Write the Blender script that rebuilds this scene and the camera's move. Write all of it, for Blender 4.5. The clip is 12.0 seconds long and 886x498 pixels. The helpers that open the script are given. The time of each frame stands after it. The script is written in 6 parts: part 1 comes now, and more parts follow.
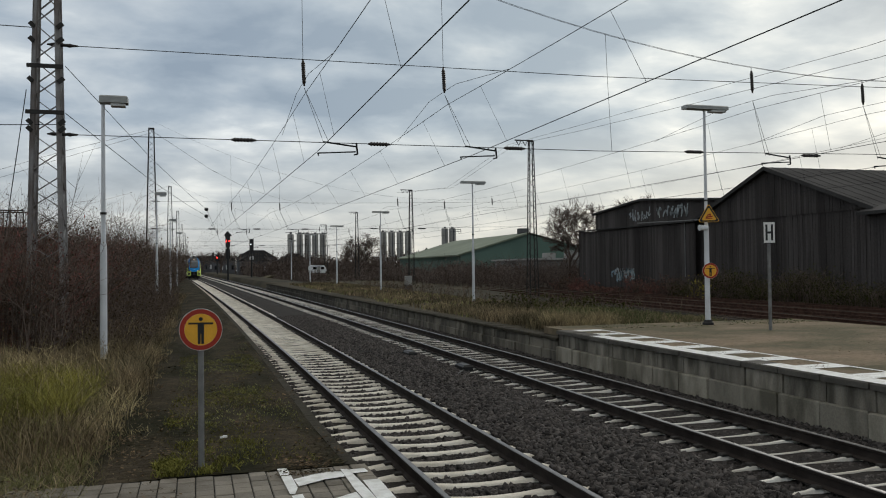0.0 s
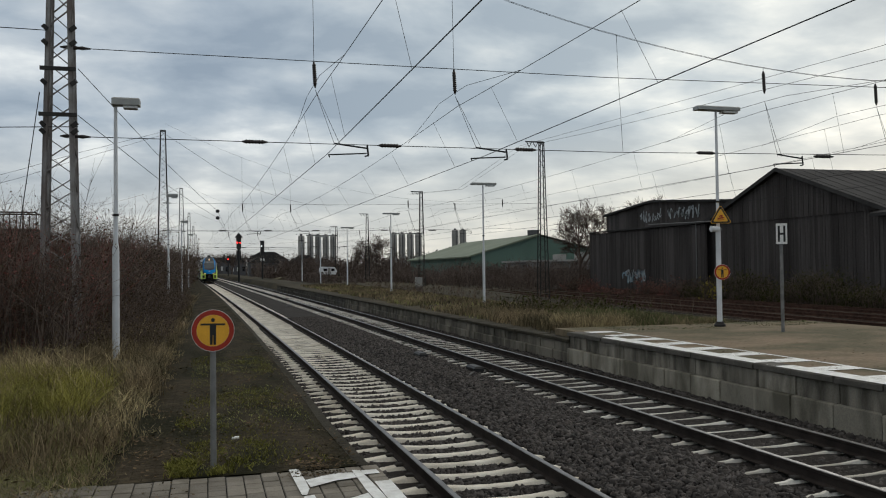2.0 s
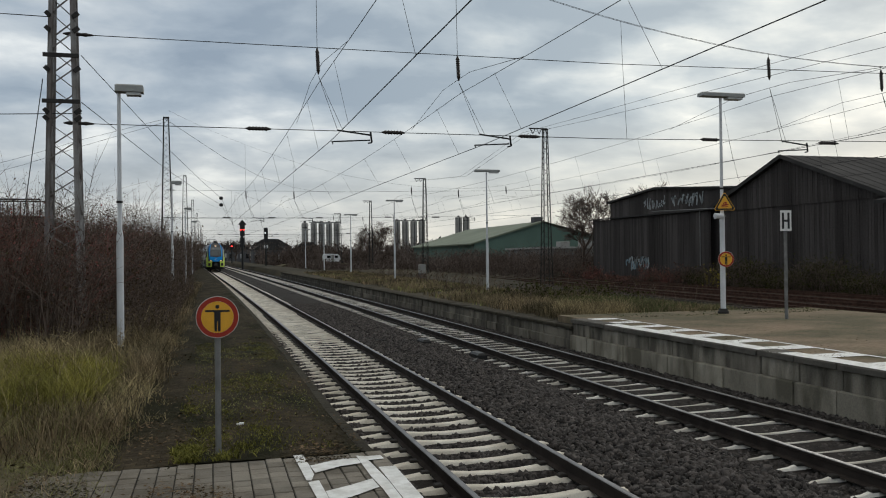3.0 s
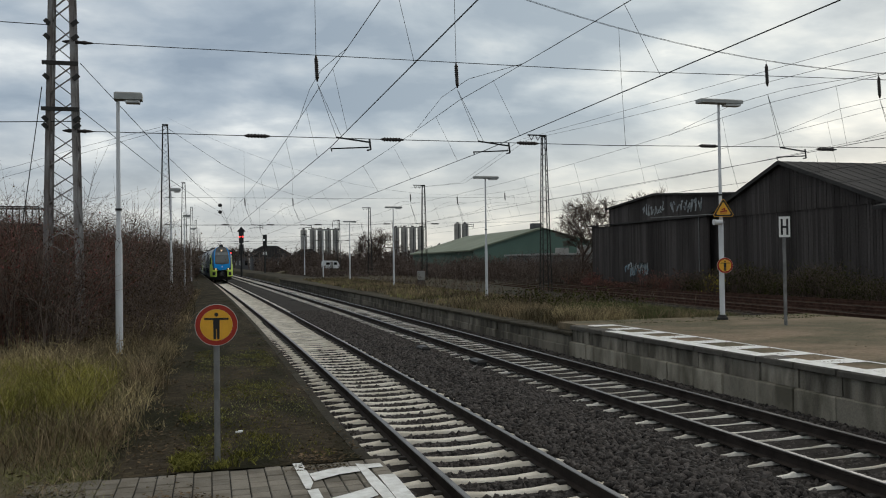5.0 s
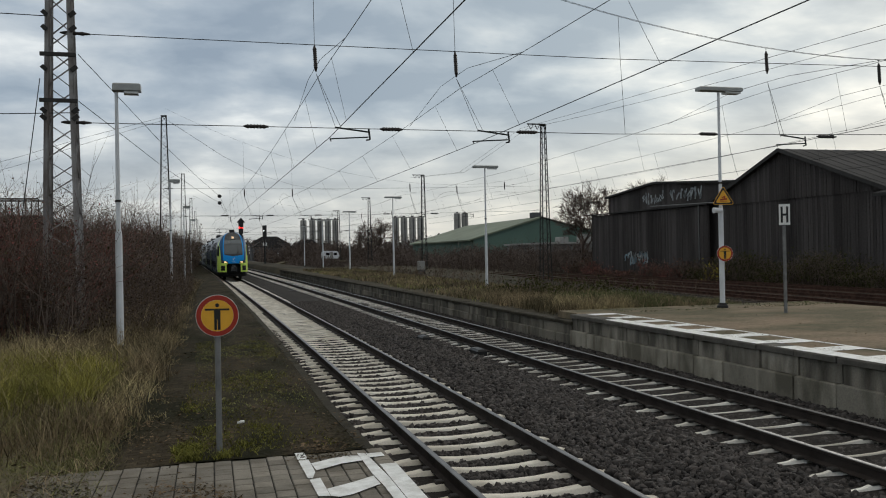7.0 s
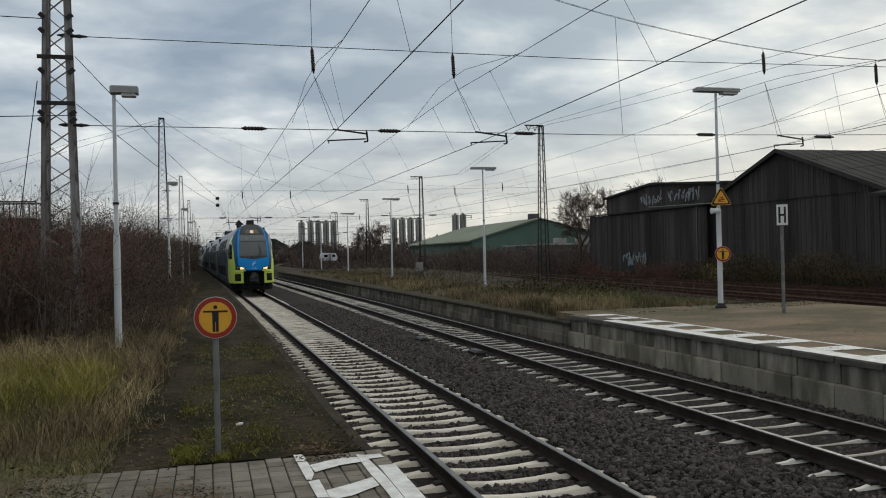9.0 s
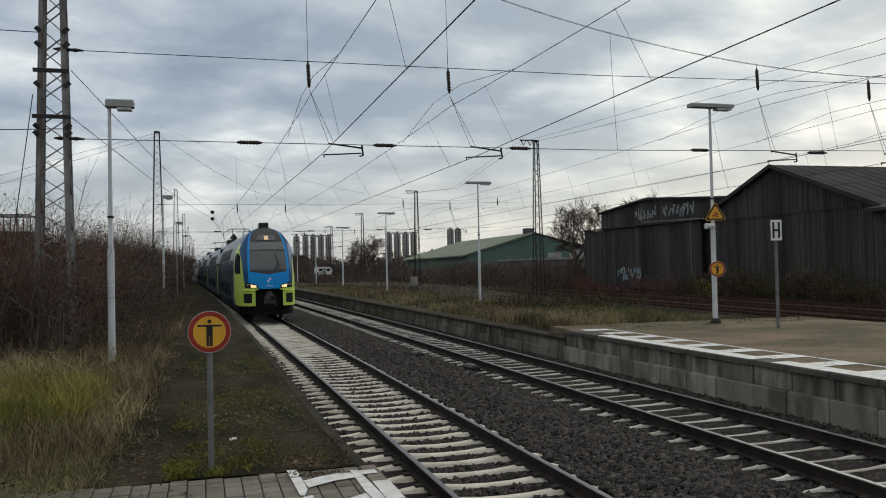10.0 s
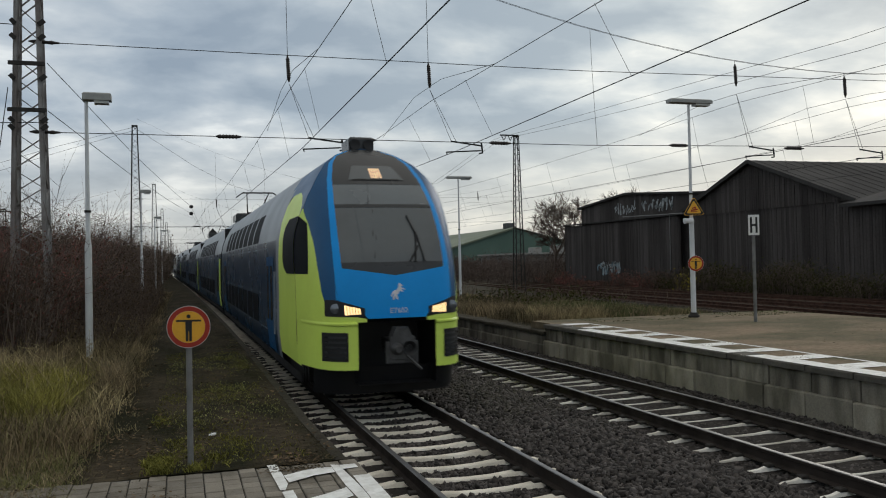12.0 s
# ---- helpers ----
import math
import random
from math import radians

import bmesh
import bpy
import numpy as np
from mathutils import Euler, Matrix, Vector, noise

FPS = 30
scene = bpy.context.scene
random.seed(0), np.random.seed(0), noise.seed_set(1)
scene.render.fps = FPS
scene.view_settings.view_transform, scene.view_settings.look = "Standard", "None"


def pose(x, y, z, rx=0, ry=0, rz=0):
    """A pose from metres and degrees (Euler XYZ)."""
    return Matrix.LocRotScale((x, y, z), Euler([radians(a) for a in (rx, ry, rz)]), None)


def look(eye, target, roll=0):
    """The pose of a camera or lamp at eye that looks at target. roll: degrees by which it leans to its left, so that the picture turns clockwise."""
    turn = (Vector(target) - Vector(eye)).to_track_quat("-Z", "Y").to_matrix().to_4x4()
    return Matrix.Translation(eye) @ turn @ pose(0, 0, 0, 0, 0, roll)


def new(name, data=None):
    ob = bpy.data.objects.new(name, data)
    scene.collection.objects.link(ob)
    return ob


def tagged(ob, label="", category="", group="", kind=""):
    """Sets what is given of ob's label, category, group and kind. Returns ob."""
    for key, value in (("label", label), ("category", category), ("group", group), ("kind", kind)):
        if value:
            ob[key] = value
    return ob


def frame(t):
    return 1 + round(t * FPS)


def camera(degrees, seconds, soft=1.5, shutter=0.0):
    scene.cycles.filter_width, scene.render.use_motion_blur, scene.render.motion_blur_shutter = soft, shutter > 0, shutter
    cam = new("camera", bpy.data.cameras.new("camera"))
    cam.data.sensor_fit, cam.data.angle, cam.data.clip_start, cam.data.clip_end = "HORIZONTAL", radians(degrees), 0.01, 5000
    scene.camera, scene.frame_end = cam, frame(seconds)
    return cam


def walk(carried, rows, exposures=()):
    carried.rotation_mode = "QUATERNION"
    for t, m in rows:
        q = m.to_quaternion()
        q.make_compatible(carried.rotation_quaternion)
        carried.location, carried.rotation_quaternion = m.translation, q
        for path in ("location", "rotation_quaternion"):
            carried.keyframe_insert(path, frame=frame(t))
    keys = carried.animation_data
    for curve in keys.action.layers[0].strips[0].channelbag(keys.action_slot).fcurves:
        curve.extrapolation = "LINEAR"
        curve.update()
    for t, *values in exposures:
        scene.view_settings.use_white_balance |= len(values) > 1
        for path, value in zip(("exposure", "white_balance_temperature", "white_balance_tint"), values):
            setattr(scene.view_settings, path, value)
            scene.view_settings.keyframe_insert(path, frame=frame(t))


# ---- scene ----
cam = camera(55.48, 12.0, soft=1.05, shutter=0.3)
# seconds, eye, yaw, pitch, roll
PATH = [
    (0.0, -0.000, -0.000, 2.422, -16.292, 1.300, 0.654), (0.5, -0.002, 0.001, 2.419, -16.226, 1.438, 0.767),
    (1.0, -0.005, -0.003, 2.419, -15.921, 1.581, 0.796), (1.5, -0.003, 0.002, 2.419, -15.640, 1.685, 0.778),
    (2.0, -0.010, 0.008, 2.417, -15.593, 1.419, 0.655), (2.5, -0.012, 0.004, 2.419, -15.320, 0.727, 0.709),
    (3.0, -0.015, 0.006, 2.415, -15.364, 0.541, 0.645), (5.0, -0.015, 0.004, 2.423, -15.428, 0.984, 0.761),
    (5.5, -0.017, 0.003, 2.417, -15.406, 0.628, 0.754), (6.0, -0.021, 0.002, 2.422, -15.433, 0.515, 0.810),
    (6.5, -0.021, 0.008, 2.418, -15.346, 0.318, 0.946), (7.0, -0.019, 0.007, 2.420, -15.437, 0.287, 1.087),
    (9.0, -0.018, 0.004, 2.416, -15.556, 0.390, 1.283), (9.5, -0.017, 0.001, 2.419, -15.688, 1.197, 1.183),
    (10.0, -0.018, 0.003, 2.420, -15.900, 1.353, 1.140), (10.5, -0.020, 0.001, 2.420, -16.048, 1.065, 1.177),
    (11.0, -0.019, -0.000, 2.419, -16.311, 0.954, 1.150), (11.5, -0.022, 0.002, 2.419, -16.660, 0.930, 1.143),
    (12.0, -0.019, -0.003, 2.416, -17.226, 0.977, 1.189)]
walk(cam, [(t, pose(x, y, z, 90 + p, r, w)) for t, x, y, z, w, p, r in PATH])

# main lines of the plan: rail top is z = 0, the tracks run along y
X1, X2 = 3.29, 7.73            # track axes
Z1, Z2 = 0.55, 0.70            # tops of the two platforms
XE1, XE2 = 1.55, 9.38          # platform edges
YP = 21.8                      # first cross span
PITCH = 47.0                   # spacing of the spans


def bend(y):
    """How far the line has drawn to the left, and risen, at a distance along it."""
    u = np.maximum(y - 14.0, 0.0)
    return -0.030 * u * u / (u + 50.0), 0.0047 * u * u / (u + 12.0)


# ---------------------------------------------------------------- world and sun
def make_world():
    w = bpy.data.worlds.new("overcast_sky")
    scene.world = w
    w.use_nodes = True
    nt = w.node_tree
    nt.nodes.clear()
    N = nt.nodes.new
    L = nt.links.new
    out = N("ShaderNodeOutputWorld")
    bg = N("ShaderNodeBackground")
    sky = N("ShaderNodeTexSky")
    sky.sky_type = 'NISHITA'
    sky.sun_disc = False
    sky.sun_elevation = radians(16)
    sky.sun_rotation = radians(50)
    tc = N("ShaderNodeTexCoord")
    sep = N("ShaderNodeSeparateXYZ")
    L(tc.outputs["Generated"], sep.inputs[0])
    # cloud sheet: the direction projected on a level ceiling
    zz = N("ShaderNodeMath")
    zz.operation = 'MAXIMUM'
    zz.inputs[1].default_value = 0.0
    L(sep.outputs[2], zz.inputs[0])
    za = N("ShaderNodeMath")
    za.operation = 'ADD'
    za.inputs[1].default_value = 0.26
    L(zz.outputs[0], za.inputs[0])
    comb = N("ShaderNodeCombineXYZ")
    for i in (0, 1):
        d = N("ShaderNodeMath")
        d.operation = 'DIVIDE'
        L(sep.outputs[i], d.inputs[0])
        L(za.outputs[0], d.inputs[1])
        L(d.outputs[0], comb.inputs[i])
    mp = N("ShaderNodeMapping")
    mp.inputs["Rotation"].default_value = (0, 0, radians(16))
    mp.inputs["Scale"].default_value = (1.0, 1.25, 1.0)
    mp.inputs["Location"].default_value = (3.1, 1.7, 0)
    L(comb.outputs[0], mp.inputs[0])
    n1 = N("ShaderNodeTexNoise")
    n1.inputs["Scale"].default_value = 2.7
    n1.inputs["Detail"].default_value = 7
    n1.inputs["Roughness"].default_value = 0.53
    n1.inputs["Distortion"].default_value = 0.15
    L(mp.outputs[0], n1.inputs[0])
    n2 = N("ShaderNodeTexNoise")
    n2.inputs["Scale"].default_value = 0.8
    n2.inputs["Detail"].default_value = 3
    L(mp.outputs[0], n2.inputs[0])
    mix = N("ShaderNodeMath")
    mix.operation = 'MULTIPLY_ADD'
    mix.inputs[1].default_value = 0.62
    L(n1.outputs[0], mix.inputs[0])
    m2 = N("ShaderNodeMath")
    m2.operation = 'MULTIPLY'
    m2.inputs[1].default_value = 0.38
    L(n2.outputs[0], m2.inputs[0])
    L(m2.outputs[0], mix.inputs[2])
    ramp = N("ShaderNodeValToRGB")
    cr = ramp.color_ramp
    cr.elements[0].position, cr.elements[0].color = 0.40, (0.278, 0.338, 0.408, 1)
    cr.elements[1].position, cr.elements[1].color = 0.65, (0.87, 0.885, 0.865, 1)
    e = cr.elements.new(0.48)
    e.color = (0.380, 0.440, 0.502, 1)
    e = cr.elements.new(0.56)
    e.color = (0.54, 0.585, 0.62, 1)
    L(mix.outputs[0], ramp.inputs[0])
    # thinner cloud towards the veiled sun, paler and warmer near the horizon
    hz = N("ShaderNodeMapRange")
    hz.inputs["From Min"].default_value = 0.0
    hz.inputs["From Max"].default_value = 0.17
    hz.inputs["To Min"].default_value = 0.62
    hz.inputs["To Max"].default_value = 0.0
    L(sep.outputs[2], hz.inputs[0])
    hor = N("ShaderNodeMixRGB")
    hor.inputs[2].default_value = (0.615, 0.585, 0.515, 1)
    L(hz.outputs[0], hor.inputs[0])
    L(ramp.outputs[0], hor.inputs[1])
    # paler, warmer cloud overhead
    up = N("ShaderNodeMapRange")
    up.inputs["From Min"].default_value = 0.42
    up.inputs["From Max"].default_value = 0.75
    up.inputs["To Min"].default_value = 0.0
    up.inputs["To Max"].default_value = 0.8
    L(sep.outputs[2], up.inputs[0])
    over = N("ShaderNodeMixRGB")
    over.inputs[2].default_value = (0.58, 0.54, 0.47, 1)
    L(up.outputs[0], over.inputs[0])
    L(hor.outputs[0], over.inputs[1])
    # glow of the sun behind the cloud
    dot = N("ShaderNodeVectorMath")
    dot.operation = 'DOT_PRODUCT'
    s = Vector((math.sin(radians(47)) * 0.96, math.cos(radians(47)) * 0.96, 0.28)).normalized()
    dot.inputs[1].default_value = s
    L(tc.outputs["Generated"], dot.inputs[0])
    gl = N("ShaderNodeMapRange")
    gl.inputs["From Min"].default_value = 0.72
    gl.inputs["From Max"].default_value = 1.0
    L(dot.outputs["Value"], gl.inputs[0])
    tint = N("ShaderNodeMixRGB")
    tint.inputs[1].default_value = (0.93, 0.95, 0.97, 1)
    tint.inputs[2].default_value = (1.36, 1.31, 1.20, 1)
    L(gl.outputs[0], tint.inputs[0])
    mul = N("ShaderNodeMixRGB")
    mul.blend_type = 'MULTIPLY'
    mul.inputs[0].default_value = 1.0
    L(over.outputs[0], mul.inputs[1])
    L(tint.outputs[0], mul.inputs[2])
    # a little clear sky shows through
    sk = N("ShaderNodeMixRGB")
    sk.blend_type = 'ADD'
    sk.inputs[0].default_value = 0.006
    L(mul.outputs[0], sk.inputs[1])
    L(sky.outputs[0], sk.inputs[2])
    L(sk.outputs[0], bg.inputs[0])
    bg.inputs[1].default_value = 1.06
    L(bg.outputs[0], out.inputs[0])


make_world()
sun_data = bpy.data.lights.new("veiled_sun", 'SUN')
sun_data.energy = 0.5
sun_data.angle = radians(25)
sun_data.color = (1.0, 0.95, 0.88)
sun = new("veiled_sun", sun_data)
sun.matrix_world = look((60, 56, 40), (0, 0, 0))
scene.view_settings.exposure = 0.0


# ---------------------------------------------------------------- materials
# paints of the train, whose texture rides along with it
MOVING = {"bright_blue_train_paint", "navy_train_paint", "dark_blue_side_paint", "lime_train_paint", "silver_grey_roof", "black_plastic", "sooty_underframe",
          "cast_coupler_steel", "raked_windscreen_glass", "grey_sun_blind", "black_windscreen_frame", "white_lettering", "lit_headlamp", "lit_display",
          "clear_lamp_lens", "dark_glazing", "black_side_window", "dark_far_steel"}


def mat(name, col, rough=0.8, metal=0.0, var=0.25, scale=6.0, grain=0.15, gscale=60.0, bump=0.15, bscale=80.0,
        island=0.0, obj=0.0, col2=None, emit=None, estr=0.0, spec=0.4, stretch=None, local=False):
    """A worn surface: stains at one scale, grain at another, relief, and variation from piece to piece."""
    m = bpy.data.materials.new(name)
    m.use_nodes = True
    nt = m.node_tree
    N, L = nt.nodes.new, nt.links.new
    b = nt.nodes["Principled BSDF"]
    b.inputs["Roughness"].default_value = rough
    b.inputs["Metallic"].default_value = metal
    b.inputs["Specular IOR Level"].default_value = spec
    tc = N("ShaderNodeTexCoord")
    geo = N("ShaderNodeNewGeometry")
    place = tc.outputs["Object"] if local or name in MOVING else geo.outputs["Position"]
    n1 = N("ShaderNodeTexNoise")
    n1.inputs["Scale"].default_value = scale
    n1.inputs["Detail"].default_value = 4
    if stretch:
        mp = N("ShaderNodeMapping")
        mp.inputs["Scale"].default_value = stretch
        L(place, mp.inputs[0])
        L(mp.outputs[0], n1.inputs[0])
    else:
        L(place, n1.inputs[0])
    n2 = N("ShaderNodeTexNoise")
    n2.inputs["Scale"].default_value = gscale
    n2.inputs["Detail"].default_value = 3
    L(place, n2.inputs[0])
    mixc = N("ShaderNodeMixRGB")
    mixc.inputs[1].default_value = (*col, 1)
    c2 = col2 or tuple(c * (1 - var) for c in col)
    mixc.inputs[2].default_value = (*c2, 1)
    r = N("ShaderNodeMapRange")
    r.inputs["From Min"].default_value, r.inputs["From Max"].default_value = 0.38, 0.62
    L(n1.outputs[0], r.inputs[0])
    L(r.outputs[0], mixc.inputs[0])
    hsv = N("ShaderNodeHueSaturation")
    L(mixc.outputs[0], hsv.inputs["Color"])
    v = N("ShaderNodeMath")
    v.operation = 'MULTIPLY_ADD'
    v.inputs[1].default_value = grain * 2
    v.inputs[2].default_value = 1 - grain
    L(n2.outputs[0], v.inputs[0])
    last = v
    for amount, source in ((island, geo.outputs["Random Per Island"]), (obj, None)):
        if amount:
            if source is None:
                source = N("ShaderNodeObjectInfo").outputs["Random"]
            a = N("ShaderNodeMath")
            a.operation = 'MULTIPLY_ADD'
            a.inputs[1].default_value = amount * 2
            a.inputs[2].default_value = 1 - amount
            L(source, a.inputs[0])
            c = N("ShaderNodeMath")
            c.operation = 'MULTIPLY'
            L(last.outputs[0], c.inputs[0])
            L(a.outputs[0], c.inputs[1])
            last = c
    L(last.outputs[0], hsv.inputs["Value"])
    L(hsv.outputs[0], b.inputs["Base Color"])
    rr = N("ShaderNodeMapRange")
    rr.inputs["To Min"].default_value, rr.inputs["To Max"].default_value = max(rough - 0.08, 0.02), min(rough + 0.08, 1)
    L(n1.outputs[0], rr.inputs[0])
    L(rr.outputs[0], b.inputs["Roughness"])
    if bump:
        n3 = N("ShaderNodeTexNoise")
        n3.inputs["Scale"].default_value = bscale
        n3.inputs["Detail"].default_value = 3
        L(place, n3.inputs[0])
        bp = N("ShaderNodeBump")
        bp.inputs["Strength"].default_value = bump
        bp.inputs["Distance"].default_value = 0.02
        L(n3.outputs[0], bp.inputs["Height"])
        L(bp.outputs[0], b.inputs["Normal"])
    if emit:
        b.inputs["Emission Color"].default_value = (*emit, 1)
        b.inputs["Emission Strength"].default_value = estr
    return m


M = {}
M["rail_side"] = mat("rusty_rail", (0.042, 0.033, 0.028), 0.85, 0.1, 0.4, 3, 0.2, 50, spec=0.2)
M["rail_top"] = mat("polished_rail_top", (0.20, 0.195, 0.19), 0.42, 0.8, 0.25, 2, 0.1, 40, 0.03)
M["rail_rust"] = mat("rusty_siding_rail", (0.080, 0.044, 0.032), 0.9, 0.0, 0.4, 3, 0.2, 50, spec=0.12)
M["sleeper"] = mat("weathered_concrete_sleeper", (0.84, 0.79, 0.69), 0.9, 0, 0.22, 2.5, 0.18, 45, 0.3, 60, obj=0.10, col2=(0.62, 0.57, 0.48))
M["sleeper_grey"] = mat("dirty_concrete_sleeper", (0.84, 0.81, 0.74), 0.9, 0, 0.22, 1.5, 0.2, 45, 0.3, 60, obj=0.15, col2=(0.56, 0.52, 0.45))
M["sleeper_dark"] = mat("brown_sleeper", (0.085, 0.066, 0.052), 0.9, 0, 0.3, 2.5, 0.18, 45, 0.3, 60, island=0.25, spec=0.1)
M["clip"] = mat("dark_steel_clip", (0.05, 0.045, 0.04), 0.7, 0.4)
M["ballast"] = mat("ballast_bed", (0.036, 0.032, 0.029), 0.95, 0, 0.35, 0.6, 0.85, 24, 1.0, 20, col2=(0.030, 0.026, 0.023), spec=0.15)
M["stone"] = mat("ballast_stone", (0.068, 0.061, 0.057), 0.85, 0, 0.2, 9, 0.2, 60, 0.3, 60, island=0.7, col2=(0.048, 0.041, 0.037), spec=0.3)
M["siding_bed"] = mat("sooty_siding_bed", (0.040, 0.031, 0.025), 0.95, 0, 0.35, 0.4, 0.7, 14, 1.0, 14, col2=(0.022, 0.018, 0.015), spec=0.08)
M["asphalt"] = mat("old_mossy_platform_surface", (0.064, 0.050, 0.031), 0.95, 0, 0.3, 1.1, 0.8, 9, 1.0, 26, col2=(0.024, 0.023, 0.010), stretch=(1.5, 0.55, 1), spec=0.08)
M["paver"] = mat("worn_concrete_paver", (0.225, 0.202, 0.165), 0.9, 0, 0.25, 3, 0.25, 55, 0.4, 70, obj=0.2, col2=(0.14, 0.122, 0.095))
M["joint"] = mat("dark_joint_fill", (0.03, 0.028, 0.022), 0.95)
M["paint"] = mat("worn_white_paint", (0.88, 0.89, 0.87), 0.65, 0, 0.12, 7, 0.15, 40, 0.25, 70, col2=(0.70, 0.70, 0.67))
M["coping"] = mat("platform_coping", (0.115, 0.106, 0.09), 0.92, 0, 0.4, 2, 0.3, 30, 0.3, 50)
M["coping_old"] = mat("old_mossy_coping", (0.054, 0.048, 0.035), 0.92, 0, 0.35, 2, 0.3, 30, 0.3, 50, spec=0.12)
M["block"] = mat("concrete_wall_block", (0.315, 0.288, 0.232), 0.92, 0, 0.45, 2.2, 0.35, 40, 0.35, 60, obj=0.25, col2=(0.125, 0.114, 0.086), stretch=(1, 1, 0.35))
M["block_up"] = mat("stained_wall_block", (0.275, 0.25, 0.205), 0.92, 0, 0.5, 3.0, 0.35, 40, 0.35, 60, obj=0.28, col2=(0.085, 0.077, 0.060), stretch=(1, 1, 0.25))
M["block_old"] = mat("dark_wall_block", (0.090, 0.082, 0.066), 0.92, 0, 0.4, 2.2, 0.3, 40, 0.35, 60, obj=0.25, col2=(0.048, 0.044, 0.034), stretch=(1, 1, 0.35))
M["block_mid"] = mat("weathered_wall_block", (0.19, 0.172, 0.138), 0.92, 0, 0.4, 2.2, 0.3, 40, 0.35, 60, obj=0.28, col2=(0.075, 0.068, 0.052), stretch=(1, 1, 0.35))
M["plat2"] = mat("sandy_platform_surface", (0.245, 0.186, 0.126), 0.95, 0, 0.25, 0.55, 0.5, 12, 0.6, 40, col2=(0.125, 0.110, 0.068), stretch=(0.8, 1.3, 1), spec=0.15)
M["soil"] = mat("dead_grass_soil", (0.130, 0.110, 0.068), 0.95, 0, 0.4, 0.5, 0.4, 14, 0.8, 14, col2=(0.080, 0.070, 0.042), spec=0.1)
M["field"] = mat("scrub_ground", (0.075, 0.064, 0.040), 0.95, 0, 0.4, 0.05, 0.4, 3, 0.6, 3, col2=(0.033, 0.030, 0.020), spec=0.1)
M["grass_dry"] = mat("dry_grass", (0.46, 0.38, 0.21), 0.95, 0, 0.3, 0.7, 0.2, 10, 0, island=0.75, col2=(0.16, 0.12, 0.07), spec=0.1)
M["grass_far"] = mat("brown_rank_grass", (0.29, 0.225, 0.135), 0.95, 0, 0.45, 0.3, 0.25, 10, 0, island=0.8, col2=(0.105, 0.088, 0.052), spec=0.1)
M["grass_green"] = mat("green_grass", (0.275, 0.275, 0.105), 0.95, 0, 0.3, 0.8, 0.2, 10, 0, island=0.65, col2=(0.17, 0.165, 0.068), spec=0.1)
M["grass_yellow"] = mat("yellow_green_grass", (0.335, 0.300, 0.075), 0.95, 0, 0.3, 0.8, 0.2, 10, 0, island=0.65, col2=(0.17, 0.165, 0.052), spec=0.1)
M["grass_dull"] = mat("dull_green_grass", (0.115, 0.130, 0.052), 0.95, 0, 0.3, 0.8, 0.2, 10, 0, island=0.6, col2=(0.065, 0.072, 0.034), spec=0.1)
M["moss"] = mat("yellow_green_weed", (0.175, 0.168, 0.040), 0.95, 0, 0.3, 3, 0.2, 20, 0, island=0.6, spec=0.1)
M["litter"] = mat("dead_leaf_litter", (0.140, 0.095, 0.056), 0.95, 0, 0.4, 2, 0.2, 20, 0, island=0.7, col2=(0.040, 0.034, 0.018), spec=0.1)
M["twig"] = mat("bare_twig", (0.155, 0.120, 0.100), 0.95, 0, 0.3, 1, 0.2, 10, 0, island=0.55, spec=0.1)
M["twig_pale"] = mat("grey_bare_twig", (0.150, 0.120, 0.102), 0.95, 0, 0.3, 0.3, 0.2, 10, 0, island=0.55, spec=0.1, col2=(0.085, 0.062, 0.052))
M["twig_red"] = mat("reddish_bramble", (0.240, 0.098, 0.084), 0.95, 0, 0.4, 0.35, 0.2, 8, 0, island=0.65, col2=(0.095, 0.070, 0.050), spec=0.1)
M["leaf_maroon"] = mat("maroon_leaf", (0.240, 0.075, 0.068), 0.95, 0, 0.4, 0.3, 0.2, 8, 0, island=0.65, col2=(0.085, 0.050, 0.042), spec=0.1)
M["leaf_olive"] = mat("late_leaf", (0.060, 0.062, 0.018), 0.95, 0, 0.4, 0.6, 0.2, 8, 0, island=0.6, spec=0.1)
M["leaf_yellow"] = mat("yellow_leaf", (0.42, 0.34, 0.05), 0.85, 0, 0.4, 0.6, 0.2, 8, 0, island=0.4)
M["steel"] = mat("weathered_lattice_steel", (0.27, 0.265, 0.26), 0.75, 0.1, 0.35, 1.5, 0.2, 20, 0.1, 30, col2=(0.155, 0.135, 0.125))
M["steel_dark"] = mat("dark_far_steel", (0.050, 0.048, 0.046), 0.85, 0.0, 0.3, 1.5, spec=0.15)
M["wire"] = mat("dark_copper_wire", (0.022, 0.024, 0.024), 0.7, 0.2, 0, 3, 0, 10, 0)
M["insulator"] = mat("dark_insulator", (0.028, 0.022, 0.020), 0.35, 0, 0.2, 9)
M["white_pole"] = mat("white_painted_pole", (0.66, 0.68, 0.70), 0.5, 0, 0.12, 2, 0.1, 30, 0.08, 40)
M["lamp_head"] = mat("grey_lamp_housing", (0.34, 0.35, 0.34), 0.5, 0.2, 0.15, 4)
M["lamp_glass"] = mat("frosted_lamp_cover", (0.55, 0.56, 0.55), 0.3, 0, 0.1, 4)
M["galv"] = mat("galvanised_post", (0.21, 0.21, 0.205), 0.55, 0.4, 0.25, 8, 0.15, 60, 0.1, 60)
M["sign_red"] = mat("sign_red", (0.34, 0.024, 0.010), 0.45, 0, 0.1, 8, 0.08)
M["sign_yellow"] = mat("sign_amber", (0.78, 0.40, 0.030), 0.45, 0, 0.08, 8, 0.06)
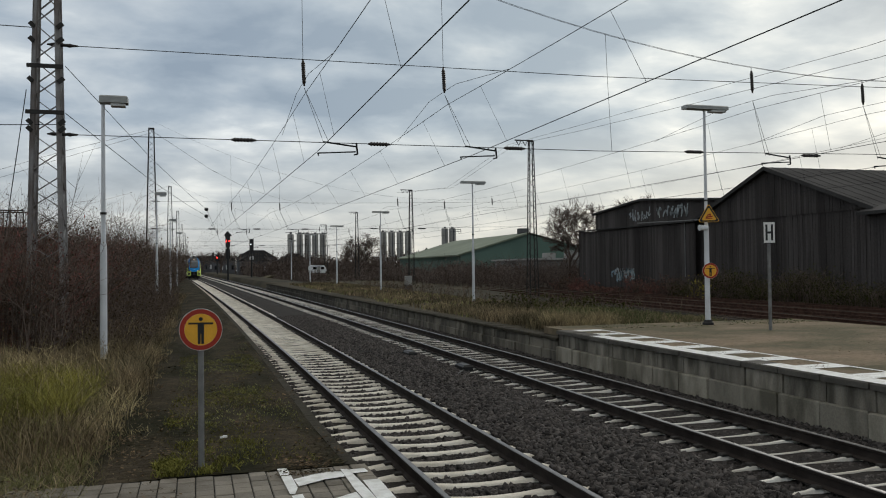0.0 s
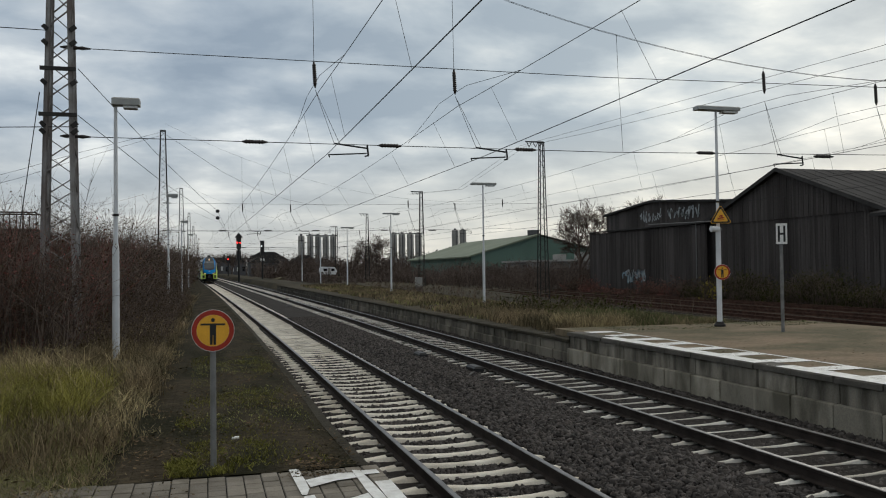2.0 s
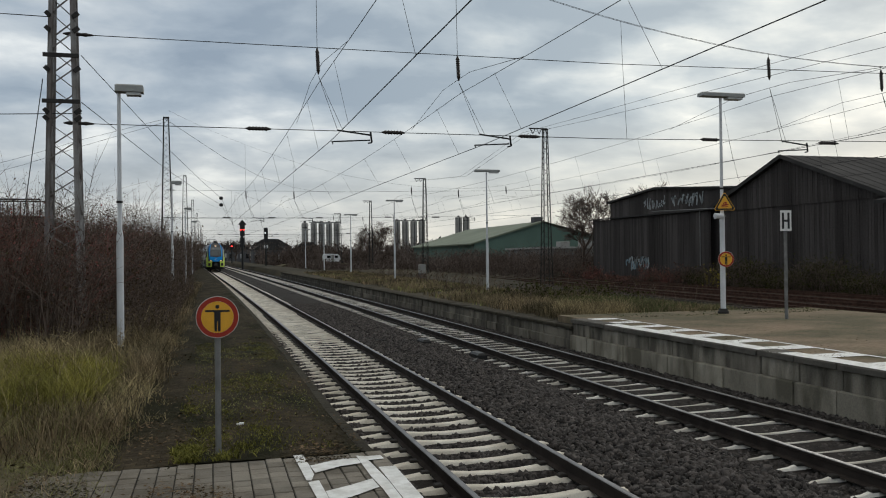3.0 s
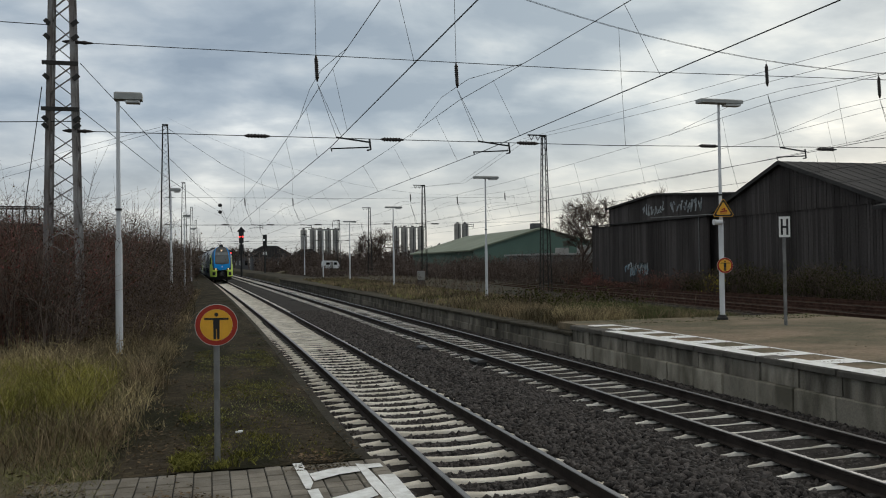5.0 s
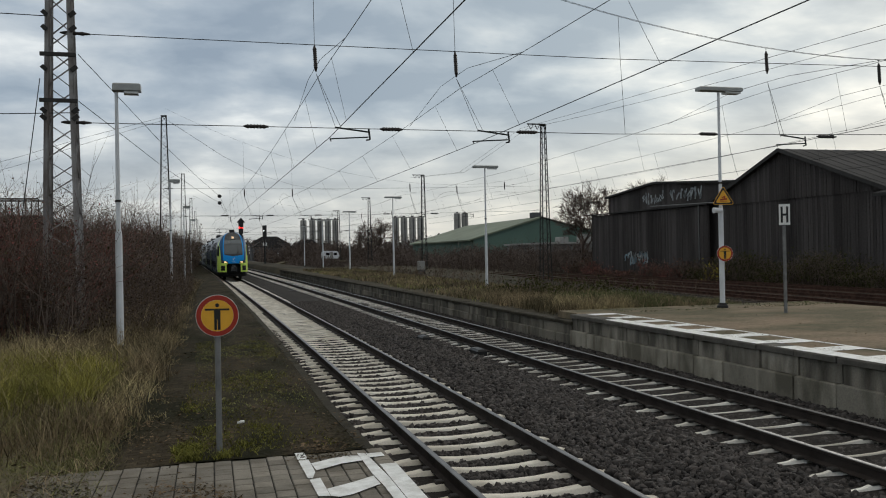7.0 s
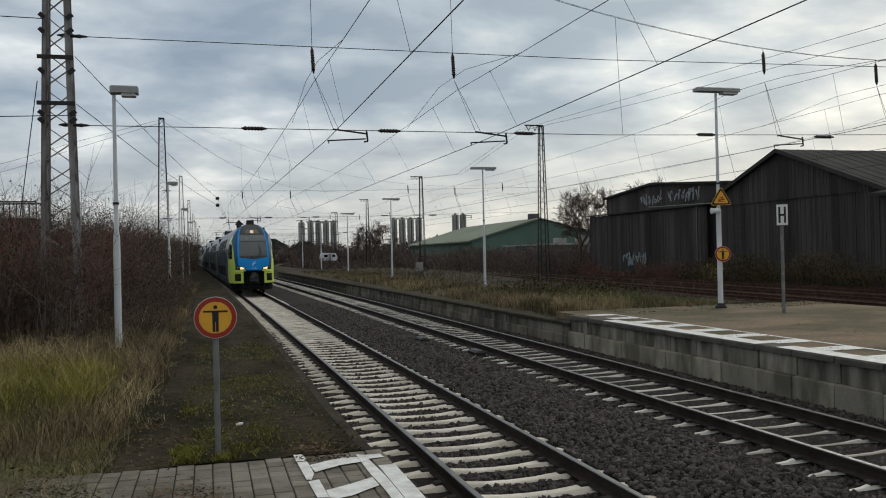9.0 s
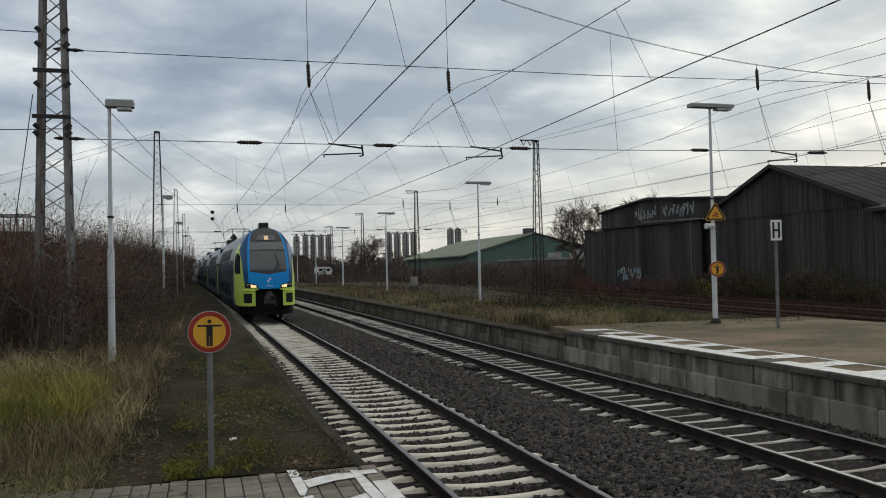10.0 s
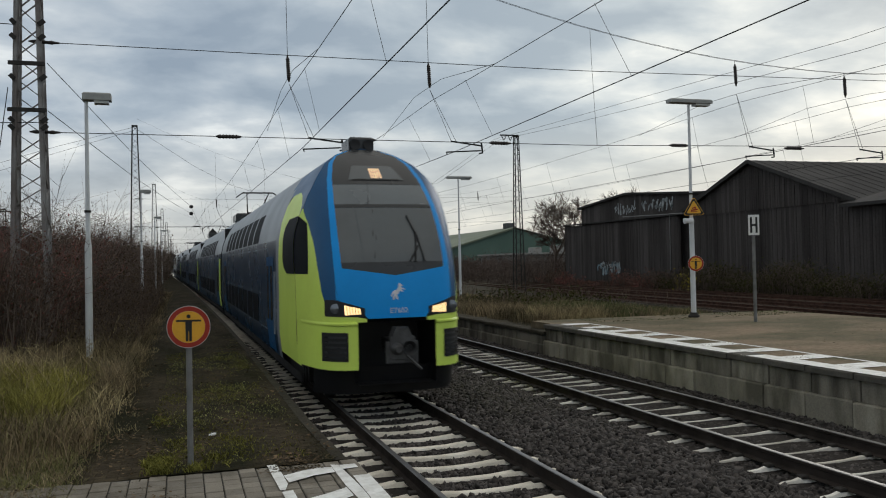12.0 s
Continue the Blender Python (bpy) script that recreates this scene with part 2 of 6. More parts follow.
M["sign_white"] = mat("sign_white", (0.78, 0.78, 0.76), 0.45, 0, 0.08, 8, 0.06)
M["sign_black"] = mat("sign_black", (0.012, 0.012, 0.012), 0.5, 0, 0.1, 8, 0.06)
M["shed"] = mat("tarred_shed_boards", (0.078, 0.070, 0.067), 0.95, 0, 0.4, 0.4, 0.35, 9, 0.3, 12, island=0.24, col2=(0.048, 0.043, 0.041), stretch=(1, 1, 0.2), spec=0.12)
M["shed_roof"] = mat("grey_felt_roof", (0.055, 0.053, 0.052), 0.95, 0, 0.3, 0.3, 0.25, 8, 0.3, 10, island=0.12, spec=0.15)
M["graffiti"] = mat("pale_spray_paint", (0.40, 0.44, 0.45), 0.7, 0, 0.3, 3)
M["graffiti_blue"] = mat("blue_spray_paint", (0.22, 0.33, 0.38), 0.7, 0, 0.3, 3)
M["green_hall"] = mat("green_sheet_roof", (0.20, 0.235, 0.165), 0.7, 0, 0.2, 0.1, 0.15, 4, 0.1, 4)
M["green_wall"] = mat("dull_green_sheet_wall", (0.115, 0.185, 0.15), 0.8, 0, 0.2, 0.1, 0.15, 4, 0.1, 4)
M["silo"] = mat("pale_silo_metal", (0.31, 0.305, 0.285), 0.6, 0.1, 0.15, 0.15, 0.1, 2, 0)
M["van"] = mat("white_van_paint", (0.72, 0.73, 0.74), 0.35, 0, 0.1, 1)
M["glass_dark"] = mat("dark_glazing", (0.012, 0.014, 0.017), 0.06, 0, 0.1, 1, 0.05, 10, 0, spec=0.6)
M["far"] = mat("far_building", (0.10, 0.10, 0.105), 0.9, 0, 0.3, 0.1, 0.2, 1, 0)
M["far_pale"] = mat("grey_rendered_wall", (0.24, 0.235, 0.225), 0.9, 0, 0.3, 0.2, 0.2, 2, 0, col2=(0.15, 0.145, 0.14))
M["far_wood"] = mat("far_bare_woods", (0.085, 0.078, 0.074), 0.95, 0, 0.35, 0.06, 0.2, 1, 0, island=0.35, spec=0.1)
M["signal_red"] = mat("red_signal_lamp", (0.6, 0.02, 0.02), 0.3, emit=(1.0, 0.03, 0.025), estr=4.0, bump=0)
M["signal_white"] = mat("white_marker_lamp", (0.8, 0.8, 0.8), 0.3, emit=(0.9, 0.95, 1.0), estr=1.2, bump=0)
# train
M["t_blue"] = mat("bright_blue_train_paint", (0.006, 0.31, 0.80), 0.35, 0, 0.06, 1, 0.04, 20, 0, spec=0.2)
M["t_navy"] = mat("navy_train_paint", (0.012, 0.092, 0.225), 0.38, 0, 0.1, 1, 0.05, 20, 0, spec=0.22)
M["t_side"] = mat("dark_blue_side_paint", (0.018, 0.052, 0.100), 0.28, 0, 0.2, 0.7, 0.08, 20, 0, spec=0.45)
M["t_green"] = mat("lime_train_paint", (0.69, 0.88, 0.155), 0.4, 0, 0.08, 0.9, 0.05, 20, 0, spec=0.25)
M["t_roof"] = mat("silver_grey_roof", (0.26, 0.295, 0.33), 0.4, 0.1, 0.15, 0.8, 0.06, 20, 0)
M["t_black"] = mat("black_plastic", (0.012, 0.012, 0.013), 0.5, 0, 0.2, 4, 0.05, 20, 0)
M["t_under"] = mat("sooty_underframe", (0.022, 0.021, 0.020), 0.8, 0.1, 0.3, 3)
M["t_grey"] = mat("cast_coupler_steel", (0.10, 0.10, 0.10), 0.5, 0.6, 0.3, 6)
# screen and blind: base colours lifted to carry part of the sky's reflection
M["t_screen"] = mat("raked_windscreen_glass", (0.075, 0.090, 0.098), 0.06, 0, 0.35, 0.5, 0.05, 10, 0, spec=0.8)
M["t_blind"] = mat("grey_sun_blind", (0.135, 0.155, 0.165), 0.25, 0, 0.05, 1, 0.05, 10, 0, spec=0.6)
M["t_glass"] = mat("black_side_window", (0.010, 0.012, 0.015), 0.6, 0, 0.1, 1, 0.05, 10, 0, spec=0.05)
M["t_mask"] = mat("black_windscreen_frame", (0.034, 0.037, 0.040), 0.28, 0, 0.1, 1, 0.05, 10, 0)
M["t_white"] = mat("white_lettering", (0.75, 0.80, 0.84), 0.5, bump=0)
M["headlamp"] = mat("lit_headlamp", (0.9, 0.75, 0.5), 0.2, emit=(1.0, 0.66, 0.28), estr=1.5, bump=0)
M["headlamp_top"] = mat("lit_display", (0.9, 0.6, 0.35), 0.3, emit=(1.0, 0.66, 0.38), estr=0.62, bump=0)
M["lens"] = mat("clear_lamp_lens", (0.20, 0.22, 0.24), 0.1, 0.6, 0.2, 20, bump=0)


def add_setts(m, w, h, depth):
    """Small worn setts: darker joints and their relief, laid over a ready material."""
    nt = m.node_tree
    N, L = nt.nodes.new, nt.links.new
    b = nt.nodes["Principled BSDF"]
    geo = N("ShaderNodeNewGeometry")
    br = N("ShaderNodeTexBrick")
    br.inputs["Scale"].default_value = 1.0
    br.inputs["Brick Width"].default_value = w
    br.inputs["Row Height"].default_value = h
    br.inputs["Mortar Size"].default_value = 0.008
    br.inputs["Mortar Smooth"].default_value = 0.6
    br.inputs["Color1"].default_value = (1, 1, 1, 1)
    br.inputs["Color2"].default_value = (0.62, 0.62, 0.6, 1)
    br.inputs["Mortar"].default_value = (0.35, 0.36, 0.28, 1)
    L(geo.outputs["Position"], br.inputs["Vector"])
    old = b.inputs["Base Color"].links[0].from_socket
    mx = N("ShaderNodeMixRGB")
    mx.blend_type = 'MULTIPLY'
    mx.inputs[0].default_value = depth
    L(old, mx.inputs[1])
    L(br.outputs["Color"], mx.inputs[2])
    L(mx.outputs[0], b.inputs["Base Color"])


add_setts(M["asphalt"], 0.20, 0.10, 0.85)


# ---------------------------------------------------------------- mesh helpers
class Geo:
    """Vertices and faces gathered for one mesh."""

    def __init__(self):
        self.v, self.f, self.mi = [], [], []

    def add(self, verts, faces, mi=0):
        n = len(self.v)
        self.v += [tuple(p) for p in verts]
        self.f += [tuple(i + n for i in q) for q in faces]
        self.mi += [mi] * len(faces)
        return self

    def box(self, x0, x1, y0, y1, z0, z1, mi=0, m=None):
        c = [(x0, y0, z0), (x1, y0, z0), (x1, y1, z0), (x0, y1, z0), (x0, y0, z1), (x1, y0, z1), (x1, y1, z1), (x0, y1, z1)]
        if m is not None:
            c = [m @ Vector(p) for p in c]
        return self.add(c, [(0, 3, 2, 1), (4, 5, 6, 7), (0, 1, 5, 4), (1, 2, 6, 5), (2, 3, 7, 6), (3, 0, 4, 7)], mi)

    def bevel_box(self, x0, x1, y0, y1, z0, z1, b=0.01, mi=0):
        """A box whose upper edges are chamfered."""
        lo = [(x0, y0, z0), (x1, y0, z0), (x1, y1, z0), (x0, y1, z0)]
        mid = [(x0, y0, z1 - b), (x1, y0, z1 - b), (x1, y1, z1 - b), (x0, y1, z1 - b)]
        top = [(x0 + b, y0 + b, z1), (x1 - b, y0 + b, z1), (x1 - b, y1 - b, z1), (x0 + b, y1 - b, z1)]
        q = [(0, 3, 2, 1), (8, 9, 10, 11)]
        for i in range(4):
            j = (i + 1) % 4
            q += [(i, j, 4 + j, 4 + i), (4 + i, 4 + j, 8 + j, 8 + i)]
        return self.add(lo + mid + top, q, mi)

    def rod(self, p, q, r, r2=None, n=6, mi=0, caps=True):
        p, q = Vector(p), Vector(q)
        r2 = r if r2 is None else r2
        d = (q - p).normalized()
        a = d.orthogonal().normalized()
        b = d.cross(a)
        vs = [p + (a * math.cos(k * math.tau / n) + b * math.sin(k * math.tau / n)) * r for k in range(n)]
        vs += [q + (a * math.cos(k * math.tau / n) + b * math.sin(k * math.tau / n)) * r2 for k in range(n)]
        fs = [(k, (k + 1) % n, n + (k + 1) % n, n + k) for k in range(n)]
        if caps:
            fs += [tuple(range(n - 1, -1, -1)), tuple(range(n, 2 * n))]
        return self.add(vs, fs, mi)

    def bar(self, p, q, w, h, mi=0):
        """A straight bar of rectangular section."""
        p, q = Vector(p), Vector(q)
        d = (q - p).normalized()
        a = d.cross(Vector((0, 0, 1)))
        a = a.normalized() if a.length > 1e-3 else Vector((1, 0, 0))
        b = d.cross(a)
        c = [o + a * sx * w / 2 + b * sy * h / 2 for o in (p, q) for sx, sy in ((-1, -1), (1, -1), (1, 1), (-1, 1))]
        return self.add(c, [(0, 1, 2, 3), (7, 6, 5, 4), (0, 4, 5, 1), (1, 5, 6, 2), (2, 6, 7, 3), (3, 7, 4, 0)], mi)

    def lathe(self, base, prof, n=16, mi=0, axis='Z'):
        """prof: rows of (radius, height)."""
        vs, fs = [], []
        for r, z in prof:
            for k in range(n):
                c, s = math.cos(k * math.tau / n) * r, math.sin(k * math.tau / n) * r
                o = (c, s, z) if axis == 'Z' else ((c, z, s) if axis == 'Y' else (z, c, s))
                vs.append(Vector(base) + Vector(o))
        for i in range(len(prof) - 1):
            for k in range(n):
                j = (k + 1) % n
                fs.append((i * n + k, i * n + j, (i + 1) * n + j, (i + 1) * n + k))
        fs += [tuple(range(n - 1, -1, -1)), tuple(range((len(prof) - 1) * n, len(prof) * n))]
        return self.add(vs, fs, mi)

    def extrude(self, outline, y0, y1, axis='Y', mi=0):
        """A flat outline (a, b) drawn out along an axis."""
        n = len(outline)
        if axis == 'Y':
            vs = [(a, y0, b) for a, b in outline] + [(a, y1, b) for a, b in outline]
        elif axis == 'X':
            vs = [(y0, a, b) for a, b in outline] + [(y1, a, b) for a, b in outline]
        else:
            vs = [(a, b, y0) for a, b in outline] + [(a, b, y1) for a, b in outline]
        fs = [(k, (k + 1) % n, n + (k + 1) % n, n + k) for k in range(n)]
        fs += [tuple(range(n - 1, -1, -1)), tuple(range(n, 2 * n))]
        return self.add(vs, fs, mi)

    def mesh(self, name, mats, smooth=False):
        me = bpy.data.meshes.new(name)
        me.from_pydata([tuple(p) for p in self.v], [], self.f)
        for k in mats:
            me.materials.append(M[k])
        if len(mats) > 1:
            me.polygons.foreach_set("material_index", self.mi)
        bm = bmesh.new()
        bm.from_mesh(me)
        bmesh.ops.recalc_face_normals(bm, faces=bm.faces)
        bm.to_mesh(me)
        bm.free()
        if smooth:
            me.polygons.foreach_set("use_smooth", [True] * len(me.polygons))
            me.set_sharp_from_angle(angle=radians(40))
        me.update()
        return me


def part(name, geo, mats, parent=None, label="", smooth=False):
    """Link a mesh as one object, under a thing or a part where one is given."""
    me = geo.mesh(name, mats.split(), smooth) if isinstance(geo, Geo) else geo
    ob = new(name, me)
    if parent is not None:
        ob.parent = parent
    if label:
        ob["label"] = label
    return ob


def thing(name, x, y, z, label, category, group="", kind="", rz=0):
    ob = new(name)
    ob.matrix_world = pose(x, y, z, 0, 0, rz)
    ob.empty_display_size = 0.2
    return tagged(ob, label, category, group, kind)


def big_mesh(name, verts, k, mats, index=None):
    """A mesh of many faces of k corners each, from an array of corners."""
    verts = np.asarray(verts, dtype=np.float32).reshape(-1, 3)
    if index is None:
        index = np.arange(len(verts), dtype=np.int32)
    index = np.asarray(index, dtype=np.int32).ravel()
    n = len(index) // k
    me = bpy.data.meshes.new(name)
    me.vertices.add(len(verts))
    me.vertices.foreach_set("co", verts.ravel())
    me.loops.add(n * k)
    me.loops.foreach_set("vertex_index", index)
    me.polygons.add(n)
    me.polygons.foreach_set("loop_start", np.arange(0, n * k, k, dtype=np.int32))
    for key in mats.split():
        me.materials.append(M[key])
    me.update(calc_edges=True)
    return me


def prisms(p, q, r0, r1, n=3):
    """Corners and quads of many thin tapered stems between the points p and q."""
    p, q = np.asarray(p, float), np.asarray(q, float)
    d = q - p
    d /= np.linalg.norm(d, axis=1)[:, None] + 1e-9
    ref = np.where(np.abs(d[:, 2:3]) < 0.9, np.array([[0, 0, 1.0]]), np.array([[1.0, 0, 0]]))
    a = np.cross(d, ref)
    a /= np.linalg.norm(a, axis=1)[:, None] + 1e-9
    b = np.cross(d, a)
    vs = np.zeros((len(p), 2 * n, 3))
    for k in range(n):
        o = a * math.cos(k * math.tau / n) + b * math.sin(k * math.tau / n)
        vs[:, k] = p + o * np.asarray(r0)[:, None]
        vs[:, n + k] = q + o * np.asarray(r1)[:, None]
    quad = np.array([[k, (k + 1) % n, n + (k + 1) % n, n + k] for k in range(n)])
    idx = (np.arange(len(p))[:, None, None] * 2 * n + quad[None]).reshape(-1)
    return vs.reshape(-1, 3), idx


def leaves(c, size, rng, flat=0.0):
    """Corners of many small four-cornered leaves round the centres c."""
    n = len(c)
    a = rng.normal(size=(n, 3))
    a[:, 2] *= 1 - flat
    a /= np.linalg.norm(a, axis=1)[:, None]
    b = np.cross(a, rng.normal(size=(n, 3)))
    b /= np.linalg.norm(b, axis=1)[:, None]
    s = np.asarray(size)[:, None] if np.ndim(size) else size
    return np.stack([c - a * s, c - b * s * 0.5, c + a * s, c + b * s * 0.5], axis=1).reshape(-1, 3)


def blades(base, height, width, lean, rng):
    """Grass blades: each a bent strip of a quad and a tip, given as two quads."""
    n = len(base)
    ang = rng.uniform(0, math.tau, n)
    side = np.stack([np.cos(ang), np.sin(ang), np.zeros(n)], 1) * (width / 2)[:, None]
    la = rng.uniform(0, math.tau, n)
    out = np.stack([np.cos(la), np.sin(la), np.zeros(n)], 1) * (lean * height)[:, None]
    up = np.array([0, 0, 1.0]) * height[:, None]
    m = base + up * 0.55 + out * 0.3
    t = base + up * 0.95 + out
    v = np.stack([base - side, base + side, m + side * 0.8, m - side * 0.8, t + side * 0.15, t - side * 0.15], 1)
    idx = (np.arange(n)[:, None, None] * 6 + np.array([[0, 1, 2, 3], [3, 2, 4, 5]])[None]).reshape(-1)
    return v.reshape(-1, 3), idx


# ---------------------------------------------------------------- ground, tracks, platforms
def sheet(name, xs, ys, zf, mats, label, category, along=False):
    """A ground sheet over a grid, its height from zf(x, y)."""
    vs = np.array([(x, y, zf(x, y)) for y in ys for x in xs])
    if along:
        dx, dz = bend(vs[:, 1])
        vs[:, 0] += dx
        vs[:, 2] += dz
    nx = len(xs)
    idx = [(j * nx + i, j * nx + i + 1, (j + 1) * nx + i + 1, (j + 1) * nx + i) for j in range(len(ys) - 1) for i in range(nx - 1)]
    me = big_mesh(name, vs, 4, mats, np.array(idx))
    me.polygons.foreach_set("use_smooth", [True] * len(me.polygons))
    ob = new(name, me)
    return tagged(ob, label, category, kind="structure")


def nz(x, y, s=1.0, seed=0.0):
    return noise.noise(Vector((x * s, y * s, seed)))


def lerp(a, b, k):
    return a + (b - a) * k


def frange(a, b, n):
    return [a + (b - a) * i / n for i in range(n + 1)]


def build_ground():
    sheet("ground", [-2500, -600, -150, -40, -12, 0, 12, 26, 60, 150, 600, 2500], [-2500, -300, -30, 0, 30, 100, 200, 400, 900, 2600],
          lambda x, y: -0.42, "field", "brown scrub ground reaching to the horizon", "ground")
    # ballast bed of the two main tracks, with shoulders
    xs = frange(1.0, 9.7, 44)

    def bed(x, y):
        z = -0.225
        if 4.75 < x < 6.3:
            z = -0.215 + 0.05 * math.exp(-((x - 5.5) / 0.45) ** 2)
        if x > 9.1:
            z = -0.20 + 0.10 * (x - 9.1)
        if abs(x - X1) < 0.62:
            z = -0.235
        if abs(x - X2) < 0.62:
            z = -0.212
        return z + 0.02 * nz(x, y, 2.5)
    sheet("ballast_bed", xs, [-80, -50, -30, -16] + frange(-8, 40, 160) + frange(42, 700, 110), bed, "ballast", "dark grey-brown crushed stone ballast under the rails", "ballast", True)
    # verge beside the near platform
    sheet("verge", frange(-60, -0.75, 60), [-90, -60, -40, -24] + frange(-10, 60, 100) + frange(64, 500, 40),
          lambda x, y: Z1 - 0.06 + 0.05 * nz(x, y, 0.5) + 0.03 * nz(x, y, 1.7) + (0.05 if x < -1.6 else 0),
          "soil", "rough verge of dead grass and soil", "verge")
    # overgrown land behind the far platform, falling to the sidings
    def land(x, y):
        k = min(max((x - 14.6) / 5.0, 0), 1)
        if x < 9.8 and y > 99:
            return -0.42
        return 0.46 - 0.88 * k * k * (3 - 2 * k) + 0.04 * nz(x, y, 0.4)
    sheet("overgrown_ground", [9.75] + frange(10.3, 60, 60), frange(22.0, 110, 80) + frange(115, 320, 30), land,
          "field", "overgrown brown grassland between platform and sidings", "ground", True)
    sheet("overgrown_ground", frange(18.0, 60, 44), [-90, -60, -30] + frange(-12, 22.0, 24),
          lambda x, y: min(land(x, y), 0.3) - 0.01, "field", "overgrown brown ground beside the platform", "ground")


RAIL = [(-0.075, -0.172), (0.075, -0.172), (0.075, -0.160), (0.012, -0.140), (0.009, -0.050), (0.036, -0.036), (0.036, -0.008),
        (0.028, 0.0), (-0.028, 0.0), (-0.036, -0.008), (-0.036, -0.036), (-0.009, -0.050), (-0.012, -0.140), (-0.075, -0.160)]


def rail_geo(y0, y1, along=False):
    g = Geo()
    n = len(RAIL)
    ys = [y0] + [y for y in frange(14, 134, 60) + frange(140, 620, 80) if along and y0 < y < y1] + [y1]
    for y in ys:
        dx, dz = bend(y) if along else (0.0, 0.0)
        g.v += [(a + dx, y, b + dz) for a, b in RAIL]
    for i in range(len(ys) - 1):
        g.f += [(i * n + k, i * n + (k + 1) % n, (i + 1) * n + (k + 1) % n, (i + 1) * n + k) for k in range(n)]
        g.mi += [1 if k in (6, 7, 8) else 0 for k in range(n)]
    g.f += [tuple(range(n - 1, -1, -1)), tuple(range(len(g.v) - n, len(g.v)))]
    g.mi += [0, 0]
    return g


def sleeper_mesh(half=1.3, wide=1.0):
    """Concrete sleeper: high under the rails and at its ends, hollowed in the middle."""
    g = Geo()
    rows = [(-half, 0.06, -0.222, 0.15), (-half + 0.05, 0.074, -0.203, 0.11), (-half + 0.20, 0.078, -0.192, 0.13), (-0.90, 0.080, -0.166, 0.15), (-0.62, 0.080, -0.168, 0.15),
            (-0.30, 0.072, -0.196, 0.12), (0, 0.070, -0.203, 0.11), (0.30, 0.072, -0.196, 0.12), (0.62, 0.080, -0.168, 0.15),
            (0.90, 0.080, -0.166, 0.15), (half - 0.20, 0.078, -0.192, 0.13), (half - 0.05, 0.074, -0.203, 0.15), (half, 0.06, -0.222, 0.15)]
    vs = []
    for x, wt, zt, wb in rows:
        wt, wb = wt * wide, wb * wide
        vs += [(x, -wb, -0.36), (x, -wt, zt - 0.012), (x, -wt * 0.75, zt), (x, wt * 0.75, zt), (x, wt, zt - 0.012), (x, wb, -0.36)]
    fs = []
    for i in range(len(rows) - 1):
        for k in range(5):
            fs.append((i * 6 + k, (i + 1) * 6 + k, (i + 1) * 6 + k + 1, i * 6 + k + 1))
    fs += [(0, 1, 2, 3, 4, 5), tuple(len(vs) - 6 + k for k in range(5, -1, -1))]
    g.add(vs, fs)
    return g


def build_track(x, label, y0=-80.0, y1=640.0, near=150, phase=0.0, seed=1, key="sleeper", wide=1.0, half=1.3):
    t = thing("railway_track", x, 0, 0, label, "railway track", "main line tracks", "structure")
    for s in (-1, 1):
        r = part("rail", rail_geo(y0, y1, True), "rail_side rail_top", t, "rusty steel rail with a polished running face")
        r.location = (s * 0.7525, 0, 0)
    me = sleeper_mesh(half, wide).mesh("sleeper", [key], True)
    rng = np.random.default_rng(seed)
    ys = np.arange(-11.8 + phase, 420, 0.6)
    for y in ys[:near]:
        o = part("sleeper", me, "", t)
        dx, dz = bend(y)
        o.location = (rng.normal(0, 0.012) + dx, y + rng.normal(0, 0.012), rng.normal(0, 0.004) + dz)
        o.rotation_euler = (0, rng.normal(0, 0.003), rng.normal(0, 0.006))
    g = sleeper_mesh(half, wide)
    vs, fs = np.array(g.v), [f for f in g.f if len(f) == 4]
    far = ys[near:]
    dx, dz = bend(far)
    allv = (vs[None] + np.stack([dx, far, dz], 1)[:, None, :]).reshape(-1, 3)
    idx = (np.array(fs)[None] + np.arange(len(far))[:, None, None] * len(vs)).reshape(-1)
    o = part("far_sleepers", big_mesh("far_sleepers", allv, 4, key, idx), "", t, "pale concrete sleepers further along")
    o["kind"] = "stuff"
    # rail fastenings at the near sleepers
    g = Geo()
    for y in ys[:84]:
        dx, dz = bend(y)
        for s in (-1, 1):
            for d in (-0.115 + dx, 0.115 + dx):
                g.bevel_box(s * 0.7525 + d - 0.05, s * 0.7525 + d + 0.05, y - 0.055, y + 0.055, dz - 0.175, dz - 0.135, 0.012)
    o = part("rail_fastenings", g, "clip", t, "dark steel rail clips")
    o["kind"] = "stuff"
    return t


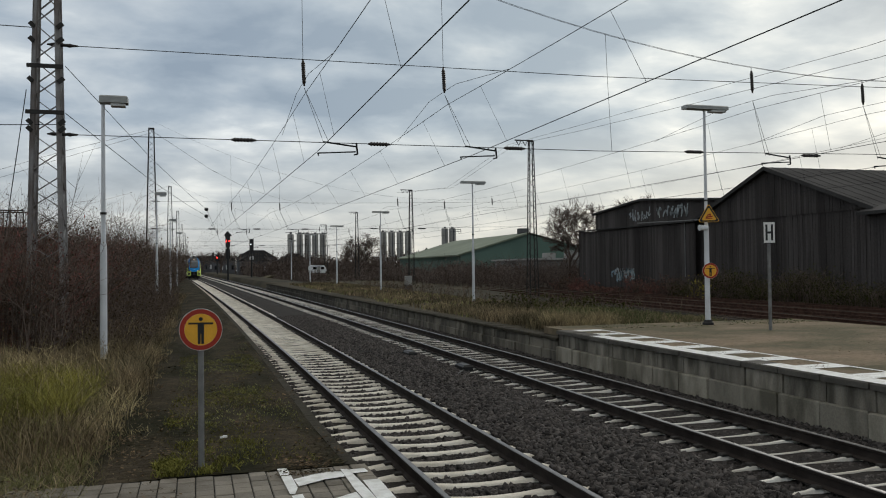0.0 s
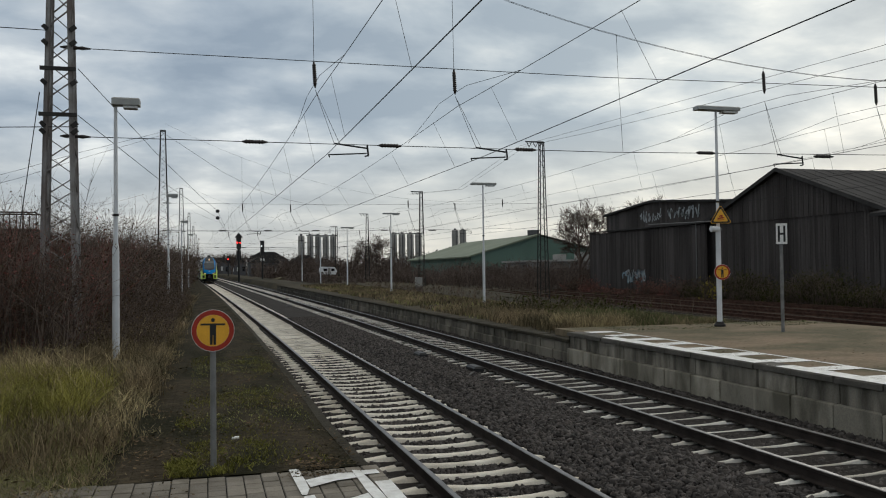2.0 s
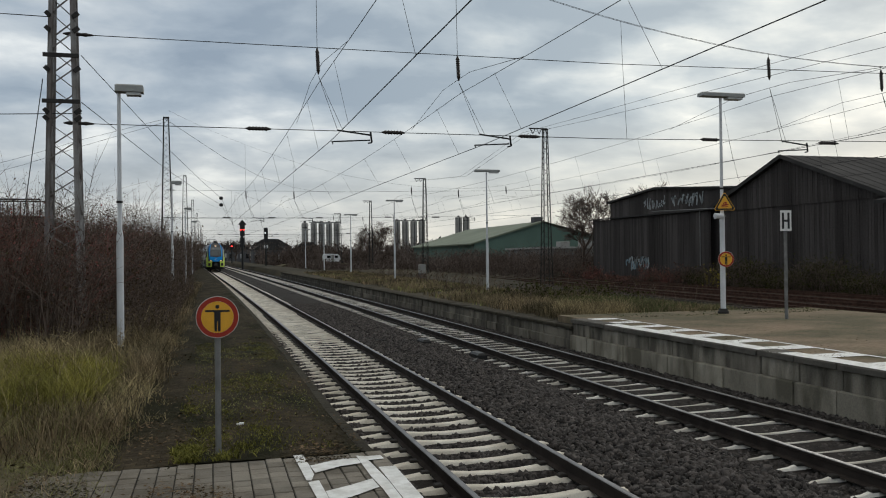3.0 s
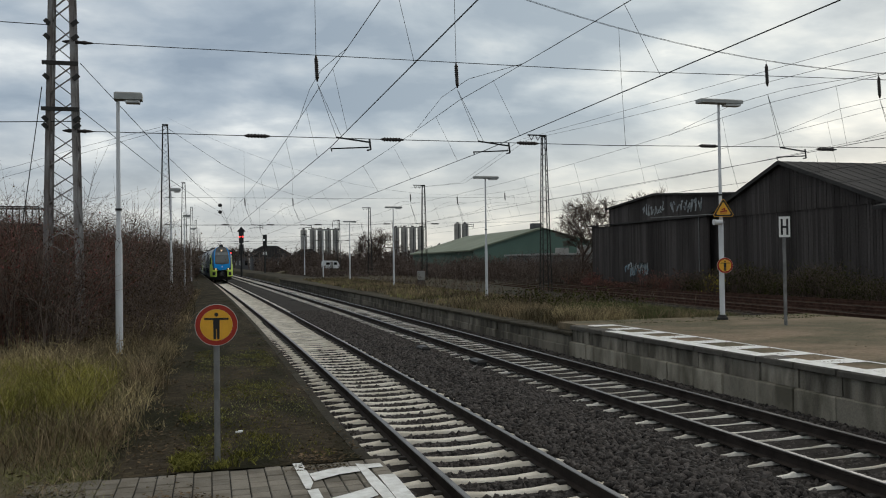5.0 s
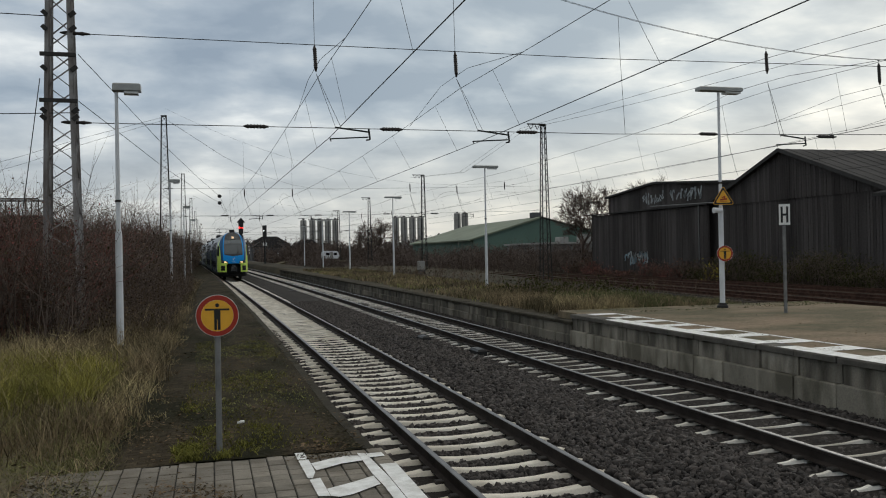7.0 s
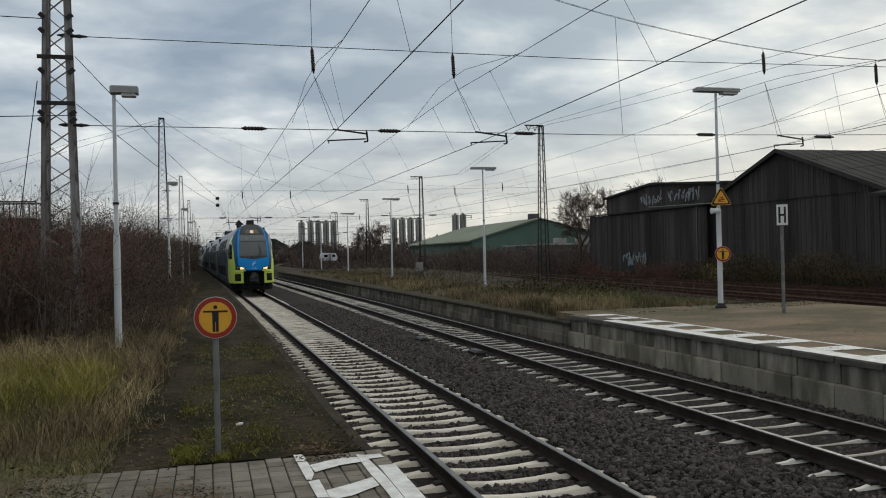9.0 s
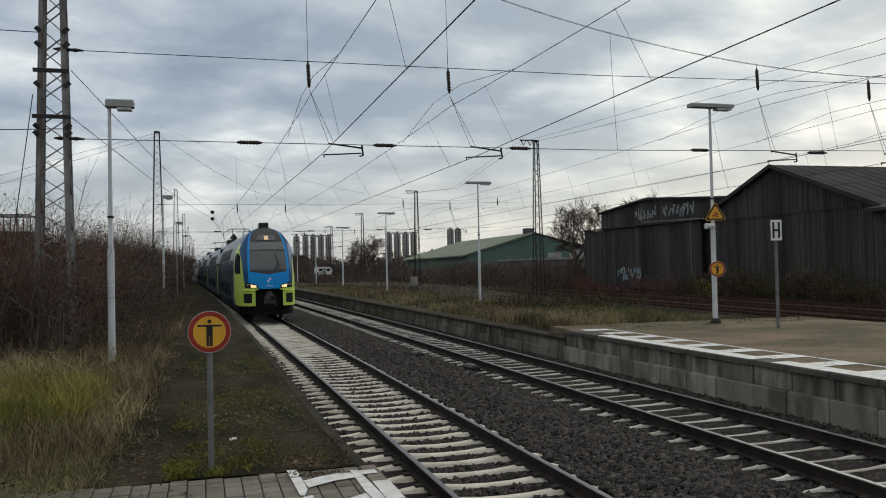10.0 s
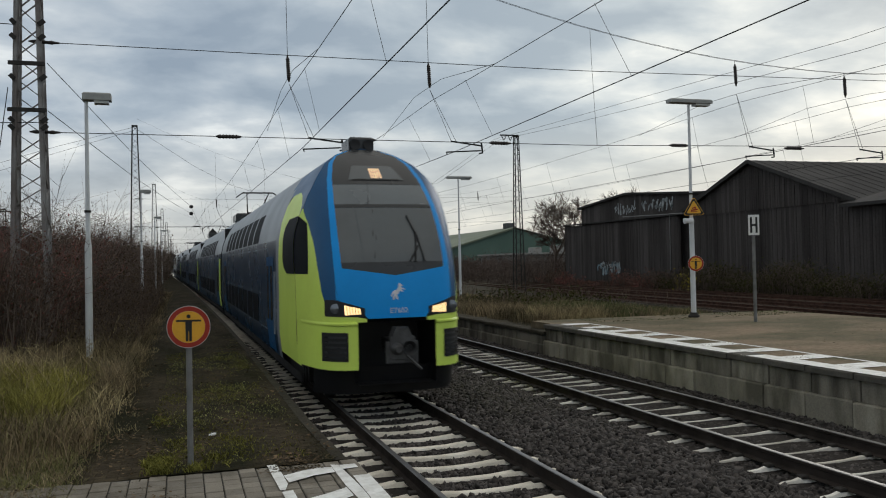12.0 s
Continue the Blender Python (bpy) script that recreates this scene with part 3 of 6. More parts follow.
def build_stones():
    """Loose crushed stones over the nearer bed: rough blocks, each turned its own way."""
    rng = np.random.default_rng(7)
    cube = np.array([(x, y, z) for z in (-1, 1) for y in (-1, 1) for x in (-1, 1)], float)

    def scatter(n, x0, x1, y0, y1, zf, size, clear=None):
        y = y0 + (y1 - y0) * rng.uniform(0, 1, n) ** 1.35
        x = rng.uniform(x0, x1, n)
        if clear is not None:
            k = np.abs((y - clear + 0.3) % 0.6 - 0.3) > 0.15
            x, y = x[k], y[k]
            n = len(x)
        s = size * rng.uniform(0.5, 1.3, n)
        v = cube[None] * s[:, None, None] * rng.uniform(0.45, 1.1, (n, 8, 3)) * np.stack([rng.uniform(0.7, 1.2, n), rng.uniform(0.5, 0.9, n), rng.uniform(0.35, 0.8, n)], 1)[:, None, :]
        for i, j, spread in ((1, 2, 0.55), (0, 2, 0.55), (0, 1, 3.1)):
            a = rng.normal(0, spread, n) if spread < 1 else rng.uniform(-spread, spread, n)
            c, q = np.cos(a)[:, None], np.sin(a)[:, None]
            p, r = v[..., i].copy(), v[..., j].copy()
            v[..., i], v[..., j] = p * c - r * q, p * q + r * c
        dx, dz = bend(y)
        return v + np.stack([x + dx, y, zf(x, y) + dz], 1)[:, None, :]
    groups = [
        scatter(28000, 4.45, 6.50, 4.5, 46, lambda x, y: -0.195 + 0.05 * np.exp(-((x - 5.5) / 0.45) ** 2), 0.046),
        scatter(14000, 8.60, 9.42, 6.5, 50, lambda x, y: -0.20 + 0.12 * np.clip(x - 8.9, 0, 1), 0.046),
        scatter(10000, 1.50, 2.20, 5.0, 30, lambda x, y: -0.225 + 0 * x, 0.044, 0.2),
        scatter(17000, 2.5, 4.1, 4.5, 26, lambda x, y: -0.232 + 0 * x, 0.040, 0.2),
        scatter(20000, 6.6, 8.9, 6.0, 42, lambda x, y: -0.232 + 0 * x, 0.038, 0.4)]
    v = np.concatenate(groups)
    quads = np.array([(0, 2, 3, 1), (4, 5, 7, 6), (0, 1, 5, 4), (1, 3, 7, 5), (3, 2, 6, 7), (2, 0, 4, 6)])
    idx = (np.arange(len(v))[:, None, None] * 8 + quads[None]).reshape(-1)
    ob = new("ballast_stones", big_mesh("ballast_stones", v.reshape(-1, 3), 4, "stone", idx))
    tagged(ob, "dark angular crushed stones between the tracks", "ballast", kind="stuff")


def build_near_platform():
    p = thing("pavement", 0, 0, 0, "low old platform with dark mossy surface and pale pavers", "platform", kind="structure")
    # old surface: slightly uneven sheet with a real edge down to the ballast
    xs = frange(-1.05, XE1 - 0.10, 30)
    ys = frange(8.06, 40, 90) + frange(41, 300, 60)
    vs, nx = [], len(xs)

    def edge(y):
        return max(-0.07 - (y - 8) * 0.02, -0.112)
    for y in ys:
        for x in xs:
            k = (x + 1.05) / (XE1 + 0.95)
            vs.append((x + k * edge(y) + bend(y)[0], y, Z1 + bend(y)[1] + 0.012 * nz(x, y, 1.3) - 0.02 * max(0, -0.3 - x)))
    idx = [(j * nx + i, j * nx + i + 1, (j + 1) * nx + i + 1, (j + 1) * nx + i) for j in range(len(ys) - 1) for i in range(nx - 1)]
    part("old_surface", big_mesh("old_surface", vs, 4, "asphalt", np.array(idx)), "", p, "dark worn mossy surface")
    g = Geo()
    for j in range(len(ys) - 1):
        a, b = XE1 + edge(ys[j]) + bend(ys[j])[0], XE1 + edge(ys[j + 1]) + bend(ys[j + 1])[0]
        za, zb = Z1 + bend(ys[j])[1], Z1 + bend(ys[j + 1])[1]
        y0, y1 = ys[j] + 0.004, ys[j + 1] - 0.004
        g.add([(a - 0.12, y0, -0.4), (a, y0, -0.4), (b, y1, -0.4), (b - 0.12, y1, -0.4),
               (a - 0.12, y0, za + 0.004), (a, y0, za), (b, y1, zb), (b - 0.12, y1, zb + 0.004)],
              [(0, 3, 2, 1), (4, 5, 6, 7), (0, 1, 5, 4), (1, 2, 6, 5), (2, 3, 7, 6), (3, 0, 4, 7)])
    part("edge_kerb", g, "coping_old", p, "dark old platform kerb")
    # near, renewed corner of pavers
    b = Geo().box(-1.6, XE1, -80, 8.05, -0.4, Z1 - 0.012)
    part("bedding", b, "joint", p)
    bx, by = 0.156, 0.172
    me = Geo().bevel_box(-bx / 2 + 0.005, bx / 2 - 0.005, -by / 2 + 0.003, by / 2 - 0.003, -0.03, 0, 0.006).mesh("paver", ["paver"])
    rng = np.random.default_rng(3)
    for i in range(19):
        for j in range(13):
            o = part("paver", me, "", p)
            o.location = (XE1 - 0.165 - bx / 2 - i * bx, 8.05 - by / 2 - j * by - 0.07 * (i * 7 % 5) / 5 - rng.uniform(0, 0.008), Z1 + rng.normal(0, 0.002))
            o.rotation_euler = (rng.normal(0, 0.008), rng.normal(0, 0.008), rng.normal(0, 0.006))
    g = Geo()
    for i in range(19):
        for j in range(13, 95):
            x, y = XE1 - 0.165 - bx / 2 - i * bx, 8.05 - by / 2 - j * by - 0.07 * (i * 7 % 5) / 5 - 0.01
            g.bevel_box(x - bx / 2 + 0.005, x + bx / 2 - 0.005, y - by / 2 + 0.003, y + by / 2 - 0.003, Z1 - 0.03, Z1 + rng.normal(0, 0.001), 0.006)
    o = part("further_pavers", g, "paver", p, "pavers further along the platform")
    o["kind"] = "stuff"
    me = Geo().bevel_box(-0.078, 0.078, -0.242, 0.242, -0.10, 0, 0.008).mesh("kerb_stone", ["paver"])
    for j in range(36):
        o = part("kerb_stone", me, "", p)
        o.location = (XE1 - 0.080, 8.05 - 0.25 - j * 0.49, Z1 + 0.003)
    # painted ladder pattern, worn at its edges
    g = Geo()
    z = Z1 + 0.012

    def stroke(pts):
        g.add([(x, y, z) for x, y in pts], [tuple(range(len(pts)))])
    stroke([(0.712, 8.05), (0.80, 8.05), (0.815, 7.62), (0.82, 7.30), (0.775, 7.10), (0.735, 7.12), (0.722, 7.6)])
    stroke([(0.742, 7.06), (0.835, 7.09), (0.842, 6.75), (0.845, 6.53), (0.755, 6.56)])
    stroke([(0.818, 7.61), (1.00, 7.72), (1.156, 7.79), (1.272, 7.75), (1.272, 7.56), (1.078, 7.51), (0.835, 7.345)])
    stroke([(0.846, 6.74), (1.075, 6.87), (1.272, 7.01), (1.28, 6.74), (1.017, 6.52), (0.91, 6.485), (0.848, 6.53)])
    stroke([(1.275, 7.86), (1.345, 7.82), (1.369, 7.42), (1.390, 6.91), (1.390, -8.0), (1.300, -8.0), (1.296, 6.67), (1.274, 7.11)])
    stroke([(1.350, 7.81), (1.498, 7.815), (1.505, 7.67), (1.350, 7.65)])
    stroke([(1.396, 7.38), (1.545, 7.375), (1.547, 6.85), (1.547, -8.0), (1.396, -8.0)])
    part("white_marking", g, "paint", p, "worn white painted ladder marking")
    return p


def build_far_platform():
    p = thing("pavement", 0, 0, 0, "raised platform with concrete block edge and white marking", "platform", kind="structure")
    y0, y1 = -60.0, 22.6
    body = Geo().box(XE2 + 0.25, 18.1, y0, y1, -0.4, Z2 - 0.004)
    part("platform_surface", body, "plat2", p, "sandy brown gritted platform surface")
    # dark backing that shows through the gaps between the wall blocks
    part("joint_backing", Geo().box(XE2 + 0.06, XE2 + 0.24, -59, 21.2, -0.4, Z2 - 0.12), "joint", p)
    body = Geo()
    for y in range(22, 100, 3):
        dx, dz = bend(y + 1.5)
        body.box(XE2 + 0.12 + dx, 10.3 + dx, y, y + 3.0, -0.4, 0.44 + dz)
    part("old_platform_core", body, "coping_old", p)
    # coping slabs, block wall in two courses
    rng = np.random.default_rng(11)

    def run(ya, yb, step, x, w, za, zb, key, name, off=0.0, proud=0.0):
        me = Geo().bevel_box(-w / 2, w / 2, -step / 2 + 0.014, step / 2 - 0.014, za - zb, 0, 0.022).mesh(name, [key])
        y = ya + step / 2 - off
        while y < yb:
            o = part(name, me, "", p)
            dx, dz = bend(y)
            o.location = (x + w / 2 - proud + rng.normal(0, 0.004 if w > 0.3 else 0.011) + dx, y + rng.normal(0, 0.006), zb + rng.normal(0, 0.003) + dz)
            o.rotation_euler = (rng.normal(0, 0.004), 0, rng.normal(0, 0.006))
            y += step
    run(-19.0, 21.0, 1.0, XE2, 0.42, Z2 - 0.10, Z2, "coping", "coping_slab", proud=0.07)
    run(-19.0, 21.0, 1.0, XE2, 0.25, 0.27, Z2 - 0.104, "block_up", "wall_block", off=0.05)
    run(-19.0, 21.0, 1.0, XE2, 0.25, -0.36, 0.266, "block", "wall_block", off=-0.05, proud=0.05)
    run(21.0, 100.0, 1.0, XE2, 0.42, 0.41, 0.50, "coping_old", "coping_slab", proud=0.05)
    for ya, yb, key in ((21.0, 56.0, "block_mid"), (56.0, 100.0, "block_old")):
        run(ya, yb, 1.0, XE2, 0.25, 0.14, 0.406, key, "wall_block")
        run(ya, yb, 1.0, XE2, 0.25, -0.36, 0.136, key, "wall_block", off=-0.05, proud=0.035)
    # ladder marking: edge band, rungs, inner line
    g = Geo()
    z = Z2 + 0.005

    def quad(xa, xb, ya, yb, zz=0.0):
        g.add([(xa, ya, z + zz), (xb, ya, z + zz), (xb, yb, z + zz), (xa, yb, z + zz)], [(0, 1, 2, 3)])
    quad(XE2 - 0.045, XE2 + 0.34, -18, 20.7)
    quad(XE2 + 1.06, XE2 + 1.15, -18, 20.9)
    y = 11.60 - 23 * 1.26
    while y < 20.5:
        quad(XE2 + 0.345, XE2 + 1.055, y, y + 0.49, 0.001)
        y += 1.26
    part("white_marking", g, "paint", p, "white painted ladder marking along the edge")


def build_siding(xa, slope, label):
    """A rusty siding that draws slowly away from the main line."""
    t = thing("siding_track", xa, 0, -0.02, label, "railway track", "rusty sidings", "structure", -math.degrees(math.atan(slope)))
    for s in (-1, 1):
        o = part("rail", rail_geo(2, 150), "rail_rust rail_rust", t, "brown rusted rail")
        o.location = (s * 0.7525, 0, 0)
    g = Geo()
    y = 10
    while y < 150:
        g.bevel_box(-1.3, 1.3, y - 0.13, y + 0.13, -0.34, -0.17, 0.01)
        y += 0.65
    o = part("sleepers", g, "sleeper_dark", t, "brown weathered sleepers")
    o["kind"] = "stuff"
    g = Geo()
    vs = [(x, y, z) for y in (2, 40, 90, 150) for x, z in ((-2.2, -0.42), (-1.6, -0.22), (1.6, -0.22), (2.2, -0.42))]
    g.add(vs, [(j * 4 + i, j * 4 + i + 1, j * 4 + i + 5, j * 4 + i + 4) for j in range(3) for i in range(3)])
    part("siding_bed", g, "siding_bed", t)


# ---------------------------------------------------------------- overhead line
def lattice_mast(x, y, z0, top, wb, wt, label, n=16, dark=False, detail=True):
    """Four tapering corner angles with zigzag lacing on every face."""
    t = thing("lattice_mast", x, y, z0, label, "overhead line mast", "overhead line masts")
    key = "steel_dark" if dark else "steel"
    hgt = top - z0

    def w(z):
        return wb + (wt - wb) * z / hgt
    corner = [(-1, -1), (1, -1), (1, 1), (-1, 1)]
    th = 0.135 if detail else 0.085
    for cx, cy in corner:
        g = Geo()
        a, b = w(0) / 2, w(hgt) / 2
        g.bar((cx * a, cy * a, 0), (cx * b, cy * b, hgt), th, 0.02)
        g.bar((cx * a, cy * (a - th / 2), 0), (cx * b, cy * (b - th / 2), hgt), 0.02, th)
        part("corner_angle", g, key, t)
    step = hgt / n
    lw = 0.06 if detail else 0.035
    for f in range(4):
        g = Geo()
        (ax, ay), (bx, by) = corner[f], corner[(f + 1) % 4]
        for i in range(n):
            if detail:
                g = Geo()
            za, zb = i * step, (i + 1) * step
            a, b = w(za) / 2, w(zb) / 2
            zm = (za + zb) / 2
            m_ = w(zm) / 2
            g.bar((ax * a, ay * a, za), (bx * m_, by * m_, zm), lw, 0.02)
            if detail:
                part("brace", g, key, t)
                g = Geo()
            g.bar((bx * m_, by * m_, zm), (ax * b, ay * b, zb), lw, 0.02)
            if detail:
                part("brace", g, key, t)
        if not detail:
            part("lacing", g, key, t)["kind"] = "stuff"
    g = Geo()
    a = w(hgt) / 2
    g.box(-a - 0.04, a + 0.04, -a - 0.04, a + 0.04, hgt - 0.05, hgt + 0.03)
    part("cap_plate", g, key, t)
    if not detail:
        return t
    for z in (7.27, 6.18):
        a = w(z - z0) / 2
        for ya, yb in ((-a - 0.13, -a - 0.07),):
            part("cross_girt", Geo().box(-a - 0.13, a + 0.13, ya, yb, z - z0 - 0.05, z - z0 + 0.04), "steel_dark", t)
    for z in (8.25, 7.9, 6.95, 5.78, 5.95):
        a = w(z - z0) / 2
        part("clamp", Geo().bar((a, -a - 0.03, z - z0 - 0.05), (a + 0.13, -a - 0.03, z - z0 + 0.06), 0.05, 0.10), "steel_dark", t)
        part("clamp", Geo().bar((-a, -a - 0.03, z - z0 - 0.05), (-a - 0.10, -a - 0.03, z - z0 + 0.05), 0.05, 0.10), "steel_dark", t)
    return t


def wire(name, pts, r, label, category="wire", parent=None, group="overhead wires"):
    """A wire through points, as one thin tube."""
    g = Geo()
    pts = [Vector(p) for p in pts]
    d = (pts[-1] - pts[0]).normalized()
    a = d.orthogonal().normalized()
    b = d.cross(a)
    n = 5
    vs = [p + (a * math.cos(k * math.tau / n) + b * math.sin(k * math.tau / n)) * r for p in pts for k in range(n)]
    g.add(vs, [(i * n + k, i * n + (k + 1) % n, (i + 1) * n + (k + 1) % n, (i + 1) * n + k) for i in range(len(pts) - 1) for k in range(n)])
    ob = part(name, g, "wire", parent)
    if parent is None:
        tagged(ob, label, category, group)
    return ob


def insulator(p, q, r, label, sheds=10):
    """A ribbed rod insulator between two points."""
    p, q = Vector(p), Vector(q)
    d = q - p
    prof = [(r * 0.35, 0), (r * 0.5, 0.06)]
    for k in range(sheds):
        a = 0.12 + 0.76 * k / sheds
        b = 0.76 / sheds
        prof += [(r * 0.74, a), (r, a + b * 0.45), (r * 0.74, a + b * 0.7)]
    prof += [(r * 0.5, 0.94), (r * 0.35, 1.0)]
    g = Geo()
    g.lathe((0, 0, 0), [(rr, z * d.length) for rr, z in prof], 10)
    ob = part("insulator", g, "insulator", None, "", True)
    ob.matrix_world = Matrix.Translation(p) @ d.to_track_quat('Z', 'Y').to_matrix().to_4x4()
    return tagged(ob, label, "insulator", "insulators")


HANG = [2.66, 6.44, 16.2, 20.3, 24.6]       # where the messenger wires hang in a span


def headspan_z(x):
    """Height of the sagging head rope above the rails."""
    return 8.23 + 0.0105 * (x - 20.4) ** 2 if x < 20.4 else 8.23 + 0.02 * (x - 20.4) ** 2


def build_span(k):
    y = YP + PITCH * k
    xr = 27.4 + 0.9 * k
    near = k == 0
    r = 0.010 if near else 0.007 + 0.002 * k
    lattice_mast(-3.39 if near else -3.33, y, 0.45, 13.5, 0.79 if near else 0.95, 0.285 if near else 0.36, "tall grey steel lattice mast standing in brambles", 15 if near else 14, k > 0, near)
    lattice_mast(xr, y, -0.4, 13.5, 0.85, 0.36, "tall grey steel lattice mast beside the sidings", 15, True, False)
    t = thing("mast_bracket", xr, y, 13.35, "steel bracket on top of a lattice mast", "bracket", "mast brackets")
    part("arm", Geo().box(-1.5, 0.2, -0.06, 0.06, 0.16, 0.26), "steel_dark", t)
    for x in (-1.15, -0.55):
        part("hanger", Geo().bar((x - 0.22, 0, 0.16), (x, 0, -0.25), 0.05, 0.05).bar((x + 0.22, 0, 0.16), (x, 0, -0.25), 0.05, 0.05), "steel_dark", t)
    xs = frange(-3.2, xr, 26)
    if k < 5:
        for d in ((-0.03, 0.03) if near else (0,)):
            wire("head_rope", [(x, y + d, max(headspan_z(x), 8.2)) for x in xs], r * 0.62, "sagging steel head rope across all tracks")
        wire("cross_rope", [(-3.4, y, 7.86), (11, y, 7.86), (xr, y, 8.15)], r, "taut upper cross rope between the masts")
        wire("cross_rope", [(-3.4, y, 5.72), (11, y, 5.72), (xr, y, 6.0)], r, "taut lower cross rope between the masts")
    if k > 2:
        return
    ri = 0.058
    for x in HANG:
        zt = min(headspan_z(x), 7.95) if x < 10 else headspan_z(x)
        insulator((x, y, zt - 0.1), (x + 0.03, y, zt - 0.78), ri, "dark ribbed rod insulator hanging from the head rope")
        if x < 10:
            wire("hanger", [(x - 0.03, y, headspan_z(x)), (x, y, zt - 0.08)], r * 0.7, "thin hanger wire above an insulator")
        else:
            wire("hanger", [(x, y, headspan_z(x)), (x, y, zt - 0.08)], r * 0.9, "short hanger above an insulator")
    for a, b in ((0.84, 1.47), (4.34, 4.96), (8.16, 8.80), (13.85, 14.5), (17.94, 18.66)):
        insulator((a, y, 5.72 + (0.06 if a > 10 else 0)), (b, y, 5.72 + (0.06 if a > 10 else 0)), ri, "dark ribbed insulator let into the lower cross rope", 6)
    insulator((-3.40, y, 7.87), (-2.72, y, 7.86), 0.05, "dark rod insulator beside the mast", 3)
    insulator((-3.40, y, 5.725), (-2.72, y, 5.72), 0.05, "dark rod insulator beside the mast", 3)
    if near:
        wire("dropper", [(11.32, y, headspan_z(11.32)), (11.36, y, 7.87), (11.47, y, 5.73)], 0.006, "thin dropper wire between the ropes")
    # registration arms
    for x0 in (3.02, 6.90, 16.5, 20.7):
        t = thing("registration_arm", x0, y, 5.44 if x0 < 10 else 5.5, "thin dark steel arm that steadies the contact wire", "registration arm", "registration arms")
        g = Geo().rod((0.14, 0, 0.30), (1.05, 0, 0.19), 0.022)
        part("upper_tube", g, "wire", t)
        g = Geo().rod((0, 0, 0), (1.0, 0, 0.06), 0.018)
        g.rod((0, 0, 0.01), (0.03, 0, -0.07), 0.015)
        part("steady_arm", g, "wire", t)
        g = Geo().rod((1.02, 0, 0.27), (1.05, 0, 0.0), 0.025)
        g.rod((1.05, 0, 0.0), (0.95, 0, -0.02), 0.02)
        part("drop_bracket", g, "wire", t)
        for d in (0.0, 0.07):
            wire("stay_wire", [(min(HANG, key=lambda h: abs(h - x0)) + 0.03, y, (7.12 if x0 < 10 else 7.4)), (x0 + 0.15 + d * 2, y, 5.74)], 0.006 if near else 0.008, "thin stay wire above a registration arm")


def build_catenary():
    spans = [YP - PITCH] + [YP + PITCH * k for k in range(6)]
    # messenger, contact wire at the support, contact wire at the other spans
    lines = [(2.72, 3.04, 2.95), (6.55, 7.22, 7.15), (16.3, 16.6, 16.9), (20.4, 20.75, 21.0), (24.6, 24.9, 25.2)]
    for j, (xm, xc, xo) in enumerate(lines):
        zm = (6.93, 6.82, 7.12, 7.12, 7.12)[j]
        top = (7.32, 7.26, 7.42, 7.42, 7.42)[j]
        thick = 1.0 if j < 2 else 0.85
        wire("contact_wire", [((xc if i == 1 else xo) + bend(y)[0], y, 5.46 + bend(y)[1]) for i, y in enumerate(spans)], 0.0095 * thick, "dark grooved contact wire above the track")
        for i in range(len(spans) - 1):
            ya, yb = spans[i], spans[i + 1]
            sag = 0.34
            da, db = bend(ya), bend(yb)
            pts = [(xm + lerp(da[0], db[0], s), ya + (yb - ya) * s, zm + lerp(da[1], db[1], s) - sag * 4 * s * (1 - s)) for s in frange(0, 1, 24)]
            wire("messenger_wire", pts, 0.0075 * thick, "sagging messenger wire above the contact wire")
            if i < 4:
                for s in (0.05, 0.17, 0.29, 0.42, 0.55, 0.68, 0.8, 0.94):
                    y = ya + (yb - ya) * s
                    k = 4 * s * (1 - s)
                    dx, dz = lerp(da[0], db[0], s), lerp(da[1], db[1], s)
                    wire("dropper", [(xm + dx, y, zm + dz - sag * k + 0.03), (lerp(xc if i == 1 else xo, xc if i == 0 else xo, s) + dx, y, 5.46 + dz)], 0.004, "thin dropper between messenger and contact wire")
            if i < 3:
                # stitch wire that lifts the messenger at its support
                y = yb
                xs = xm + db[0]
                top, zs = top + db[1], zm + db[1]
                wire("stitch_wire", [(xs, y - 4.8, zs - 0.12), (xs, y - 0.9, top - 0.05), (xs, y, top - 0.03), (xs, y + 1.8, top - 0.01), (xs, y + 5.8, zs - 0.13)],
                     0.0065, "stitch wire between support and messenger wire")
    # feeders along the left masts with weights, and far lines behind the sidings
    for z, ze in ((7.36, 6.78), (6.23, 6.30)):
        wire("feeder_wire", [(-3.0, YP, z), (-1.8, YP + 13.5, z - 0.16 + (ze - z) * 0.33), (-0.55, YP + 27, z - 0.14 + (ze - z) * 0.66), (0.68, 62, ze), (2.6, 105, 6.5)], 0.010, "anchor wire running from the mast to the track wires")
    for dz in (0.0, -0.5):
        wire("feeder_wire", [(-3.4, YP + PITCH, 13.4 + dz * 0.5), (-9.6, YP + PITCH + 0.2, 11.6 + dz), (-13.5, YP + PITCH + 0.4, 10.3 + dz * 1.2), (-30, YP + PITCH + 1, 5.4 + dz * 1.5)], 0.012, "feeder wire falling away from the mast top")
    wire("feeder_wire", [(-3.4, YP + PITCH, 13.4), (1.24, 84.5, 12.3), (5.5, 99.2, 11.9), (11, 118, 12.3), (16.5, 136.7, 13.2), (24, 162, 15)], 0.014, "feeder wire strung from mast to mast")
    wire("guy_wire", [(-3.8, YP - 0.3, 6.7), (-4.15, YP - 0.4, 3.9), (-4.5, YP - 0.5, 1.1)], 0.011, "slack guy wire running down beside the mast")
    wire("cross_rope", [(-3.6, YP, 8.25), (-14, YP, 8.35)], 0.011, "rope end running past the mast")
    wire("cross_rope", [(-3.0, YP, 5.96), (-4.75, YP, 5.89), (-14, YP, 5.8)], 0.011, "rope end running past the mast")
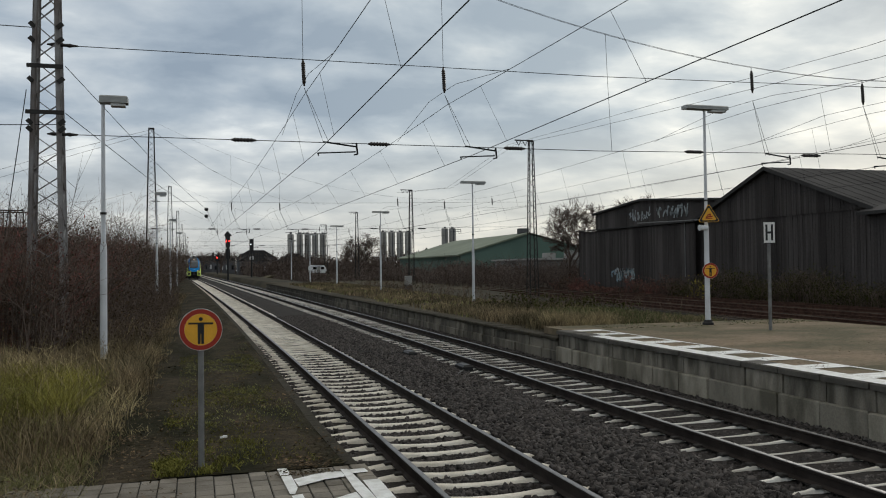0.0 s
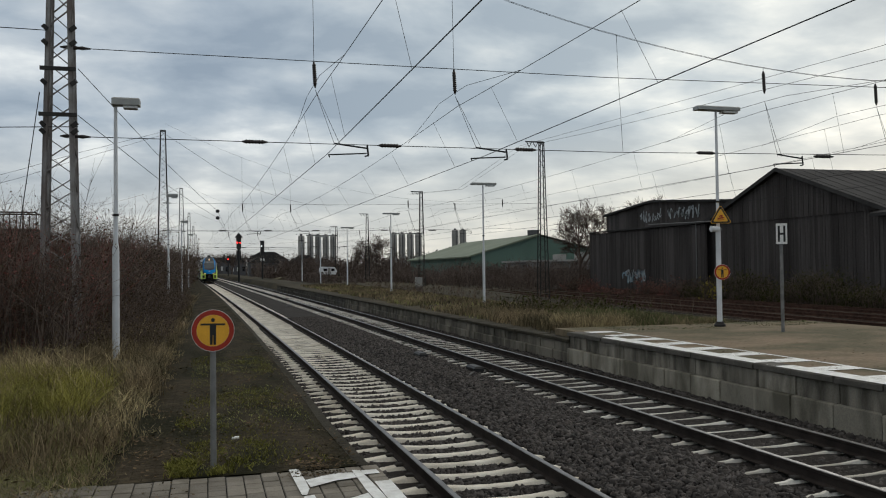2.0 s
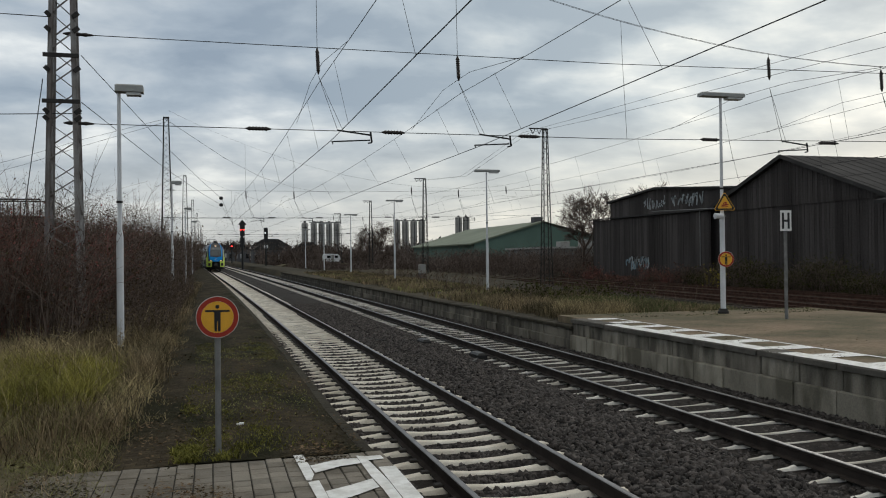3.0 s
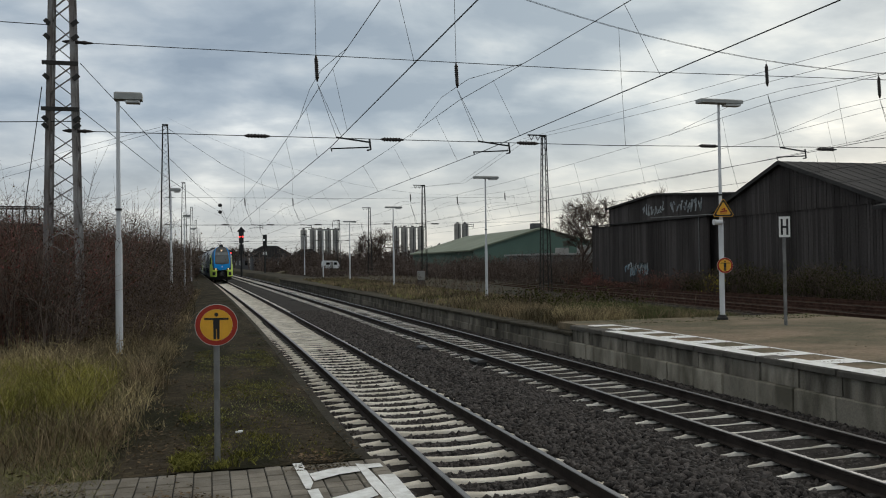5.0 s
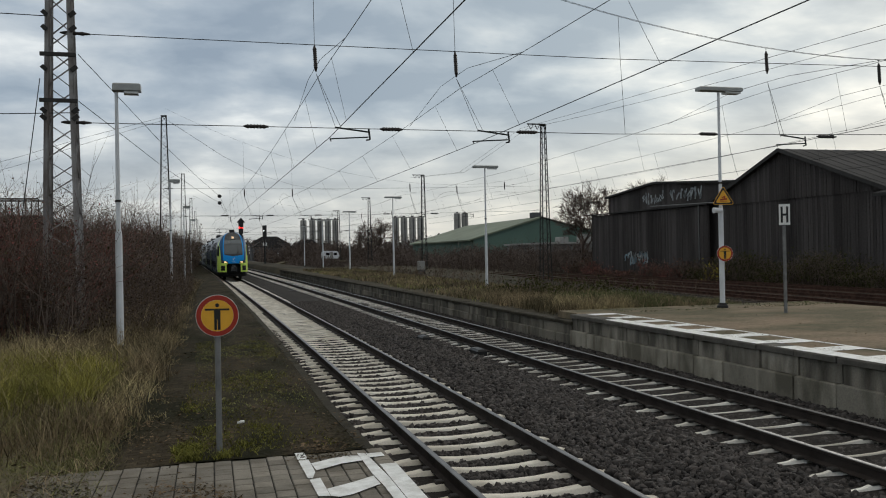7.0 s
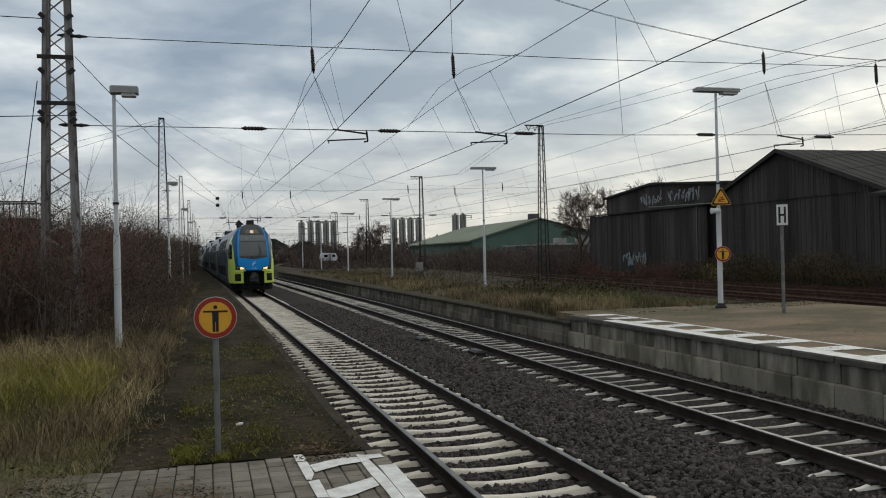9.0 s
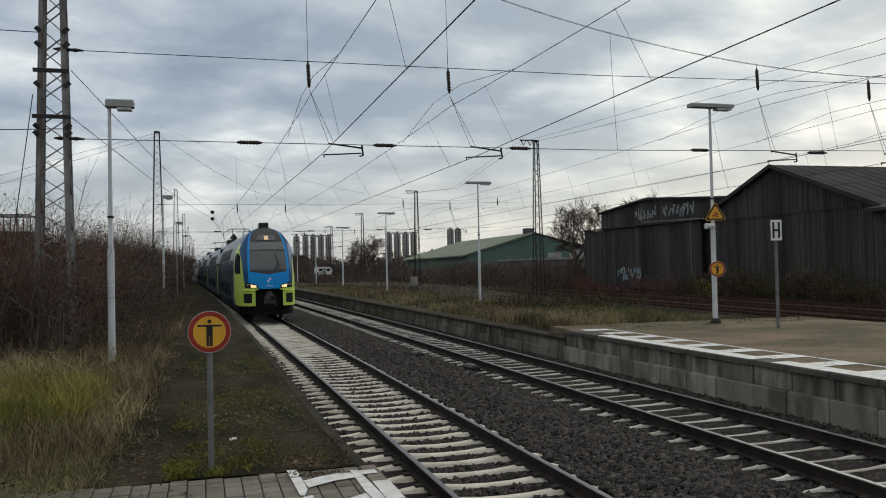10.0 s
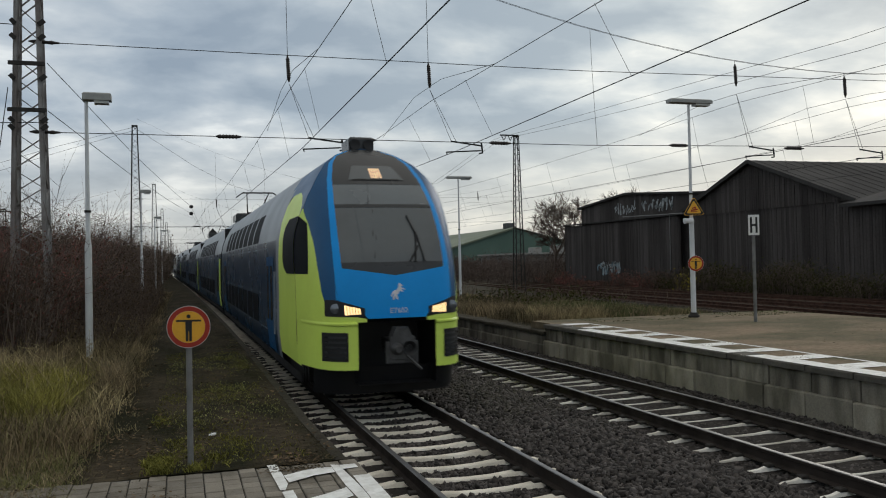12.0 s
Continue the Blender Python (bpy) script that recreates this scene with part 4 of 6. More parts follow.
    for dx, dz in ((0.0, 0.0), (0.6, -0.45)):
        wire("feeder_wire", [(27.4 + dx, -20, 12 + dz), (27.4 + dx, 8, 11.5 + dz), (27.3 + dx, 29, 11.62 + dz), (27.2 + dx, 45, 12.35 + dz * 0.9), (26.8 + dx * 0.8, 57, 12.75 + dz * 0.6), (26.2 + dx, 68.8, 13.15), (27.5 + dx, 92, 11.6), (27.2 + dx, 115.8, 13.15)],
             0.011, "thin feeder wire beside the sidings")


# ---------------------------------------------------------------- lamps, signs, signals
def street_lamp(x, y, z, hgt, label, tee=False, rz=0):
    t = thing("platform_lamp", x, y, z, label, "lamp post", "platform lamps", rz=rz)
    g = Geo().lathe((0, 0, 0), [(0.076, 0), (0.072, hgt * 0.44), (0.066, hgt * 0.45), (0.048, hgt * 0.47), (0.045, hgt * 0.6), (0.036, hgt - 0.06)], 14)
    part("pole", g, "white_pole", t, smooth=True)
    g = Geo().lathe((0, 0, 0), [(0.16, -0.05), (0.16, 0.05), (0.125, 0.08), (0.115, 0.14)], 14)
    part("base_collar", g, "steel_dark", t, "dark base collar", True)
    g = Geo().lathe((0, 0, hgt * 0.57), [(0.066, 0), (0.066, 0.05)], 12)
    part("band", g, "steel_dark", t)
    a, b = (-0.66, 0.72) if tee else (-0.07, 0.50)
    g = Geo()
    lo, hi = hgt - 0.06, hgt + (0.09 if tee else 0.13)
    n = 0.15
    g.add([(a, -n, lo + 0.03), (b, -n, lo + 0.03), (b, n, lo + 0.03), (a, n, lo + 0.03), (a, -n, hi - 0.03), (b, -n, hi - 0.03), (b, n, hi - 0.03), (a, n, hi - 0.03),
           (a + 0.03, -n * 0.7, hi), (b - 0.03, -n * 0.7, hi), (b - 0.03, n * 0.7, hi), (a + 0.03, n * 0.7, hi)],
          [(0, 3, 2, 1), (0, 1, 5, 4), (1, 2, 6, 5), (2, 3, 7, 6), (3, 0, 4, 7), (4, 5, 9, 8), (5, 6, 10, 9), (6, 7, 11, 10), (7, 4, 8, 11), (8, 9, 10, 11)])
    part("housing", g, "lamp_head", t, "grey lamp housing")
    g = Geo()
    c0, c1 = (0.16, b - 0.05) if not tee else (0.18, b - 0.06)
    g.bevel_box(c0, c1, -n * 0.8, n * 0.8, lo - 0.035, lo + 0.028, 0.01)
    part("cover", g, "lamp_glass", t, "frosted lamp cover")
    return t


def disc(g, r, y, n=40, x=0, z=0, mi=0):
    g.add([(x + r * math.cos(k * math.tau / n), y, z + r * math.sin(k * math.tau / n)) for k in range(n)], [tuple(range(n))], mi)


def ring(g, r0, r1, y, n=40):
    vs = [(r * math.cos(k * math.tau / n), y, r * math.sin(k * math.tau / n)) for r in (r0, r1) for k in range(n)]
    g.add(vs, [(k, (k + 1) % n, n + (k + 1) % n, n + k) for k in range(n)])


def warning_disc(t, r, z):
    """Round amber plate with a red rim and a dark pictogram; faces -y."""
    plate = part("plate", Geo().lathe((0, 0, z), [(r, -0.004), (r, 0.004)], 40, axis='Y'), "sign_white", t, "round sign plate with a thin white rim")
    g = Geo()
    ring(g, r * 0.76, r * 0.978, -0.007)
    a = part("red_rim", g, "sign_red", plate)
    a.location = (0, 0, z)
    g = Geo()
    disc(g, r * 0.755, -0.008)
    a = part("amber_field", g, "sign_yellow", plate)
    a.location = (0, 0, z)
    g = Geo()
    y = -0.011
    disc(g, r * 0.095, y, 20, 0, r * 0.50)
    k = r
    g.add([(-0.57 * k, y, 0.26 * k), (0.57 * k, y, 0.24 * k), (0.57 * k, y, 0.33 * k), (-0.57 * k, y, 0.35 * k)], [(0, 1, 2, 3)])
    g.add([(-0.15 * k, y - 0.0005, 0.29 * k), (-0.14 * k, y - 0.0005, -0.68 * k), (-0.02 * k, y - 0.0005, -0.68 * k), (-0.012 * k, y - 0.0005, -0.20 * k),
           (0.012 * k, y - 0.0005, -0.20 * k), (0.02 * k, y - 0.0005, -0.68 * k), (0.14 * k, y - 0.0005, -0.68 * k), (0.15 * k, y - 0.0005, 0.29 * k)],
          [(0, 1, 2, 3), (0, 3, 4, 7), (7, 4, 5, 6)])
    a = part("pictogram", g, "sign_black", plate)
    a.location = (0, 0, z)
    return plate


def build_signs():
    # round sign on its own post
    t = thing("warning_sign", 0.035, 8.40, Z1, "round amber no-entry sign with red rim on grey post", "sign")
    g = Geo().lathe((0, 0, 0), [(0.028, -0.02), (0.028, 1.44)], 14)
    g.v = [(x, y + 0.04, z) for x, y, z in g.v]
    part("post", g, "galv", t, "galvanised steel post", True)
    part("clamp", Geo().box(-0.05, 0.05, 0.0, 0.075, 1.20, 1.25).box(-0.05, 0.05, 0.0, 0.075, 1.40, 1.44), "galv", t)
    warning_disc(t, 0.200, 1.311)
    # small round sign and triangle on the tall lamp post
    t = thing("warning_sign", 14.19, 21.12, Z2, "small round amber no-entry sign on the lamp post", "sign")
    t.rotation_euler = (0, 0, radians(-20))
    plate = warning_disc(t, 0.225, 1.56)
    part("clamp", Geo().box(-0.06, 0.06, 0.004, 0.09, 1.55, 1.60), "galv", t)
    t = thing("warning_triangle", 14.17, 21.12, Z2, "amber warning triangle with black rim on the lamp post", "sign")
    t.rotation_euler = (0, 0, radians(-20))
    z, s = 3.14, 0.275

    def tri(g, k, y):
        pts = []
        for a in (90, 210, 330):
            for d in (-5, 5):
                r = s * k * 1.15
                pts.append((r * math.cos(radians(a + d)), y, z + r * math.sin(radians(a + d))))
        g.add(pts, [(0, 1, 2, 3, 4, 5)])
    g = Geo()
    tri(g, 1.0, 0.0)
    tri(g, 1.0, -0.006)
    g.f += [(i, (i + 1) % 6, 6 + (i + 1) % 6, 6 + i) for i in range(6)]
    g.mi += [0] * 6
    pl = part("plate", g, "sign_yellow", t)
    g = Geo()
    tri(g, 0.93, -0.009)
    part("black_rim", g, "sign_black", pl)
    g = Geo()
    tri(g, 0.70, -0.012)
    part("amber_field", g, "sign_yellow", pl)
    g = Geo()
    for a, b, w in (((-0.11, -0.05), (0.13, -0.02), 0.05), ((-0.06, 0.02), (0.06, 0.07), 0.04), ((-0.12, -0.10), (0.12, -0.10), 0.025), ((0.02, -0.05), (0.06, 0.06), 0.04)):
        g.bar((a[0] * 0.8, -0.016, z + a[1] * 0.8), (b[0] * 0.8, -0.016, z + b[1] * 0.8), 0.002, w * 0.8)
    part("pictogram", g, "sign_red", pl)
    part("clamp", Geo().box(-0.06, 0.06, 0.0, 0.08, z - 0.02, z + 0.03), "galv", t)
    # box under the triangle
    t = thing("loudspeaker", 14.02, 21.16, Z2 + 2.80, "small white loudspeaker on the lamp post", "loudspeaker")
    part("horn", Geo().lathe((0, 0, 0), [(0.045, 0.13), (0.07, 0.11), (0.075, -0.09), (0.088, -0.14), (0.07, -0.15)], 16, axis='X'), "white_pole", t, smooth=True)
    part("bracket", Geo().box(0.05, 0.2, -0.02, 0.04, -0.02, 0.02), "galv", t)
    # stop board
    t = thing("stop_board", 14.42, 18.80, Z2, "black and white stop board with letter H", "sign")
    t.rotation_euler = (0, 0, radians(-24))
    part("post", Geo().lathe((0, 0.05, 0), [(0.045, -0.02), (0.045, 2.35)], 12), "galv", t, "grey steel post", True)
    part("clamp", Geo().box(-0.10, 0.10, 0.0, 0.07, 2.30, 2.36), "galv", t)
    b = part("board", Geo().box(-0.155, 0.155, -0.012, 0.0, 2.275, 2.845), "sign_black", t, "board with dark edge")
    part("white_field", Geo().box(-0.14, 0.14, -0.016, -0.0125, 2.29, 2.83), "sign_white", b, "white field")
    g = Geo()
    for x0, x1, z0, z1 in ((-0.095, -0.042, 2.35, 2.77), (0.042, 0.095, 2.35, 2.77), (-0.042, 0.042, 2.53, 2.585)):
        g.box(x0, x1, -0.020, -0.0165, z0, z1)
    part("letter", g, "sign_black", b, "black letter H")


def build_signals():
    t = thing("main_signal", 5.45, 158.0, -0.3, "dark main signal on a mast showing two red lamps", "railway signal")
    g = Geo().lathe((0, 0, 0), [(0.20, 0), (0.20, 7.2)], 10)
    g.box(-0.42, 0.42, 0, 0.25, 4.9, 6.7)
    part("mast", g, "sign_black", t)
    g = Geo()
    g.extrude([(-0.40, 6.9), (0.40, 6.9), (0.45, 9.0), (0.78, 9.0), (0, 9.95), (-0.78, 9.0), (-0.45, 9.0)], -0.1, 0.05)
    part("screen", g, "sign_black", t, "black signal screen with pointed top")
    for x in (-0.27, 0.27):
        part("lamp", Geo().lathe((x, -0.12, 8.08), [(0.14, -0.06), (0.14, 0.02)], 14, axis='Y'), "signal_red", t, "lit red signal lamp")
    part("cabinet", Geo().bevel_box(-0.3, 0.3, -0.25, 0.15, 0, 0.9, 0.03), "far", t)
    t = thing("main_signal", 9.9, 162.0, -0.3, "dark main signal with white marker lamp", "railway signal")
    part("mast", Geo().lathe((0, 0, 0), [(0.16, 0), (0.16, 6.2)], 10), "sign_black", t)
    part("screen", Geo().box(-0.38, 0.38, -0.1, 0.05, 6.0, 8.6), "sign_black", t)
    part("lamp", Geo().lathe((-0.15, -0.12, 7.6), [(0.13, -0.06), (0.13, 0.02)], 12, axis='Y'), "signal_white", t)
    part("plate", Geo().box(-0.36, 0.36, -0.12, -0.08, 4.75, 5.35), "sign_white", t, "small white plate")
    part("plate_mark", Geo().bar((-0.2, -0.14, 4.85), (0.2, -0.14, 5.25), 0.01, 0.1).bar((0.2, -0.14, 4.85), (-0.2, -0.14, 5.25), 0.01, 0.1), "sign_black", t)
    for x, y, z in ((5.2, 230, 5.4),):
        t = thing("main_signal", x, y, -0.3, "distant dark signal with a red lamp", "railway signal")
        part("mast", Geo().lathe((0, 0, 0), [(0.18, 0), (0.18, z)], 8), "sign_black", t)
        part("screen", Geo().box(-0.45, 0.45, -0.1, 0.1, z - 0.2, z + 1.6), "sign_black", t)
        part("lamp", Geo().lathe((0, -0.14, z + 0.8), [(0.2, -0.04), (0.2, 0.02)], 10, axis='Y'), "signal_red", t)
    # tensioning weights near the far left masts
    for x, y, z in ((0.68, 62.0, 6.78), (0.68, 62.0, 6.30)):
        t = part("wire_ball", Geo().lathe((x, y, z), [(0.03, -0.14), (0.1, -0.1), (0.13, 0), (0.1, 0.1), (0.03, 0.14)], 12, axis='X'), "sign_black")
        tagged(t, "black round tension wheel on the overhead wires", "wheel", "overhead wires")


def build_trackside():
    for y in (20.6, 24.5):
        t = thing("track_magnet", 6.55 if y < 22 else 6.1, y, -0.2, "dark train control magnet beside the rail", "track magnet", "trackside boxes")
        part("body", Geo().bevel_box(-0.13, 0.13, -0.35, 0.35, 0, 0.17, 0.05), "sign_black", t)
        part("cable", Geo().rod((-0.1, -0.3, 0.05), (-0.45, -0.9, 0.03), 0.03), "sign_black", t)
    wire("cable", [(4.6, 27.0, -0.14), (5.0, 25.5, -0.12), (5.5, 25.0, -0.1), (6.0, 24.6, -0.1)], 0.014, "black cable lying on the ballast", "cable")
    g = Geo().bevel_box(-0.2, 0.2, -0.2, 0.2, -0.02, 0.2, 0.03)
    t = part("cable_box", g, "sign_black")
    t.location = (5.45, 60, -0.2)
    tagged(t, "small dark cable box between the tracks", "box", "trackside boxes")


# ---------------------------------------------------------------- sheds and far buildings
def board_wall(name, parent, x, prof, label=""):
    """A boarded wall in a plane of constant x; prof is its outline in (y, z)."""
    g = Geo().extrude(prof, x, x + 0.2, 'X')
    return part(name, g, "shed", parent, label)


def battens(parent, x, y0, y1, zf, z0, step=0.26, w=0.05):
    rng = np.random.default_rng(int(y0 * 10))
    g = Geo()
    y = y0
    while y < y1:
        d = 0.012 + 0.035 * rng.random()
        g.box(x - d, x + 0.01, y + 0.015, y + step - 0.02, z0, zf(y + step / 2) - 0.02)
        y += step
    o = part("boarding", g, "shed", parent, "narrow dark vertical boards")
    o["kind"] = "stuff"


def build_sheds():
    # large gabled shed, gable towards the tracks
    t = thing("goods_shed", 0, 0, 0, "large black boarded shed with grey gabled roof", "shed")
    x, ya, yb, yr, ze, zr = 42.0, 44.4, 65.0, 54.6, 6.05, 9.65
    zf = lambda y: ze + (zr - ze) * (1 - abs(y - yr) / (yr - ya))
    board_wall("gable_wall", t, x, [(ya, -0.4), (yb, -0.4), (yb, zf(yb)), (yr, zr), (ya, ze)], "black boarded gable wall")
    battens(t, x, ya + 0.1, yb - 0.2, lambda y: min(zf(y), 6.2), -0.3)
    battens(t, x - 0.10, ya + 0.1, yb - 0.2, zf, 6.0)
    part("side_wall", Geo().box(x + 0.2, x + 34, ya, ya + 0.2, -0.4, ze), "shed", t)
    part("side_wall", Geo().box(x + 0.2, x + 34, yb - 0.2, yb, -0.4, ze), "shed", t)
    for s, ye in ((-1, ya - 0.5), (1, yb + 0.5)):
        g = Geo()
        z = zf(ye) + 0.1
        g.add([(x - 0.5, ye, z), (x + 34, ye, z), (x + 34, yr, zr + 0.18), (x - 0.5, yr, zr + 0.18),
               (x - 0.5, ye, z - 0.16), (x + 34, ye, z - 0.16), (x + 34, yr, zr + 0.02), (x - 0.5, yr, zr + 0.02)],
              [(0, 1, 2, 3), (7, 6, 5, 4), (0, 4, 5, 1), (1, 5, 6, 2), (2, 6, 7, 3), (3, 7, 4, 0)])
        part("roof", g, "shed_roof", t, "grey felted roof slope")
        g = Geo().bar((x - 0.53, ye, z - 0.05), (x - 0.53, yr, zr + 0.10), 0.05, 0.28)
        part("verge_board", g, "shed_roof", t)
    # felt strips over the near slope
    g = Geo()
    for i in range(30):
        u = 0.3 + i * 1.15
        g.bar((x + u, ya - 0.5, zf(ya - 0.5) + 0.115), (x + u, yr, zr + 0.195), 0.06, 0.02)
    o = part("roof_ribbing", g, "shed_roof", t)
    o["kind"] = "stuff"
    # lean-to in front of the next shed
    t2 = thing("goods_shed", 0, 0, 0, "long low black shed with raised upper storey", "shed")
    x = 41.0
    board_wall("front_wall", t2, x, [(63.4, -0.4), (86, -0.4), (86, 6.2), (63.4, 6.1)])
    battens(t2, x, 63.5, 85.8, lambda y: 6.1, -0.3)
    g = Geo().add([(x - 0.3, 63, 6.15), (x + 4, 63, 6.5), (x + 4, 86.4, 6.6), (x - 0.3, 86.4, 6.25), (x - 0.3, 63, 6.27), (x + 4, 63, 6.62), (x + 4, 86.4, 6.72), (x - 0.3, 86.4, 6.37)],
                  [(0, 3, 2, 1), (4, 5, 6, 7), (0, 1, 5, 4), (1, 2, 6, 5), (2, 3, 7, 6), (3, 0, 4, 7)])
    part("lean_to_roof", g, "shed_roof", t2)
    part("end_wall", Geo().box(x, x + 30, 85.8, 86, -0.4, 6.3), "shed", t2)
    x = 43.2
    prof = [(61.5, 6.0), (86, 6.0), (86, 8.3), (75.7, 9.1), (61.5, 8.0)]
    board_wall("upper_wall", t2, x, prof, "dark upper gable with sprayed lettering")
    zu = lambda y: 8.0 + 1.1 * (y - 61.5) / 14.2 if y < 75.7 else 9.1 - 0.8 * (y - 75.7) / 10.3
    battens(t2, x, 61.6, 85.8, zu, 6.1, 0.5)
    for (y0, z0), (y1, z1) in (((61.2, 8.08), (75.7, 9.18)), ((75.7, 9.18), (86.4, 8.36))):
        g = Geo().add([(x - 0.4, y0, z0), (x + 30, y0, z0), (x + 30, y1, z1), (x - 0.4, y1, z1), (x - 0.4, y0, z0 - 0.2), (x + 30, y0, z0 - 0.2), (x + 30, y1, z1 - 0.2), (x - 0.4, y1, z1 - 0.2)],
                      [(0, 1, 2, 3), (7, 6, 5, 4), (0, 4, 5, 1), (1, 5, 6, 2), (2, 6, 7, 3), (3, 7, 4, 0)])
        part("roof", g, "shed_roof", t2)
    t3 = thing("goods_shed", 0, 0, 0, "black boarded shed with low grey roof", "shed")
    xa = 41.2
    board_wall("front_wall", t3, xa, [(26, -0.4), (44.1, -0.4), (44.1, 5.55), (26, 5.55)])
    battens(t3, xa, 26.1, 44.0, lambda y: 5.5, -0.3)
    part("end_wall", Geo().box(xa + 0.2, xa + 22, 43.9, 44.1, -0.4, 5.55), "shed", t3)
    g = Geo().add([(xa - 0.6, 25.5, 5.5), (xa - 0.6, 44.35, 5.5), (xa + 11, 44.35, 8.2), (xa + 11, 25.5, 8.2), (xa - 0.6, 25.5, 5.72), (xa - 0.6, 44.35, 5.72), (xa + 11, 44.35, 8.42), (xa + 11, 25.5, 8.42)],
                  [(0, 3, 2, 1), (4, 5, 6, 7), (0, 1, 5, 4), (1, 2, 6, 5), (2, 3, 7, 6), (3, 0, 4, 7)])
    part("roof", g, "shed_roof", t3)
    # sprayed tags, as loose strokes
    def tag(name, x, y0, y1, z0, z1, n, key, seed, w):
        rng = np.random.default_rng(seed)
        step = (y1 - y0) / n
        for i in range(n):
            cy = y0 + step * (i + 0.5)
            pts = [(cy + rng.uniform(-0.6, 0.6) * step, z0 + (z1 - z0) * rng.random()) for _ in range(5)]
            g = Geo()
            for a, b in zip(pts, pts[1:]):
                g.bar((x, a[0], a[1]), (x, b[0], b[1]), 0.012, w)
            part(name, g, key, t2, "pale sprayed graffiti stroke")
    tag("graffiti", 43.2 - 0.05, 67.6, 73.2, 6.9, 8.15, 9, "graffiti", 5, 0.17)
    tag("graffiti", 43.2 - 0.05, 74.2, 78.4, 6.9, 8.3, 9, "graffiti", 8, 0.12)
    tag("graffiti", 41.0 - 0.05, 73.6, 78.4, 0.9, 2.2, 9, "graffiti_blue", 9, 0.2)
    tag("graffiti", 41.0 - 0.07, 73.6, 77.6, 0.9, 2.3, 9, "graffiti", 12, 0.10)
    g = Geo().rod((40.9, 62.2, 6.25), (40.9, 72.8, 6.55), 0.05).rod((40.9, 64.6, 6.3), (40.9, 64.6, 1.4), 0.05)
    part("white_pipe", g, "galv", t2, "pale drainpipe")
    g = Geo().rod((41.9, 62.9, 6.3), (41.9, 62.9, 0.8), 0.06)
    part("drainpipe", g, "galv", t)
    # green hall
    t = thing("storage_hall", 0, 0, 0, "wide green sheet-metal hall with low roof", "hall")
    y0, y1 = 170.0, 225.0
    part("front_wall", Geo().extrude([(53.6, -0.4), (90, -0.4), (90, 4.6), (69.0, 9.6), (53.6, 5.3)], y0, y0 + 0.3), "green_wall", t)
    part("side_wall", Geo().box(53.6, 53.9, y0 + 0.3, y1, -0.4, 5.3), "green_wall", t)
    g = Geo().add([(52.6, y0 - 0.6, 5.2), (69.0, y0 - 0.6, 9.95), (69.0, y1, 9.95), (52.6, y1, 5.2), (52.6, y0 - 0.6, 4.9), (69.0, y0 - 0.6, 9.6), (69.0, y1, 9.6), (52.6, y1, 4.9)],
                  [(0, 1, 2, 3), (7, 6, 5, 4), (0, 4, 5, 1), (1, 5, 6, 2), (2, 6, 7, 3), (3, 7, 4, 0)])
    part("roof", g, "green_hall", t, "pale green roof slope")
    g = Geo().add([(69.0, y0 - 0.6, 9.95), (90.5, y0 - 0.6, 4.6), (90.5, y1, 4.6), (69.0, y1, 9.95)], [(0, 1, 2, 3)])
    part("roof", g, "green_hall", t)
    part("chimney", Geo().box(68.4, 70.4, y0 + 3, y0 + 5, 8.5, 11.0), "far", t)
    # low roof between hall and tree
    t = thing("low_building", 0, 0, 0, "low dark building with pale flat roof", "building")
    part("wall_block", Geo().box(54, 76, 130, 150, -0.4, 3.6), "far_pale", t)
    part("roof", Geo().box(53.5, 76.5, 129.5, 150.5, 3.6, 3.9), "silo", t)
    for x, w, h in ((56.5, 1.6, 0.9), (60.5, 2.4, 1.3), (65.5, 1.2, 1.0)):
        part("roof_unit", Geo().bevel_box(x, x + w, 131, 133, 3.9, 3.9 + h, 0.08), "silo", t)
    for x in (56.0, 59.5, 63.0, 66.5, 70.0):
        part("window", Geo().box(x, x + 1.6, 129.93, 129.995, 1.2, 2.5), "glass_dark", t)
    # silos
    for x, y, r, z in ((44.6, 420, 1.6, 20), (49.5, 424, 1.55, 20.2), (53.4, 424, 1.55, 20.2), (57.2, 424, 1.55, 20.2), (61.0, 424, 1.55, 20.2),
                       (91.2, 420, 1.75, 21), (95.6, 420, 1.75, 21), (100.0, 420, 1.75, 21), (104.3, 420, 1.75, 21), (153.5, 520, 2.2, 28), (158.6, 520, 2.2, 28)):
        t = thing("silo", x, y, -0.4, "tall pale grey cylindrical silo", "silo", "silos")
        part("shell", Geo().lathe((0, 0, 0), [(r, 0), (r, z), (r * 0.8, z + 0.5)], 18), "silo", t, smooth=True)
        part("top_hatch", Geo().lathe((0, 0, z + 0.5), [(r * 0.35, 0), (r * 0.35, 0.8)], 8), "far", t)
        part("ladder", Geo().box(-0.25, 0.25, -r - 0.15, -r - 0.05, 2, z), "far", t)
    for x0, x1, y, z in ((89.4, 106.2, 420, 20.95), (47.4, 63.2, 424, 20.15)):
        t = thing("silo_walkway", 0, 0, 0, "thin steel walkway on top of silos", "walkway")
        part("deck", Geo().box(x0, x1, y - 0.6, y + 0.6, z, z + 0.4), "far", t)
        g = Geo()
        for x in frange(x0, x1, 12):
            g.box(x - 0.06, x + 0.06, y - 0.6, y - 0.5, z + 0.4, z + 1.4)
        part("railing", g, "far", t)
    # tower and distant houses at the end of the line
    rng = np.random.default_rng(21)
